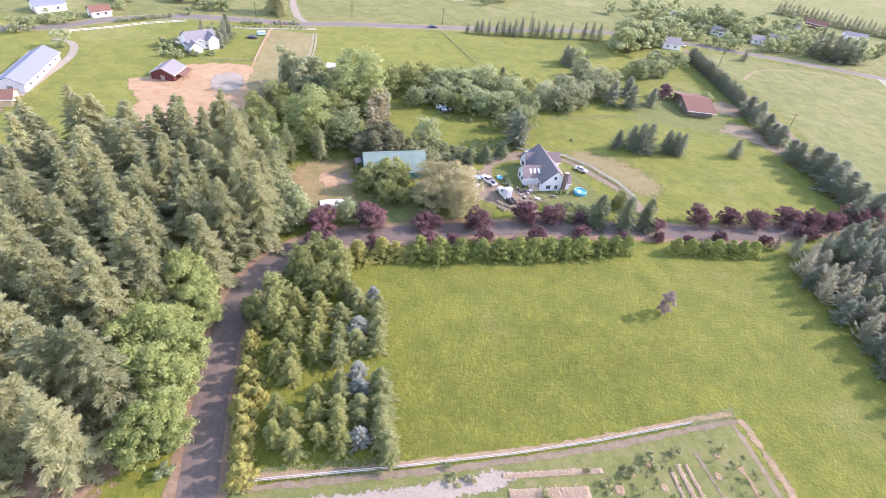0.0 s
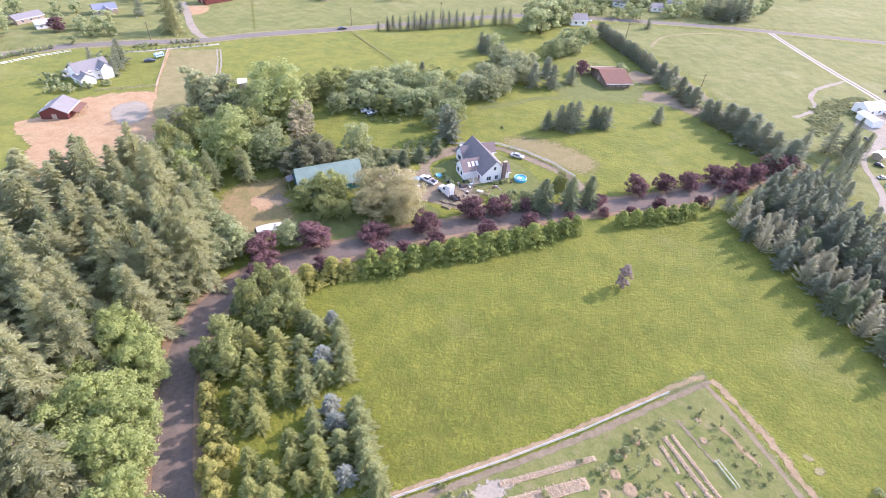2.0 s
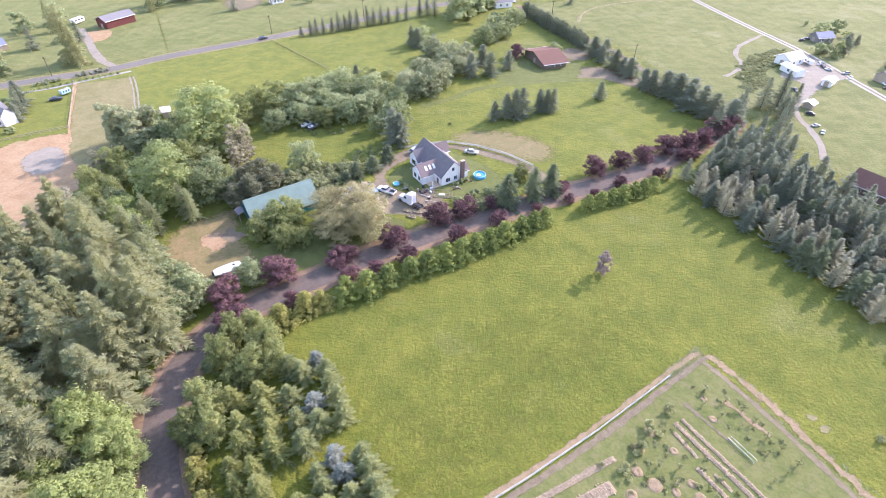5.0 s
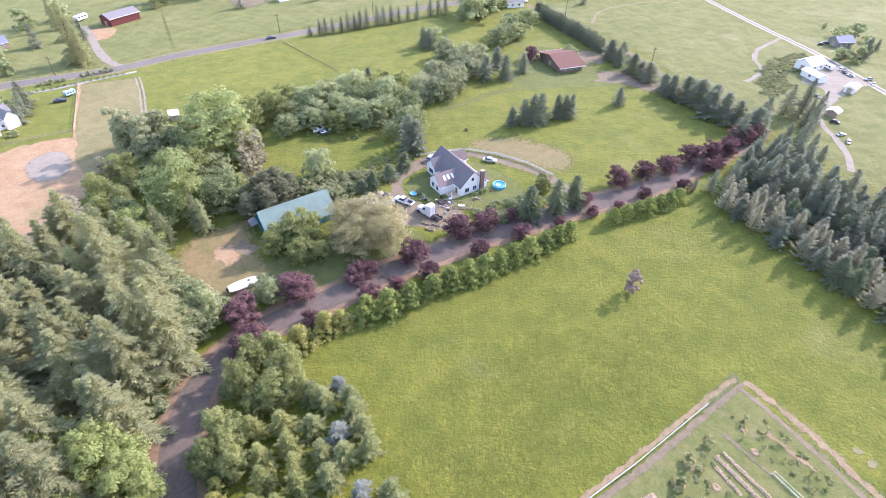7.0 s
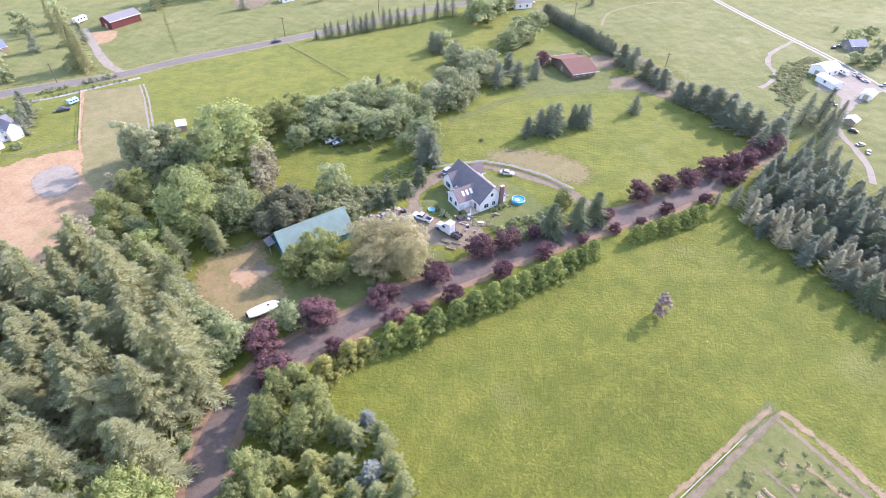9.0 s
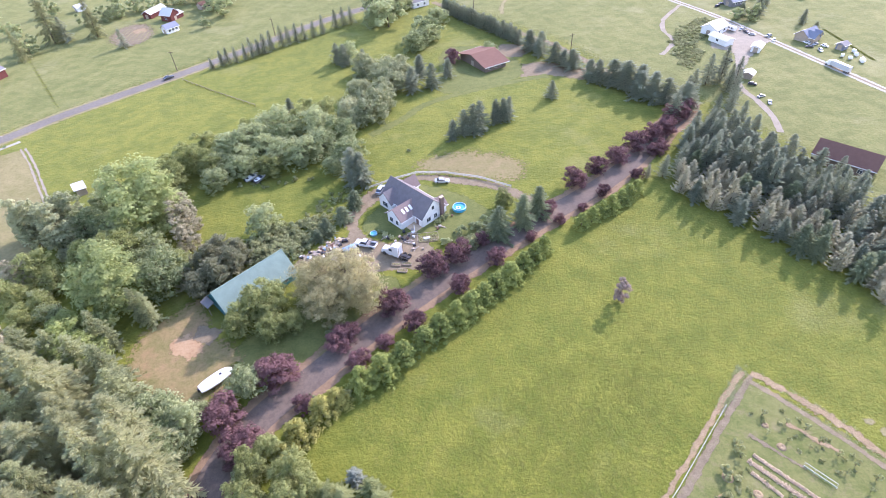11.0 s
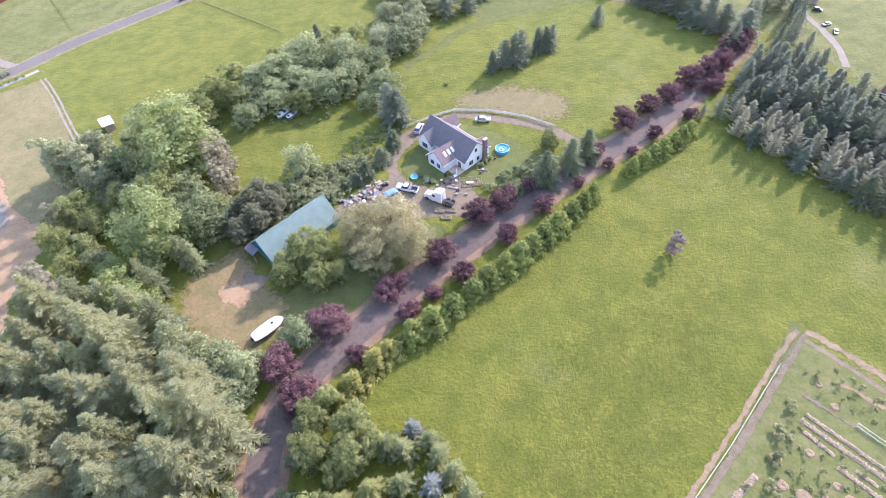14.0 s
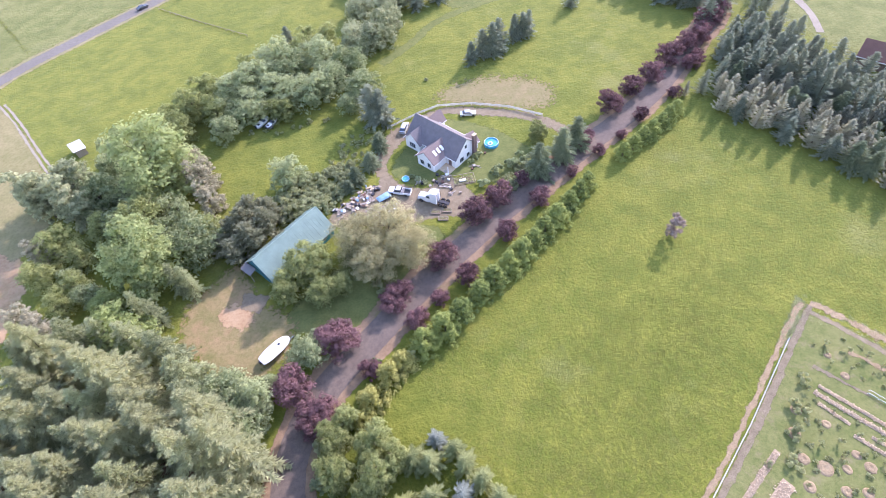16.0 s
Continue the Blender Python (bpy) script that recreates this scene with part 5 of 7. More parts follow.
def long_barn():
    ob = thing("long_barn", pose(-39.7, 112.3, 0, 0, 0, 35.6), "long teal barn with a steep grey-green metal roof", "barn")
    gabled(ob, -9.2, 9.2, -4.5, 4.5, 2.6, 6.7, MAT["teal"], MAT["greenroof"], 0.5, trim=MAT["greenroof"])
    part("ridge_cap", slab([(-9.7, -0.25, 6.66), (9.7, -0.25, 6.66), (9.7, 0.25, 6.66), (-9.7, 0.25, 6.66), (-9.7, -0.1, 6.98), (9.7, -0.1, 6.98), (9.7, 0.1, 6.98), (-9.7, 0.1, 6.98)]), MAT["greenroof"], ob)
    # standing seams down both slopes
    fall = (6.7 - 2.6) / 4.5
    for k in range(22):
        x = -9.3 + k * 18.6 / 21
        for s in (-1, 1):
            y0, z0, y1, z1 = s * 0.3, 6.7 - fall * 0.3 + 0.19, s * 4.9, 6.7 - fall * 4.9 + 0.19
            part("roof_seam", slab([(x - 0.03, y0, z0), (x + 0.03, y0, z0), (x + 0.03, y1, z1), (x - 0.03, y1, z1), (x - 0.03, y0, z0 + 0.06), (x + 0.03, y0, z0 + 0.06), (x + 0.03, y1, z1 + 0.06), (x - 0.03, y1, z1 + 0.06)]), MAT["greenroof"], ob)
    part("lean_to_roof", slab([(-11.6, 0.5, 2.7), (-9.75, 0.5, 3.3), (-9.75, 4.6, 2.7), (-11.6, 4.6, 2.1), (-11.6, 0.5, 2.8), (-9.75, 0.5, 3.4), (-9.75, 4.6, 2.8), (-11.6, 4.6, 2.2)]), MAT["greyroof"], ob, "pale metal lean-to roof")
    for y in (0.7, 4.4):
        part("lean_to_post", boxed(-11.5, y - 0.07, 0, -11.36, y + 0.07, 2.15), MAT["wood"], ob)
    dr = part("barn_door", boxed(-9.38, -2.6, 0, -9.3, 0.2, 2.3), MAT["teal"], ob)
    part("door_rail", boxed(-9.44, -2.8, 2.3, -9.3, 3.0, 2.4), MAT["chrome"], dr)
    for k in range(5):
        window(ob, -7.2 + 3.4 * k, -4.52, 1.0, 1.0, 0.8, "y", 2)
    return ob


long_barn()


def shrink(ob, k):
    """The same thing at k times its size."""
    ob.matrix_basis = ob.matrix_basis @ Matrix.Scale(k, 4)
    return ob


def house(name, x, y, rot, ln, wd, wall, ridge, wall_mat, roof_mat, label, category="house", windows=3, wings=(), door=True, over=0.5):
    """A neighbour's gabled building with windows along its sides and optional wings."""
    ob = thing(name, pose(x, y, 0, 0, 0, rot), label, category)
    a, b = ln / 2, wd / 2
    gabled(ob, -a, a, -b, b, wall, ridge, wall_mat, roof_mat, over)
    for x0, x1, y0, y1, w, r in wings:
        gabled(ob, x0, x1, y0, y1, w, r, wall_mat, roof_mat, 0.35, along="y", gables=(1, 0) if y0 < -b else (0, 1))
    for s in (-1, 1):
        for k in range(windows):
            for fl in range(2 if wall > 4.4 else 1):
                window(ob, -a + (k + 0.7) * ln / (windows + 0.4), s * (b + 0.02), 0.9 + 2.6 * fl, 1.3, 1.2, "y", 2)
    if door:
        d = part("door", boxed(-a - 0.12, -0.9, 0, -a - 0.02, 0.9, 2.1), MAT["wood"], ob)
        part("door_handle", boxed(-a - 0.18, 0.6, 1.0, -a - 0.12, 0.7, 1.1), MAT["chrome"], d)
    return ob


# the bungalow's walls carry the shade below the eaves in their colour
house("bungalow", 50.2, 229, 20.5, 10.5, 18.5, 2.6, 4.9, MAT["timber"], MAT["brownshingle"], "bungalow with walls coloured as in eave shade and a broad reddish-brown shingle roof", "house", 3, (), True, 1.2)
stable = house("red_barn", -142.4, 130.5, 108, 11.5, 10, 2.8, 5.2, MAT["red"], MAT["greyroof"], "dark red stable barn with a grey roof and a lean-to", "barn", 0)
part("lean_to_roof", slab([(-3.5, -8.4, 1.9), (5.6, -8.4, 1.9), (5.6, -5.15, 2.5), (-3.5, -5.15, 2.5), (-3.5, -8.4, 2.0), (5.6, -8.4, 2.0), (5.6, -5.15, 2.6), (-3.5, -5.15, 2.6)]), MAT["brownshingle"], stable, "dull red lean-to roof")
shrink(stable, 0.84)
for x in (-3.2, 1.0, 5.3):
    part("lean_to_post", boxed(x - 0.08, -8.2, 0, x + 0.08, -8.04, 1.92), MAT["wood"], stable)
shrink(house("white_house", -154.6, 161.5, 62, 14, 9.5, 4.5, 7.4, MAT["white"], MAT["greyroof"], "large two-storey white house with a grey roof", "house", 4, [(-8, -2, -9, -1, 2.8, 5), (2, 7, -7, -1, 4.6, 7)]), 0.86)
house("farm_barn", -166, 276.5, 60, 16, 8, 3.6, 5.4, MAT["red"], MAT["greyroof"], "red farm barn with a pale metal roof", "barn", 0)
house("white_barn", 160, 229.5, 28, 10, 7, 3.0, 4.8, MAT["white"], MAT["whiteroof"], "white farm barn with a white metal roof", "barn", 2)
house("farm_shed", 155.6, 217.6, -76, 9.5, 4.4, 2.4, 3.2, MAT["white"], MAT["whiteroof"], "low white farm shed with a metal roof", "shed", 1)
house("farm_shed", 164.4, 205.2, 42, 6, 3.4, 2.2, 2.9, MAT["white"], MAT["whiteroof"], "small white farm shed", "shed", 1)
house("farm_shed", 144.6, 183, 40, 3.8, 3.2, 2.0, 2.7, MAT["wood"], MAT["whiteroof"], "small wooden shed with a white roof", "shed", 0)
house("brown_house", 133.5, 121.8, -55, 16, 9, 3, 5.8, MAT["timber"], MAT["brownshingle"], "timber house with a brown roof behind spruces", "house", 3)
house("blue_roof_house", 191.5, 209.5, 20, 8.5, 5.5, 2.6, 4.6, MAT["wood"], MAT["bluepaint"], "timber farmhouse with blue-grey gabled roofs", "house", 3, [(-3.6, 0.2, -5.2, -0.8, 2.5, 4.4), (1.4, 4.0, -4.2, -0.8, 2.4, 3.9)])
house("blue_roof_house", 191, 260, 10, 8.5, 6, 2.6, 4.4, MAT["greyroof"], MAT["bluepaint"], "grey house with a blue-grey roof among trees", "house", 2)
house("red_barn", -107.5, 351, 62, 13, 5, 2.6, 4.0, MAT["red"], MAT["whiteroof"], "long red barn with a white roof", "barn", 0)
house("red_barn", -97, 339.5, 150, 6.5, 7, 3.4, 6.0, MAT["red"], MAT["whiteroof"], "red barn with a steep white roof", "barn", 1, [(-3.2, 3.2, -6.5, -1, 2.2, 3.2)])
house("white_cottage", -93.6, 318.6, 45, 7, 4.6, 2.6, 4.2, MAT["white"], MAT["bluepaint"], "small white cottage with a blue-grey roof", "house", 3)
house("white_cottage", -213, 165, 68, 8, 6, 2.6, 4.4, MAT["white"], MAT["brownshingle"], "small white cottage with a brown roof", "house", 2)
house("long_white_house", -179, 104, 121, 30, 9, 2.8, 5.0, MAT["white"], MAT["bluepaint"], "long white house with a blue-grey roof", "house", 5)
house("pink_shed", -167, 84, 40, 9, 7, 2.6, 4.2, MAT["stone"], MAT["brownshingle"], "shed with a faded brown roof", "shed", 1)
house("grey_house", -234, 157, 70, 12, 8, 3.0, 5.0, MAT["white"], MAT["bluepaint"], "grey-roofed house beyond the road", "house", 2)
house("roadside_house", 37, 316, 20, 10, 8, 3, 5.4, MAT["white"], MAT["greyroof"], "pale house by the road junction", "house", 2)
house("far_house", 114.5, 423, 10, 10, 8, 3, 5.2, MAT["white"], MAT["bluepaint"], "white house among far trees", "house", 2)
house("far_barn", 134.6, 446, -15, 14, 7, 3, 5, MAT["red"], MAT["brownshingle"], "red barn far behind trees", "barn", 1)
house("far_house", 101, 376, -10, 9, 7, 3, 5, MAT["white"], MAT["greyroof"], "white house among far trees", "house", 2)
shrink(house("white_house", -204, 236, 50, 13, 9, 3, 5.4, MAT["wood"], MAT["bluepaint"], "grey neighbouring house with a blue-grey roof", "house", 2, [(-3, 3, -8, -1, 2.6, 4.6)]), 0.8)


def field_shed():
    ob = thing("field_shed", pose(-96.2, 170.8, 0, 0, 0, -62), "small open wooden field shed with a white metal roof", "shed")
    for x in (-2.2, 2.2):
        for y in (-1.3, 1.3):
            part("post", boxed(x - 0.08, y - 0.08, 0, x + 0.08, y + 0.08, 2.2), MAT["wood"], ob)
    part("back_wall", boxed(-2.2, 1.32, 0, 2.2, 1.42, 2.1), MAT["wood"], ob)
    part("side_wall", boxed(-2.32, -1.3, 0, -2.22, 1.3, 2.1), MAT["wood"], ob)
    part("side_wall", boxed(2.22, -1.3, 0, 2.32, 1.3, 2.1), MAT["wood"], ob)
    part("roof", slab([(-2.7, -1.8, 2.4), (2.7, -1.8, 2.4), (2.7, 1.8, 2.15), (-2.7, 1.8, 2.15), (-2.7, -1.8, 2.5), (2.7, -1.8, 2.5), (2.7, 1.8, 2.25), (-2.7, 1.8, 2.25)]), MAT["whiteroof"], ob)
    return ob


field_shed()

# ---------------------------------------------------------------- vehicles and boats


def wheel(parent, x, y, r=0.36, w=0.24):
    bm = bmesh.new()
    tube(bm, (x, y - w / 2, r), (x, y + w / 2, r), r, r, 14)
    t = part("wheel", bm, MAT["tyre"], parent)
    bm = bmesh.new()
    tube(bm, (x, y - w / 2 - 0.015, r), (x, y + w / 2 + 0.015, r), r * 0.58, r * 0.58, 10)
    part("rim", bm, MAT["chrome"], t)


def profile(outline, half, inset=0.0):
    """A body whose side outline runs along x and z; the upper corners lean in by inset."""
    bm = bmesh.new()
    top = max(z for x, z in outline)
    low = min(z for x, z in outline)
    rings = []
    for s in (-1, 1):
        rings.append([bm.verts.new((x, s * (half - inset * (z - low) / (top - low)), z)) for x, z in outline])
    bm.faces.new(rings[0])
    bm.faces.new(rings[1][::-1])
    for k in range(len(outline)):
        j = (k + 1) % len(outline)
        bm.faces.new((rings[0][j], rings[0][k], rings[1][k], rings[1][j]))
    bmesh.ops.recalc_face_normals(bm, faces=bm.faces[:])
    bmesh.ops.bevel(bm, geom=[e for e in bm.edges if e.calc_face_angle(0) > 0.5], offset=0.06, segments=2, affect="EDGES", profile=0.6)
    return bm


def car(name, x, y, rot, paint, label, suv=False):
    ob = thing(name, pose(x, y, 0, 0, 0, rot), label, "car")
    h = 0.15 if suv else 0
    part("body", profile([(-2.25, 0.3), (2.2, 0.3), (2.28, 0.65), (2.1, 0.85 + h), (1.0, 0.95 + h), (-1.7, 0.98 + h), (-2.25, 0.9 + h)], 0.88, 0.06), paint, ob)
    cab = part("cabin", profile([(-2.0 if suv else -1.6, 0.95 + h), (1.1, 0.93 + h), (0.45, 1.42 + 1.6 * h), (-1.5 if suv else -0.95, 1.45 + 1.6 * h)], 0.8, 0.16), MAT["glass"], ob, "dark tinted windows")
    part("roof", boxed(-1.45 if suv else -0.95, -0.62, 1.43 + 1.6 * h, 0.42, 0.62, 1.49 + 1.6 * h, bevel=0.025), paint, cab)
    for wx in (-1.35, 1.4):
        for wy in (-0.8, 0.8):
            wheel(ob, wx, wy, 0.33)
    for wy in (-0.6, 0.6):
        part("headlight", boxed(2.16, wy - 0.18, 0.62, 2.29, wy + 0.18, 0.78, bevel=0.02), MAT["chrome"], ob)
        part("tail_light", boxed(-2.3, wy - 0.16, 0.68, -2.2, wy + 0.16, 0.84, bevel=0.02), MAT["red"], ob)
    return ob


def pickup(x, y, rot):
    ob = thing("pickup_truck", pose(x, y, 0, 0, 0, rot), "white crew-cab pickup truck parked in the yard", "truck")
    P = MAT["carpaint"]
    part("body", profile([(-0.6, 0.45), (2.75, 0.45), (2.85, 0.8), (2.75, 1.1), (1.3, 1.18), (-0.6, 1.18)], 0.98, 0.06), P, ob)
    cab = part("cabin", profile([(-0.6, 1.16), (1.4, 1.16), (0.75, 1.8), (-0.5, 1.82)], 0.92, 0.16), MAT["glass"], ob, "dark tinted windows")
    part("roof", boxed(-0.5, -0.72, 1.8, 0.72, 0.72, 1.87, bevel=0.03), P, cab)
    part("bed_floor", boxed(-3.0, -0.95, 0.55, -0.62, 0.95, 0.7), MAT["blackfoot"], ob)
    for y0, y1 in ((-0.99, -0.88), (0.88, 0.99)):
        part("bed_side", boxed(-3.0, y0, 0.5, -0.62, y1, 1.18, bevel=0.03), P, ob)
    part("tailgate", boxed(-3.08, -0.97, 0.5, -3.0, 0.97, 1.15, bevel=0.02), P, ob)
    part("bed_box", boxed(-1.25, -0.85, 0.72, -0.7, 0.85, 1.25, bevel=0.03), MAT["greyroof"], ob, "grey toolbox")
    part("bumper", boxed(2.8, -0.95, 0.4, 2.95, 0.95, 0.62, bevel=0.04), MAT["chrome"], ob)
    for wx in (-1.9, 1.8):
        for wy in (-0.88, 0.88):
            wheel(ob, wx, wy, 0.4, 0.27)
    return ob


def semi(x, y, rot):
    ob = thing("semi_tractor", pose(x, y, 0, 0, 0, rot), "white sleeper-cab semi tractor without its trailer", "truck")
    P = MAT["carpaint"]
    part("chassis", boxed(-4.2, -0.45, 0.6, 3.6, 0.45, 0.85), MAT["blackfoot"], ob)
    part("hood", profile([(1.7, 0.6), (3.9, 0.6), (4.0, 1.3), (3.7, 1.75), (1.7, 2.0)], 1.0, 0.2), P, ob)
    cab = part("cab", profile([(-1.3, 0.6), (1.75, 0.6), (1.75, 2.05), (1.25, 3.0), (0.2, 3.7), (-1.3, 3.9)], 1.2, 0.15), P, ob)
    part("windscreen", slab([(1.80, -0.95, 2.1), (1.80, 0.95, 2.1), (1.36, 0.9, 2.92), (1.36, -0.9, 2.92), (1.84, -0.95, 2.1), (1.84, 0.95, 2.1), (1.40, 0.9, 2.92), (1.40, -0.9, 2.92)]), MAT["glass"], cab)
    for s in (-1, 1):
        part("side_window", boxed(0.5, s * 1.13 - 0.05, 2.05, 1.35, s * 1.13 + 0.05, 2.75), MAT["glass"], cab)
        bm = bmesh.new()
        tube(bm, (0.3, s * 1.35, 0.8), (0.3, s * 1.35, 1.2), 0.01, 0.01, 5)
        tube(bm, (-1.0, s * 0.75, 0.65), (0.8, s * 1.05, 0.65), 0.28, 0.28, 10)
        part("fuel_tank", bm, MAT["chrome"], ob)
        bm = bmesh.new()
        tube(bm, (-1.5, s * 0.95, 0.8), (-1.5, s * 0.95, 3.8), 0.09, 0.09, 8)
        part("exhaust_stack", bm, MAT["chrome"], ob)
    part("bumper", boxed(3.9, -1.1, 0.4, 4.1, 1.1, 0.8, bevel=0.05), MAT["chrome"], ob)
    part("fifth_wheel", boxed(-3.2, -0.45, 0.86, -2.3, 0.45, 1.05, bevel=0.05), MAT["blackfoot"], ob)
    for wx in (3.0, -2.2, -3.5):
        for wy in (-0.95, 0.95):
            wheel(ob, wx, wy, 0.52, 0.4 if wx < 0 else 0.28)
    return ob


def boat(name, x, y, rot, ln, mat, label, covered=True):
    ob = thing(name, pose(x, y, 0, 0, 0, rot), label, "boat")
    n, m = 9, 8
    verts, faces = [], []
    for i in range(n + 1):
        t = i / n
        hw = 0.195 * ln * math.sqrt(max(0.0, 1 - abs(2 * t - 0.9) ** 3 / 1.34)) + 0.04
        keel = 0.45 + 0.35 * max(0, t - 0.6)
        gun = 1.25 + 0.25 * t
        for j in range(m + 1):
            a = math.pi * j / m
            verts.append(((t - 0.5) * ln, -math.cos(a) * hw, gun - math.sin(a) ** 0.8 * (gun - keel)))
    for i in range(n):
        for j in range(m):
            k = i * (m + 1) + j
            faces.append((k, k + 1, k + m + 2, k + m + 1))
    faces.append(tuple(range(m, -1, -1)))
    part_mesh("hull", mesh_of("hull", verts, faces, mat, True), ob)
    verts, faces = [], []
    for i in range(n + 1):
        t = i / n
        hw = 0.20 * ln * math.sqrt(max(0.0, 1 - abs(2 * t - 0.9) ** 3 / 1.34)) + 0.06
        gun = 1.26 + 0.25 * t
        rise = (0.55 if covered else 0.12) * math.sin(math.pi * min(1, t * 0.9 + 0.12))
        for j in range(m + 1):
            u = 2 * j / m - 1
            verts.append(((t - 0.5) * ln, u * hw, gun + rise * (1 - u * u)))
    for i in range(n):
        for j in range(m):
            k = i * (m + 1) + j
            faces.append((k, k + m + 1, k + m + 2, k + 1))
    part_mesh("cover" if covered else "deck", mesh_of("cover", verts, faces, MAT["white"], True), ob)
    if covered:
        part("hatch", boxed(0.12 * ln, -0.25, 1.7, 0.2 * ln, 0.25, 1.98, bevel=0.06), MAT["darkpaint"], ob, "dark hatch")
    else:
        part("windscreen", profile([(-0.2, 1.4), (0.9, 1.5), (0.3, 2.1), (-0.2, 2.1)], 0.75, 0.15), MAT["glass"], ob)
        part("cockpit", boxed(-0.4 * ln, -0.1 * ln, 1.3, -0.5, 0.1 * ln, 1.42, bevel=0.03), MAT["darkpaint"], ob)
    part("outboard_motor", boxed(-0.5 * ln - 0.45, -0.22, 0.7, -0.5 * ln - 0.05, 0.22, 1.7, bevel=0.08), MAT["darkpaint"], ob)
    bm = bmesh.new()
    for s in (-1, 1):
        tube(bm, (-0.45 * ln, s * 0.6, 0.45), (0.3 * ln, s * 0.5, 0.45), 0.05, 0.05, 6)
        tube(bm, (0.3 * ln, s * 0.5, 0.45), (0.62 * ln, 0, 0.45), 0.05, 0.05, 6)
    tube(bm, (-0.2 * ln, -0.95, 0.4), (-0.2 * ln, 0.95, 0.4), 0.05, 0.05, 6)
    tube(bm, (0.6 * ln, 0, 0), (0.6 * ln, 0, 0.5), 0.04, 0.04, 6)
    part("trailer_frame", bm, MAT["chrome"], ob)
    for s in (-1, 1):
        wheel(ob, -0.2 * ln, s * 0.98, 0.3, 0.2)
    return ob


pickup(-11.4, 121.9, 150)
semi(-4.0, 116.0, 140)
car("car", 14.4, 145.2, -14, MAT["silver"], "silver car parked behind the house")
car("suv", -4.4, 145.6, 62, MAT["silver"], "silver car parked beside the house", True)
boat("covered_boat", -46, 86.6, 32, 7.2, MAT["white"], "white boat under a white cover on a trailer")
boat("motor_boat", -43.2, 163.0, 40, 4.9, MAT["white"], "white motor boat on a trailer under trees", False)
boat("motor_boat", -40.6, 161.4, 38, 4.2, MAT["greyroof"], "grey motor boat on a trailer under trees", False)
car("car", -84, 254.5, 36, MAT["darkpaint"], "dark car on the country road")
car("car", -163.5, 166.5, 20, MAT["carpaint"], "white car by the white house")
car("car", 44, 323, 10, MAT["carpaint"], "white car on the country road")
car("car", 129, 398, 10, MAT["carpaint"], "white car by far houses")
car("car", 101, 358, 0, MAT["carpaint"], "white car by far houses")


def trailer_truck(x, y, rot):
    ob = thing("lorry", pose(x, y, 0, 0, 0, rot), "white lorry with a long box trailer on the farm road", "truck")
    part("trailer_box", boxed(-7.0, -1.25, 1.1, 5.0, 1.25, 3.9, bevel=0.05), MAT["whiteroof"], ob)
    part("cab", profile([(5.3, 0.7), (8.0, 0.7), (8.1, 1.8), (7.2, 2.1), (6.9, 3.2), (5.3, 3.6)], 1.15, 0.1), MAT["carpaint"], ob)
    part("windscreen", boxed(7.0, -0.95, 2.15, 7.2, 0.95, 2.95), MAT["glass"], ob)
    for wx in (-6, -4.8, 4, 7.2):
        for wy in (-1.0, 1.0):
            wheel(ob, wx, wy, 0.5, 0.35)
    return ob


shrink(trailer_truck(181.2, 179, 97), 0.68)

# ---------------------------------------------------------------- the yard


def ring_pool(name, x, y, r, h, label):
    ob = thing(name, pose(x, y, 0.02), label, "pool")
    verts, faces = [], []
    n = 28
    for k in range(n):
        a = k * math.tau / n
        for rr, z in ((r, 0), (r * 1.02, h * 0.5), (r * 0.98, h), (r * 0.93, h * 1.02), (r * 0.9, h * 0.95), (r * 0.9, 0)):
            verts.append((math.cos(a) * rr, math.sin(a) * rr, z))
    for k in range(n):
        j = (k + 1) % n
        for q in range(5):
            faces.append((k * 6 + q, j * 6 + q, j * 6 + q + 1, k * 6 + q + 1))
    part_mesh("wall", mesh_of("wall", verts, faces, MAT["poolblue"], True), ob)
    bm = bmesh.new()
    bmesh.ops.create_circle(bm, cap_ends=True, segments=28, radius=r * 0.9, matrix=Matrix.Translation((0, 0, h * 0.75)))
    part("water", bm, MAT["water"], ob)
    bm = bmesh.new()
    for k in range(20):
        a, b = k * math.tau / 20, (k + 1) * math.tau / 20
        tube(bm, (math.cos(a) * r * 0.96, math.sin(a) * r * 0.96, h * 1.03), (math.cos(b) * r * 0.96, math.sin(b) * r * 0.96, h * 1.03), 0.1, 0.1, 6)
    part("rim", bm, MAT["poolrim"], ob, "pale blue inflated rim")
    return ob


ring_pool("swimming_pool", 16.4, 130.9, 1.95, 0.85, "round blue above-ground swimming pool on the lawn")
ring_pool("paddling_pool", -8.8, 126.1, 1.0, 0.35, "small blue paddling pool on the lawn")


def pool_float(x, y):
    ob = thing("pool_float", pose(x, y, 0.68), "white inflatable ring floating in the pool", "pool float")
    bm = bmesh.new()
    for k in range(14):
        a, b = k * math.tau / 14, (k + 1) * math.tau / 14
        tube(bm, (math.cos(a) * 0.55, math.sin(a) * 0.55, 0.08), (math.cos(b) * 0.55, math.sin(b) * 0.55, 0.08), 0.17, 0.17, 8)
    part("ring", bm, MAT["white"], ob)


pool_float(16.0, 130.6)


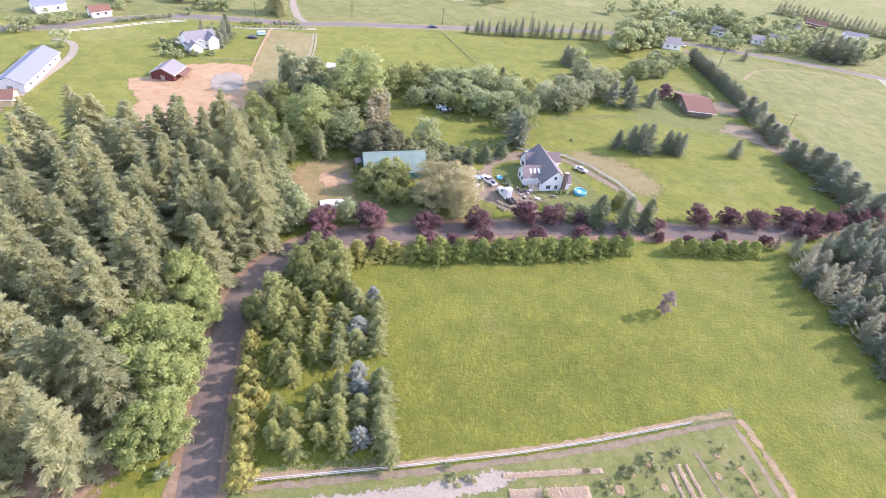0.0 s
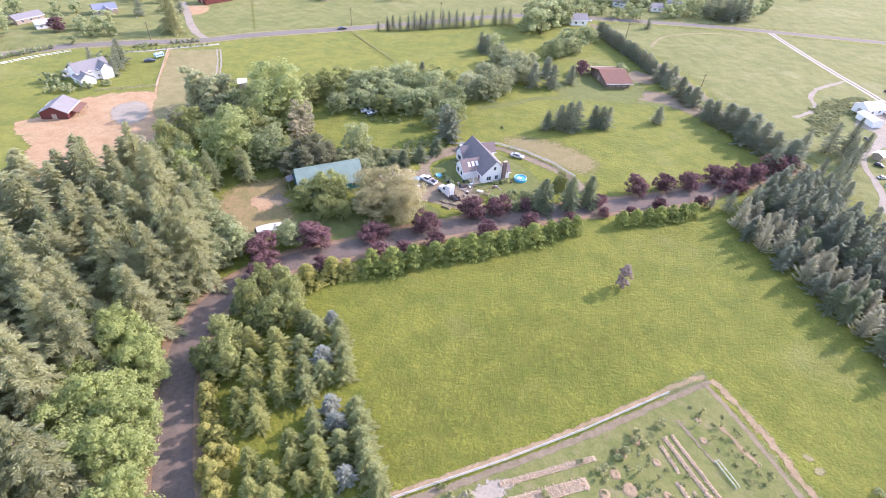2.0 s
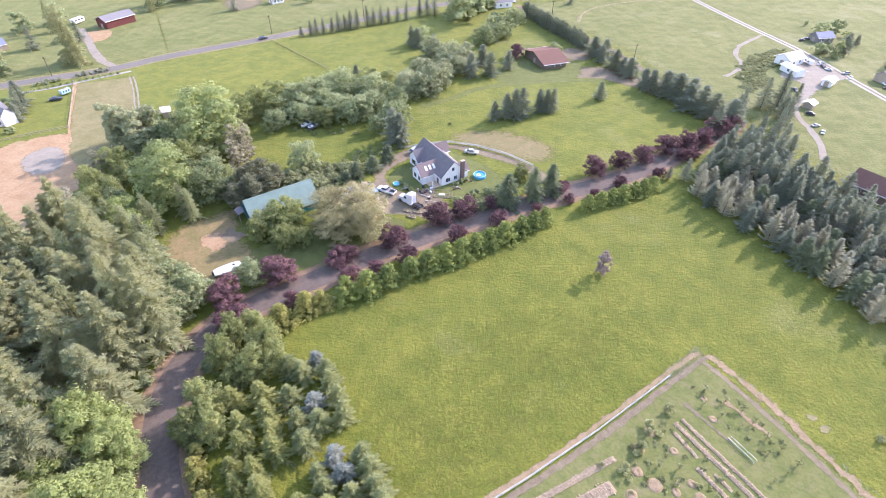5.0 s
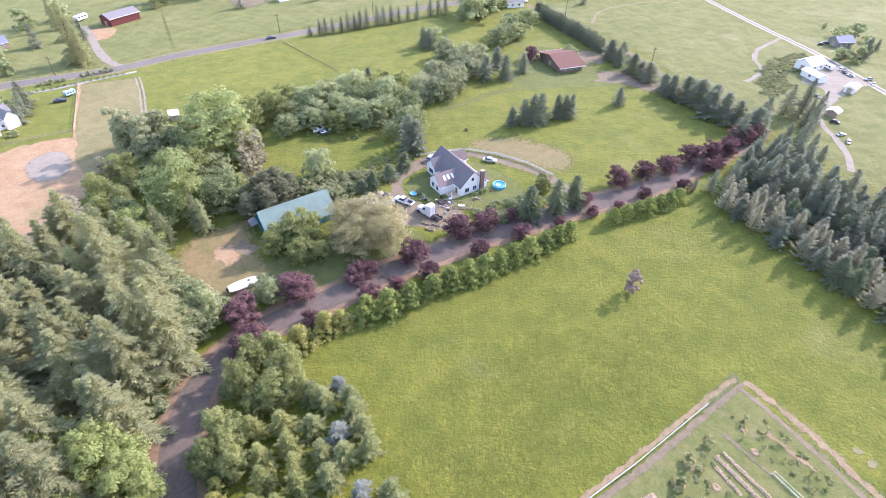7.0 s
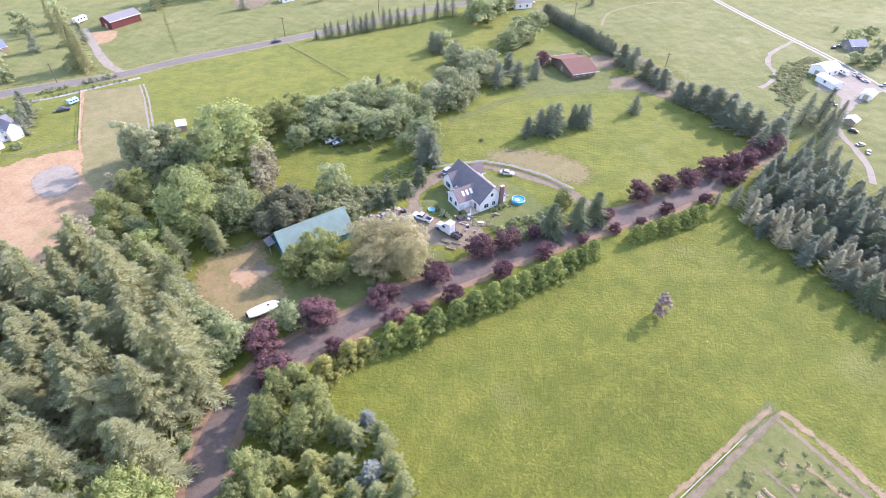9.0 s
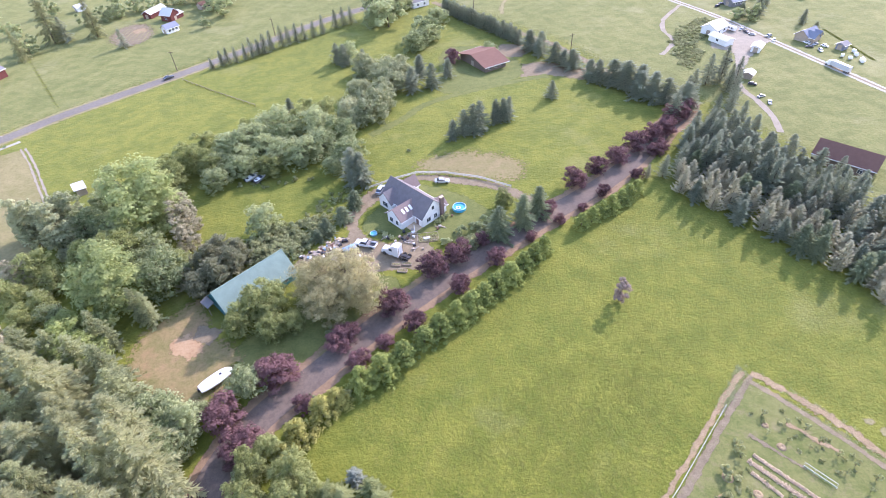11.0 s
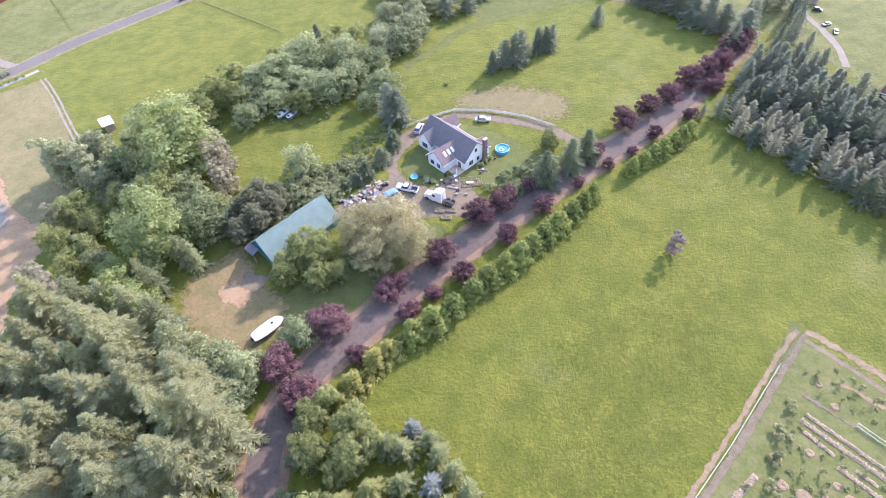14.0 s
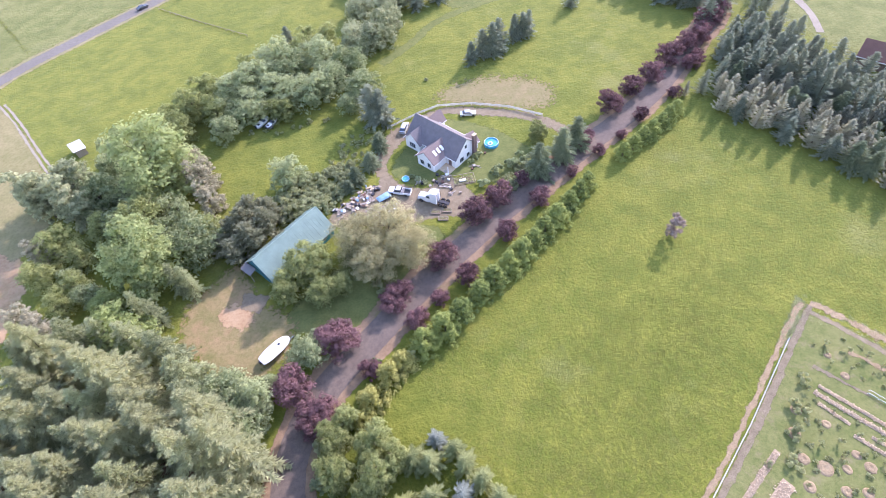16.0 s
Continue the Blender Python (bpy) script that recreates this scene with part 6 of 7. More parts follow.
def crate(x, y, sx, sy, sz, rot, mat, name, label):
    ob = thing(name, pose(x, y, 0.03, 0, 0, rot), label, name.replace("_", " "), "yard clutter")
    part("body", boxed(-sx / 2, -sy / 2, 0, sx / 2, sy / 2, sz, bevel=min(sx, sy, sz) * 0.12), mat, ob)
    part("lid", boxed(-sx / 2 - 0.03, -sy / 2 - 0.03, sz + 0.004, sx / 2 + 0.03, sy / 2 + 0.03, sz + 0.06), mat, ob)
    return ob


def plank_pile(x, y, rot, n, r):
    ob = thing("plank_pile", pose(x, y, 0.03, 0, 0, rot), "loose pile of weathered boards and offcuts", "wood pile", "yard clutter")
    for k in range(n):
        w, l = r.uniform(0.12, 0.3), r.uniform(1.2, 3.0)
        b = part("plank", boxed(-l / 2, -w / 2, 0, l / 2, w / 2, 0.06), MAT["wood"] if k % 3 else MAT["litterclutter"], ob)
        b.matrix_basis = pose(r.uniform(-0.5, 0.5), r.uniform(-0.6, 0.6), 0.07 * k, 0, 0, r.uniform(-40, 40))
    return ob


cr = random.Random(77)
MESS = [(-27.2, 121.4), (-25, 121.6), (-22.6, 122.8), (-20.5, 124.4), (-18.2, 126), (-17, 125), (-24, 120), (-26.5, 119), (-21, 121.5), (-19.5, 122.8), (-16, 117.8), (-15, 116.5), (-17.5, 116), (-13.5, 115.6), (-19, 117.5)]
for x, y in MESS:
    plank_pile(x + cr.uniform(-0.7, 0.7), y + cr.uniform(-0.7, 0.7), cr.uniform(0, 180), cr.randrange(5, 9), cr)
    for k in range(6):
        m, nm, lb = cr.choice(((MAT["white"], "storage_box", "white plastic storage box in the yard"), (MAT["litterclutter"], "wooden_crate", "faded wooden crate in the yard"), (MAT["tarp"], "blue_tub", "blue plastic tub in the yard"), (MAT["blackfoot"], "black_bin", "black plastic bin in the yard"), (MAT["stone"], "block_stack", "stack of pale concrete blocks"), (MAT["rust"], "rusty_drum", "rusty brown metal box in the yard"), (MAT["wood"], "wooden_pallet", "weathered wooden pallet stack in the yard"), (MAT["blackfoot"], "black_bin", "black plastic bin in the yard")))
        crate(x + cr.uniform(-1.6, 1.6), y + cr.uniform(-1.6, 1.6), cr.uniform(0.3, 0.95), cr.uniform(0.3, 0.7), cr.uniform(0.2, 0.7), cr.uniform(0, 180), m, nm, lb)
for k, (x, y) in enumerate(((-2.5, 123.2), (0.5, 122.6), (1.8, 121.6), (0.2, 120.4), (-5, 122.8), (-1.2, 124.2), (13.2, 128.3), (1.6, 123.8), (-0.5, 121.5), (1.4, 119.6), (-3.6, 121.6), (1, 117.2), (2.8, 116.8), (8.9, 123.6), (-2, 122.2), (9.6, 124.4), (0.8, 118.4), (2.2, 124.8), (-1.5, 120.6), (-6, 124))):
    if k % 4 == 3:
        plank_pile(x, y, cr.uniform(0, 180), 4, cr)
    m, nm, lb = cr.choice(((MAT["white"], "garden_chair", "white plastic seat by the porch"), (MAT["litterclutter"], "wooden_crate", "faded wooden crate in the yard"), (MAT["blackfoot"], "black_bin", "black plastic bin in the yard"), (MAT["greyroof"], "grill_cart", "grey metal cart by the porch"), (MAT["rust"], "fire_pit", "rusty metal fire pit by the porch"), (MAT["wood"], "garden_bench", "weathered wooden bench by the porch")))
    crate(x + cr.uniform(-0.5, 0.5), y + cr.uniform(-0.5, 0.5), cr.uniform(0.35, 1.0), cr.uniform(0.3, 0.7), cr.uniform(0.2, 0.6), cr.uniform(0, 180), m, nm, lb)


def fenced_bed():
    ob = thing("vegetable_bed", pose(5.2, 120.3, 0, 0, 0, -6), "fenced vegetable bed with a pale water trough", "garden bed")
    for x in (-2.8, 0, 2.8):
        for y in (-1.6, 1.6):
            part("post", boxed(x - 0.05, y - 0.05, 0, x + 0.05, y + 0.05, 1.0), MAT["wood"], ob)
    for y in (-1.6, 1.6):
        part("rail", boxed(-2.74, y - 0.03, 0.85, 2.74, y + 0.03, 0.95), MAT["wood"], ob)
    for x in (-2.8, 2.8):
        part("rail", boxed(x - 0.03, -1.54, 0.85, x + 0.03, 1.54, 0.95), MAT["wood"], ob)
    part("soil", boxed(-2.6, -1.4, 0, 2.6, 1.4, 0.12, bevel=0.04), MAT["soil"], ob)
    part("trough", boxed(-1.2, -0.4, 0.124, 0.6, 0.4, 0.55, bevel=0.12), MAT["white"], ob, "pale plastic trough")
    s = Soup()
    r = random.Random(4)
    for k in range(260):
        c = Vector((r.uniform(-2.5, 2.5), r.uniform(-1.3, 1.3), 0.1))
        d = rand_dir(r)
        s.kite(c, c + Vector((d.x * 0.3, d.y * 0.3, 0.25 + 0.25 * r.random())), 0.12, Vector((0, 0, 1)))
    part_mesh("leafy_crop", mesh_of("leafy_crop", s.v, s.f, MAT["weed"]), ob)


fenced_bed()


def tarp_trailer(x, y, rot):
    ob = thing("utility_trailer", pose(x, y, 0, 0, 0, rot), "utility trailer covered with a bright blue tarpaulin", "trailer")
    part("trailer_bed", boxed(-1.7, -0.9, 0.5, 1.7, 0.9, 0.65), MAT["blackfoot"], ob)
    verts, faces = [], []
    n, m = 12, 8
    for i in range(n + 1):
        for j in range(m + 1):
            u, v = i / n * 2 - 1, j / m * 2 - 1
            z = 0.75 + 0.35 * (1 - u ** 4) * (1 - v ** 4) + 0.12 * noise.noise(Vector((u * 2.5, v * 2.5, 3)))
            verts.append((u * 1.8, v * 1.0, z))
    for i in range(n):
        for j in range(m):
            k = i * (m + 1) + j
            faces.append((k, k + m + 1, k + m + 2, k + 1))
    part_mesh("tarpaulin", mesh_of("tarpaulin", verts, faces, MAT["tarp"], True), ob, None, "creased bright blue tarpaulin")
    for s in (-1, 1):
        wheel(ob, 0, s * 1.08, 0.33, 0.2)
    bm = bmesh.new()
    tube(bm, (1.7, 0, 0.55), (2.9, 0, 0.45), 0.06, 0.06, 6)
    tube(bm, (2.8, 0, 0.0), (2.8, 0, 0.5), 0.04, 0.04, 6)
    part("drawbar", bm, MAT["chrome"], ob)


tarp_trailer(-15.7, 121.3, 20)


def planter(x, y, rot, ln=2.4, wd=1.1):
    ob = thing("raised_planter", pose(x, y, 0, 0, 0, rot), "weathered wooden raised planter with soil", "planter", "raised planters")
    for s in (-1, 1):
        part("side_board", boxed(-ln / 2, s * wd / 2 - 0.04, 0, ln / 2, s * wd / 2 + 0.04, 0.4), MAT["wood"], ob)
        part("end_board", boxed(s * ln / 2 - 0.04, -wd / 2 + 0.045, 0, s * ln / 2 + 0.04, wd / 2 - 0.045, 0.4), MAT["wood"], ob)
    part("soil", boxed(-ln / 2 + 0.045, -wd / 2 + 0.045, 0, ln / 2 - 0.045, wd / 2 - 0.045, 0.33), MAT["soil"], ob)
    s = Soup()
    r = random.Random(int(x * 10))
    for k in range(50):
        c = Vector((r.uniform(-ln / 2.3, ln / 2.3), r.uniform(-wd / 2.6, wd / 2.6), 0.3))
        d = rand_dir(r)
        s.kite(c, c + Vector((d.x * 0.2, d.y * 0.2, 0.15 + 0.15 * r.random())), 0.08, Vector((0, 0, 1)))
    part_mesh("seedlings", mesh_of("seedlings", s.v, s.f, MAT["weed"]), ob)


for x, y, rot in ((-3.4, 109.7, -20), (-4.6, 112.3, -20), (-1.8, 111.9, -20)):
    planter(x, y, rot)


def fence(name, pts, spacing, h, rails, mat, label, thick=0.1):
    """Posts and rails along a line."""
    line = [Vector((x, y, 0)) for x, y in pts]
    ob = thing(name, pose(line[0].x, line[0].y, 0), label, "fence")
    spots = []
    for a, b in zip(line, line[1:]):
        n = max(1, round((b - a).length / spacing))
        spots += [a.lerp(b, k / n) for k in range(n)]
    spots.append(line[-1])
    post = mesh_of("post", *box_lists(-thick / 2, -thick / 2, -0.1, thick / 2, thick / 2, h), mat)
    o = line[0]
    for k, p in enumerate(spots):
        part_mesh("post", post, ob, Matrix.Translation(p - o))
        if k:
            d = p - spots[k - 1]
            m = Matrix.LocRotScale(spots[k - 1] - o, Euler((0, 0, math.atan2(d.y, d.x))), (d.length, 1, 1))
            for z in rails:
                part_mesh("rail", RAILS[(mat.name, thick)], ob, Matrix.Translation((0, 0, z)) @ m)
    return ob


def box_lists(x0, y0, z0, x1, y1, z1):
    v = [(x, y, z) for x in (x0, x1) for y in (y0, y1) for z in (z0, z1)]
    return v, [(0, 1, 3, 2), (4, 6, 7, 5), (0, 4, 5, 1), (2, 3, 7, 6), (0, 2, 6, 4), (1, 5, 7, 3)]


RAILS = {(MAT[k].name, t): mesh_of("rail", *box_lists(0.02, -t * 0.3, -0.07, 0.98, t * 0.3, 0.07), MAT[k]) for k, t in (("fencewhite", 0.12), ("fencewhite", 0.1), ("white", 0.1), ("wood", 0.1))}
fence("garden_fence", [(-20, 12.2), (2.5, 25.2), (20, 35.8), (34, 45), (50.8, 57)], 2.6, 1.1, (0.5, 1.0), MAT["fencewhite"], "white rail fence along the kitchen garden", 0.12)
fence("yard_fence", [(-9, 147.4), (0.8, 150.6), (7.3, 151.9), (16.8, 149.2), (26.2, 143.9), (33.7, 136.9)], 2.4, 1.0, (0.4, 0.65, 0.9), MAT["fencewhite"], "weathered white three-rail fence behind the farmhouse", 0.1)
fence("road_fence", [(-208, 136), (-196, 155), (-189.7, 168), (-179.7, 181.7)], 2.4, 1.1, (0.5, 1.0), MAT["white"], "white rail fence along the country road", 0.1)
fence("paddock_fence", [(-146, 199.5), (-126.2, 160), (-136, 154.2), (-143.5, 149.2)], 3.0, 1.2, (0.5, 1.05), MAT["wood"], "brown wooden paddock fence with two rails", 0.1)
fence("pasture_fence", [(-77.5, 250.3), (-62, 233), (-45.2, 215.6)], 3.5, 1.1, (0.9,), MAT["wood"], "old wooden pasture fence", 0.1)


strip("pavement", [(-161, 189.1), (-152.5, 193.7), (-143.4, 201.1), (-132.7, 209.4), (-129, 212.4)], 2.0, 0.05, MAT["palebed"], "pale gravel bed along the country road", 0.1, 2, 0.2)
rows("greenshrub", "wall_shrub", [(-160 + 1.75 * k, 195.6 + 1.42 * k, 1.3 + 0.3 * (k % 3)) for k in range(13) if k not in (5, 6)], 3, "dark round shrub along the country road", "bush", "wall shrubs", 1.0)
rows("greenshrub", "wall_shrub", [(-159.6 + 1.9 * k, 189.6 + 1.42 * k, 1.0 + 0.2 * (k % 2)) for k in range(15)], 3, "dark round shrub in a pale gravel bed", "bush", "wall shrubs", 1.0)


def utility_pole(x, y, h):
    ob = thing("utility_pole", pose(x, y, 0), "weathered wooden utility pole with a crossarm", "pole", "utility poles")
    bm = bmesh.new()
    tube(bm, (0, 0, -0.2), (0, 0, h), 0.17, 0.11, 8)
    part("pole", bm, MAT["bark"], ob)
    part("crossarm", boxed(-1.1, -0.06, h - 0.9, 1.1, 0.06, h - 0.75), MAT["bark"], ob)
    for s in (-0.95, 0.95):
        part("insulator", boxed(s - 0.05, -0.05, h - 0.75, s + 0.05, 0.05, h - 0.6), MAT["stone"], ob)


for x, y, h in ((-39.5, 293, 9), (63.2, 294.7, 9), (-81.8, 262.8, 9), (88.8, 225.5, 9.2), (-159.4, 206.5, 8), (121, 478, 10)):
    utility_pole(x, y, h)

# ---------------------------------------------------------------- the kitchen garden


def stone_bed(name, a, b, width, label, seed, density=26, mat="stone"):
    """A raised bed with pale stones heaped along it."""
    r = random.Random(seed)
    d = Vector((b[0] - a[0], b[1] - a[1], 0))
    ob = thing(name, pose(a[0], a[1], 0, 0, 0, math.degrees(math.atan2(d.y, d.x))), label, "garden bed", "garden beds")
    ln = d.length
    part("soil", boxed(0, -0.4 * width, 0, ln, 0.4 * width, 0.1, bevel=0.03), MAT["rubble"], ob)
    verts, faces = [], []
    heaps = [(0.25 + 0.5 * k + r.uniform(-0.08, 0.08), r.uniform(-0.12, 0.12) * width) for k in range(int(ln / 0.5))]
    for k in range(int(ln * width * density)):
        hx, hy = heaps[k % len(heaps)]
        q = r.random() ** 0.7
        a = r.uniform(0, math.tau)
        c = Vector((hx + 0.27 * q * math.cos(a), hy + 0.5 * width * q * math.sin(a), 0.12 + 0.22 * (1 - q)))
        s = r.uniform(0.06, 0.15)
        i = len(verts)
        rot = Matrix.Rotation(r.uniform(0, 6), 3, rand_dir(r))
        for v in ((1.3, 0, 0), (-1.2, 0, 0), (0, 1, 0), (0, -0.9, 0), (0, 0, 0.8), (0, 0, -0.7)):
            verts.append(tuple(c + rot @ Vector(v) * s))
        for f in ((0, 2, 4), (2, 1, 4), (1, 3, 4), (3, 0, 4), (2, 0, 5), (1, 2, 5), (3, 1, 5), (0, 3, 5)):
            faces.append(tuple(i + q for q in f))
    tagged(part_mesh("rubble_fill", mesh_of("rubble_fill", verts, faces, MAT[mat]), ob), kind="stuff")
    return ob


stone_bed("stone_bed", (19.5, 31.4), (35.8, 39.9), 1.3, "long bed heaped with pale stones", 1)
stone_bed("stone_bed", (48.5, 46.9), (58.6, 30.2), 1.1, "long bed heaped with pale stones", 2)
stone_bed("stone_bed", (50.0, 47.6), (60.0, 31.0), 0.9, "long bed heaped with pale stones", 3)
stone_bed("stone_bed", (47.8, 44.9), (50.2, 40.0), 0.8, "short bed heaped with pale stones", 4)
stone_bed("stone_bed", (49.4, 38.3), (54.4, 30.2), 0.9, "bed heaped with pale stones", 5)
stone_bed("stone_bed", (52.0, 37.2), (53.8, 34.2), 0.7, "short bed heaped with pale stones", 6)
stone_bed("stone_bed", (55.6, 32.2), (57.2, 29.4), 0.7, "short bed heaped with pale stones", 7)
stone_bed("rubble_bed", (21.5, 28.6), (34.3, 35.0), 2.6, "broad heap of pale rubble and straw", 8, 17)
strip("pavement", [(51.8, 51.2), (54.4, 47.2), (57.2, 43.2)], 1.1, 0.05, MAT["soil"], "narrow band of bare tilled soil in the garden", 0.3, 0.8, 0.8)
strip("pavement", [(59.8, 51.6), (62, 48.4), (65, 44.4)], 1.3, 0.05, MAT["mulch"], "band of orange-brown mulch under saplings", 0.35, 0.8, 0.8)


def mulch_ring(x, y, r):
    ob = thing("mulch_ring", pose(x, y, 0), "low round mound of brown bark mulch", "mulch", "mulch rings")
    verts, faces = [(0, 0, 0.1)], []
    n = 14
    for q, z in ((0.45, 0.2), (0.8, 0.16), (1.05, 0.0)):
        for k in range(n):
            a = k * math.tau / n
            rr = r * q * (1 + 0.12 * noise.noise(Vector((x + math.cos(a) * 2, y + math.sin(a) * 2, q))))
            verts.append((math.cos(a) * rr, math.sin(a) * rr, z))
    for k in range(n):
        j = (k + 1) % n
        faces.append((0, 1 + k, 1 + j))
        for q in range(2):
            faces.append((1 + q * n + k, 1 + (q + 1) * n + k, 1 + (q + 1) * n + j, 1 + q * n + j))
    part_mesh("mound", mesh_of("mound", verts, faces, MAT["mulch"]), ob)


for x, y, r in ((39, 37.5, 1.0), (41.3, 35.2, 1.3), (37, 33.5, 1.0), (42, 31.2, 0.9), (47.6, 35.5, 0.8), (48.2, 33.1, 1.0), (46.5, 41.3, 0.8), (55.7, 52.1, 0.7), (55.8, 47.7, 0.8), (43.4, 45, 1.0), (40.3, 41.6, 1.1), (45, 30, 0.9), (50, 28, 1.0), (44.5, 34, 0.8)):
    mulch_ring(x, y, r)
rows("sapling", "fruit_sapling", [(56.7, 54.1, 1.8), (59.6, 51.5, 1.8), (62.1, 49.6, 1.8), (62.8, 46.9, 1.8), (64, 44, 1.8), (65.6, 41.9, 1.8), (67, 39, 1.7), (55, 50.6, 1.3), (57.6, 48.4, 1.4), (60.4, 46.4, 1.2), (63, 41, 1.5), (64.5, 37.5, 1.6), (61.5, 36, 1.4), (47.6, 47.7, 1.7), (46.3, 38.1, 1.7), (43, 38.6, 1.8), (45, 36, 1.4), (50.6, 33, 1.3)], 1.8, "young fruit sapling in the kitchen garden", "tree", "fruit saplings", 1.0)
rows("weedbush", "garden_shrub", [(43.7, 45, 2.2), (40.3, 41.8, 2.0), (36.8, 37.2, 1.6), (48.2, 49.5, 1.6), (33, 38.6, 1.0), (12, 27, 1.4), (14.5, 28.4, 1.2), (10, 29, 1.1), (27, 31, 1.5), (31, 29, 1.4), (22, 25.5, 1.4)], 1.2, "leafy garden shrub beside the beds", "bush", "garden shrubs", 0.9)


for x, y in scatter([(36, 40), (47, 48), (58, 30), (46, 24), (36, 31)], 3.0, 61):
    plant("weedbush", "vegetable_plant", x, y, rng.uniform(0.3, 0.65), "small leafy vegetable plant in the kitchen garden", "plant", "vegetable plants", wide=rng.uniform(0.35, 0.7), rng=rng)
for x, y in scatter([(54, 55), (60, 57.5), (68, 42), (62, 38), (57, 47)], 3.2, 62):
    plant("weedbush", "vegetable_plant", x, y, rng.uniform(0.3, 0.55), "small leafy vegetable plant in the kitchen garden", "plant", "vegetable plants", wide=rng.uniform(0.3, 0.55), rng=rng)


def trellis(x, y, rot, ln):
    ob = thing("trellis", pose(x, y, 0, 0, 0, rot), "white garden trellis with green netting", "trellis")
    for s in (-0.35, 0.35):
        bm = bmesh.new()
        tube(bm, (0, s, 0.55), (ln, s, 0.55), 0.03, 0.03, 6)
        part("top_rail", bm, MAT["white"], ob)
        for k in range(4):
            bm = bmesh.new()
            tube(bm, (ln * k / 3, s, 0), (ln * k / 3, s, 0.55), 0.03, 0.03, 6)
            part("post", bm, MAT["white"], ob)
    for k in range(7):
        z = 0.08 + 0.06 * k
        part("net_cord", boxed(0.05, -0.3, z, ln - 0.05, -0.28, z + 0.02), MAT["netting"], ob)


trellis(57.2, 43.9, -60, 5.2)


patch("pavement", [(73.6, 49), (75, 48.9), (75.2, 48), (73.8, 47.8)], 0.03, MAT["tan"], "pale patch of flattened straw in the pasture", 0.3, 0.6, False, 0.8)
patch("pavement", [(74.8, 46.6), (76.2, 46.6), (76.4, 45.6), (75, 45.4)], 0.03, MAT["tan"], "pale patch of flattened straw in the pasture", 0.3, 0.6, False, 0.8)

# ---------------------------------------------------------------- the far farms


def box_trailer(name, x, y, rot, ln, wd, h, mat, label):
    ob = thing(name, pose(x, y, 0, 0, 0, rot), label, "trailer")
    part("body", boxed(-ln / 2, -wd / 2, 0.55, ln / 2, wd / 2, 0.55 + h, bevel=0.15), mat, ob)
    part("roof_vent", boxed(-0.4, -0.35, 0.552 + h, 0.4, 0.35, 0.7 + h, bevel=0.04), MAT["greyroof"], ob)
    for k in range(3):
        for s in (-1, 1):
            part("window", boxed(-ln * 0.36 + k * ln * 0.28, s * wd / 2 - 0.03, 0.55 + h * 0.45, -ln * 0.2 + k * ln * 0.28, s * wd / 2 + 0.03, 0.55 + h * 0.78), MAT["glass"], ob)
    for wx in (-ln * 0.22, -ln * 0.05):
        for s in (-1, 1):
            wheel(ob, wx, s * (wd / 2 - 0.2), 0.36, 0.24)
    bm = bmesh.new()
    tube(bm, (ln / 2, 0, 0.5), (ln / 2 + 1.1, 0, 0.45), 0.06, 0.06, 6)
    tube(bm, (ln / 2 + 1.0, 0, 0), (ln / 2 + 1.0, 0, 0.5), 0.04, 0.04, 6)
    part("drawbar", bm, MAT["chrome"], ob)
    return ob


shrink(box_trailer("bus", 226.6, 258, -86, 10, 2.5, 2.4, MAT["poolrim"], "pale blue coach parked in a far field"), 0.72)
box_trailer("camper_trailer", -186.7, 277, 75, 7, 2.4, 2.2, MAT["white"], "white camper trailer by the farm track")
box_trailer("camper_trailer", -143.2, 188.4, 62, 3.8, 1.8, 1.5, MAT["poolrim"], "small pale blue camper trailer in a yard")
shrink(box_trailer("camper_trailer", 168.2, 229.5, -80, 8, 2.4, 2.2, MAT["white"], "white camper trailer in the farmyard"), 0.75)
PAINTS = ((MAT["carpaint"], "white"), (MAT["silver"], "silver"), (MAT["darkpaint"], "dark"))
for k, (x, y) in enumerate(((173.3, 228.1), (173, 224.5), (173.5, 221), (178.6, 216.8), (177.9, 212.1), (147.4, 198.8), (142, 176.6), (138.8, 167), (138.6, 162), (188.4, 205), (186.4, 201), (190.5, 202.5), (187.7, 196.2), (192.8, 199.8), (185.6, 262), (181.6, 259.6))):
    p, c = PAINTS[(k * 2 + k // 3) % 3]
    shrink(car("car" if k % 3 else "suv", x, y, 40 + 47 * k, p, c + " car parked in a neighbouring farmyard", k % 3 == 0), 0.7)
car("car", -143.8, 182.6, 30, MAT["darkpaint"], "dark car parked in a neighbouring yard")


def round_bale(x, y, r):
    ob = thing("round_bale", pose(x, y, 0, 0, 0, x * 20), "pale round bale wrapped in plastic", "bale", "round bales")
    bm = bmesh.new()
    tube(bm, (0, -0.6, r), (0, 0.6, r), r, r, 14)
    part("wrap", bm, MAT["white"], ob)


for x, y in ((191.2, 188.4), (192.2, 185.4), (197.1, 187.7), (194.5, 181.4), (195.4, 183), (199, 191)):
    round_bale(x, y, 0.75)
house("garden_shed", 197.3, 195.7, 20, 4, 3, 2.1, 2.9, MAT["bluepaint"], MAT["greyroof"], "small grey garden shed beside the farmhouse", "shed", 0)
for x, y, rot, ln, wd in house_spots:
    house("far_house", x, y, rot, ln, wd, 2.8, 4.6, MAT["white"], MAT["greyroof"], "pale house among trees beyond the country road", "house", 2)
shrink(house("white_shed", -213, 206, 52, 9, 7, 3.0, 4.6, MAT["white"], MAT["whiteroof"], "white outbuilding across the country road", "shed", 2), 0.75)
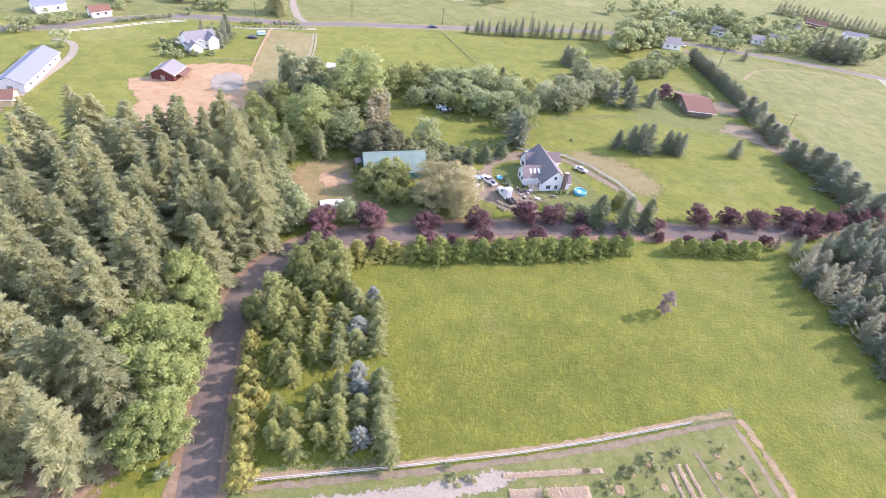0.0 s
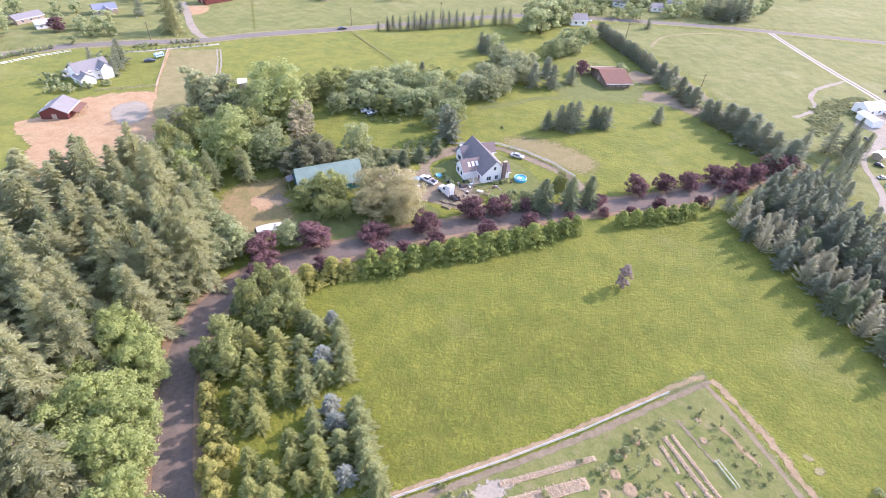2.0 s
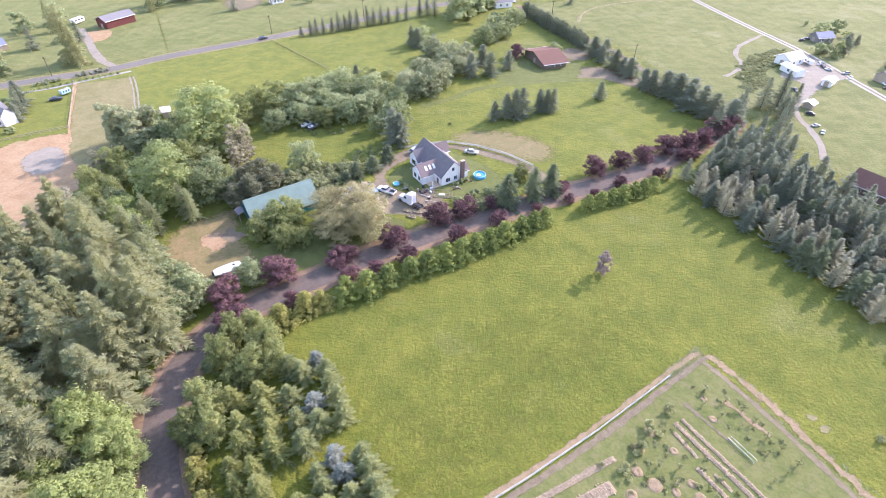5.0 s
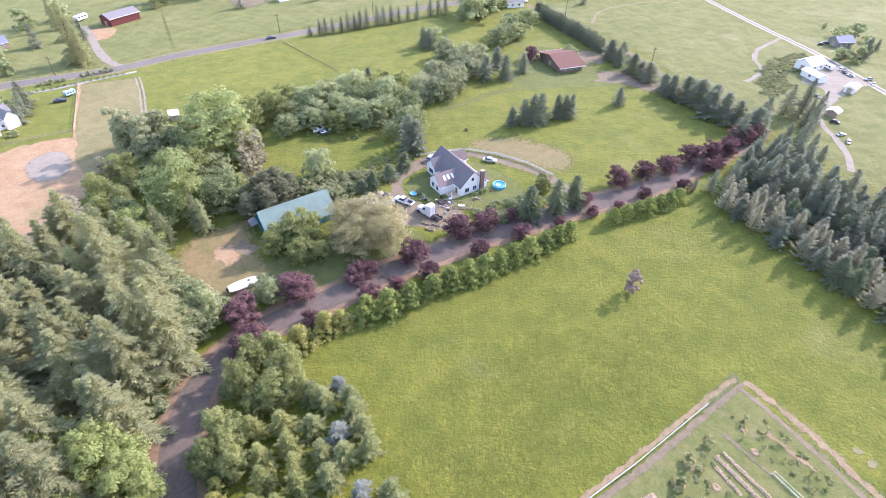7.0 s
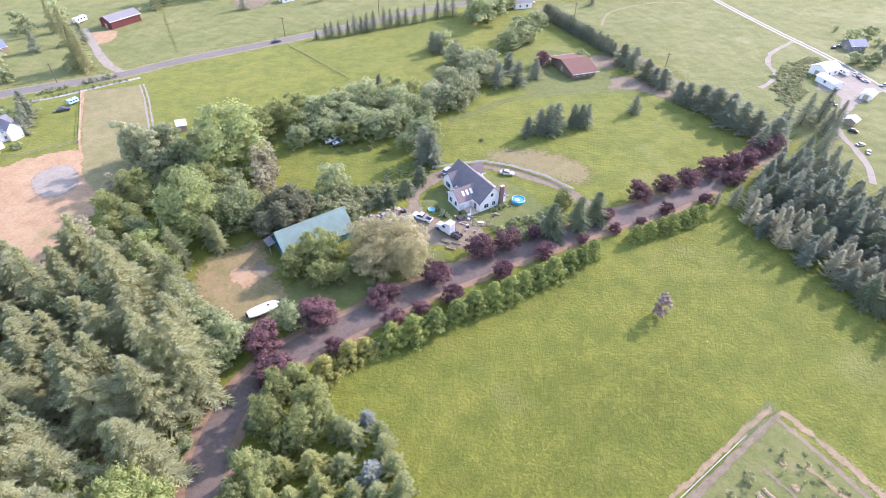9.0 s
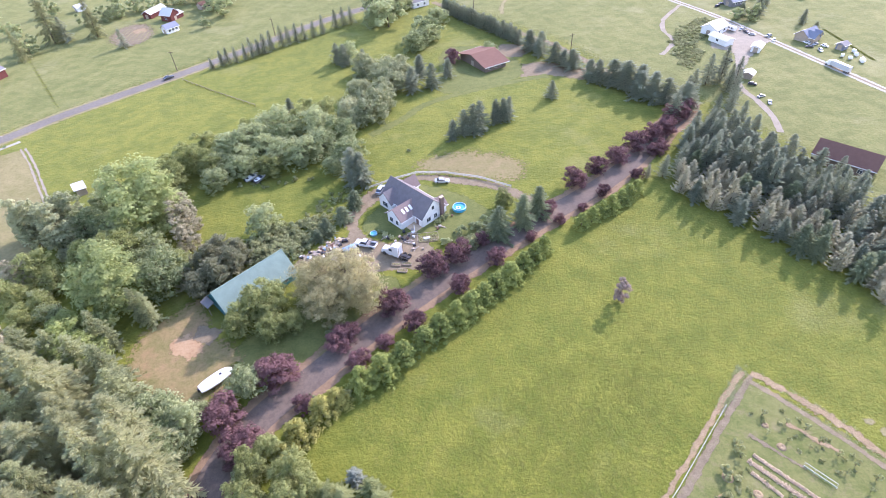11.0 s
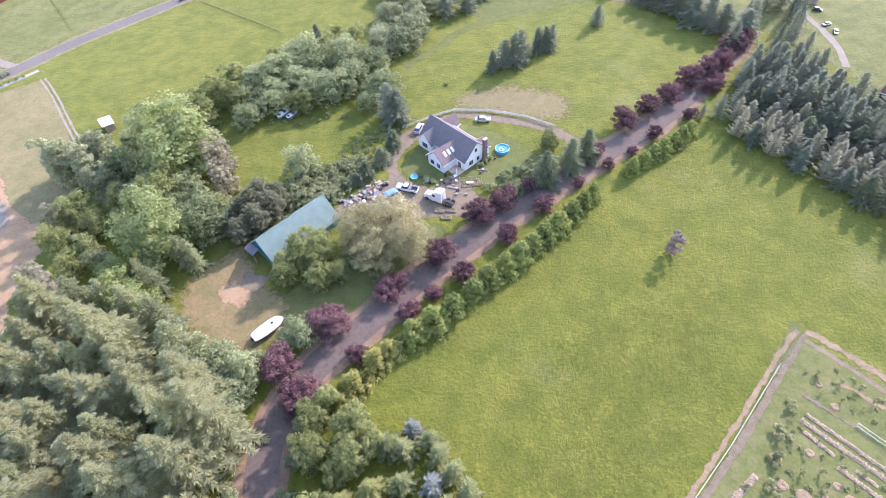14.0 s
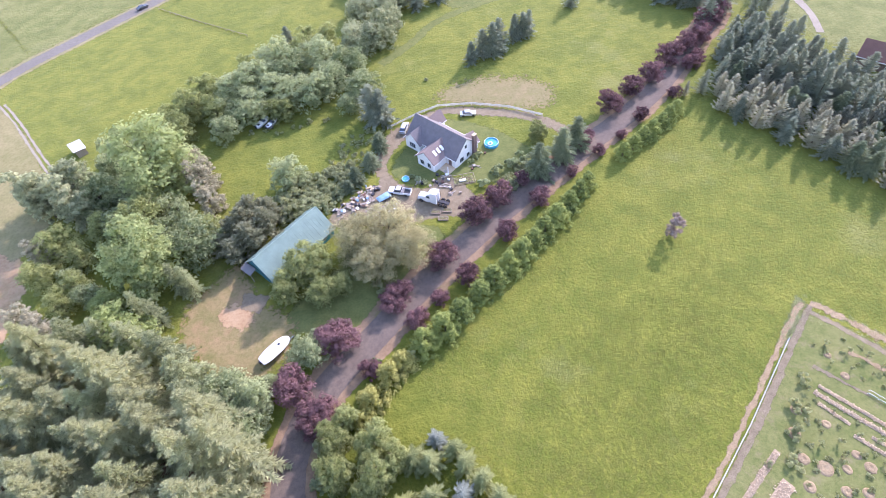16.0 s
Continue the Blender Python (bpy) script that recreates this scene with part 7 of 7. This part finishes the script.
shrink(house("ranch_house", -226.4, 211, 72, 15, 8, 2.6, 4.4, MAT["wood"], MAT["greyroof"], "low ranch house with a brown-grey roof across the road", "house", 3), 0.85)
plant("plum", "plum_tree", -203, 203, 1.15, "large purple-leaved plum across the country road", "tree", rng=rng)
rows("fargreen", "far_tree", [(-179, 206, 8), (-186.4, 202, 7), (-196.4, 209, 6), (-187.5, 213, 9), (-220, 187, 8), (-228.3, 199, 8), (-224.1, 184, 7), (-239.2, 219, 8), (-185.8, 190.5, 4), (-215.3, 230, 6), (-223.4, 226, 6), (-214.2, 177, 6), (-212, 214, 5), (-233, 192, 8), (-240, 205, 8), (-200, 214, 5), (-194, 226, 5)], 12, "broadleaf tree by houses across the road", "tree", "far trees", 1.15)
rows("greenshrub", "garden_bush", [(-161, 150, 3), (-157.5, 144, 2.6), (-152, 146.5, 3), (-148.5, 151.5, 2.6), (-155, 148.5, 2.4), (-163.5, 156, 2.4), (-144, 156, 2)], 3, "leafy bush round the white house", "bush", "house bushes", 1.3)
rows("greenshrub", "clipped_hedge", [(-200.4 + 0.95 * k, 163 + 1.8 * k, 1.9) for k in range(12)], 3, "dark clipped hedge along the country road", "hedge", "roadside hedge", 1.0)
patch("pavement", [(-162, 158), (-158.5, 170), (-164, 180), (-170, 172), (-168, 162)], 0.03, MAT["palebed"], "pale gravel yard of the white house", 0.5)
house("far_shed", -153.8, 376, 40, 5.5, 4, 2.4, 3.6, MAT["white"], MAT["whiteroof"], "white shed in a far field", "shed", 1)
house("dark_cottage", -80.8, 354, 45, 6.5, 4.5, 2.4, 3.8, MAT["wood"], MAT["brownshingle"], "brown cottage beyond the red barns", "house", 2)
rows("bushyspruce", "farm_conifer", [(202.7, 225.8, 6.5), (201, 215.5, 4.5), (183.7, 243.8, 6.5), (190.5, 241.4, 8.5), (204.8, 254, 5), (198, 250, 7)], 10, "dark conifer beside a farmhouse", "tree", "farmhouse conifers", 1.2)
rows("fargreen", "far_tree", [(202.4, 269.2, 8.5), (195.7, 271.6, 6), (201.4, 275.1, 4.5), (179.3, 241, 6), (183.8, 237, 8), (196.5, 284.7, 3), (198.6, 249.8, 3.5), (206.2, 264.8, 4.5)], 12, "dark broadleaf tree round a blue-roofed house", "tree", "trees round the blue-roofed house", 1.1)
rows("fargreen", "far_tree", [(-128, 356, 9), (-120, 362, 9), (-104, 368, 9), (-96, 367, 8), (-88, 370, 12), (-134, 350, 8), (-82, 366, 12), (-70, 352, 13), (-74, 346, 11), (-176, 340, 9), (-190, 352, 9), (-168, 372, 10)], 12, "far broadleaf tree behind the red barns", "tree", "far trees", 1.2)
for x, y in scatter([(24, 357), (100, 356), (150, 356), (168, 400), (120, 424), (40, 410)], 13, 91):
    plant("fargreen", "far_tree", x, y, rng.uniform(0.5, 0.9), "far broadleaf tree among village houses", "tree", "village trees", wide=rng.uniform(0.7, 1.0), rng=rng)
FARM_THICKET = [(146.2, 237.3), (164.8, 247), (170, 241), (156, 233), (147, 218), (139.2, 205.1), (124, 195), (130, 212.6), (137.3, 227)]
for x, y in scatter(FARM_THICKET, 3.4, 51):
    plant("weedbush", "thicket_bush", x, y, rng.uniform(0.5, 0.95), "pale grey-green scrub bush in a dense thicket", "bush", "farm thicket", wide=rng.uniform(1.6, 2.3), rng=rng)
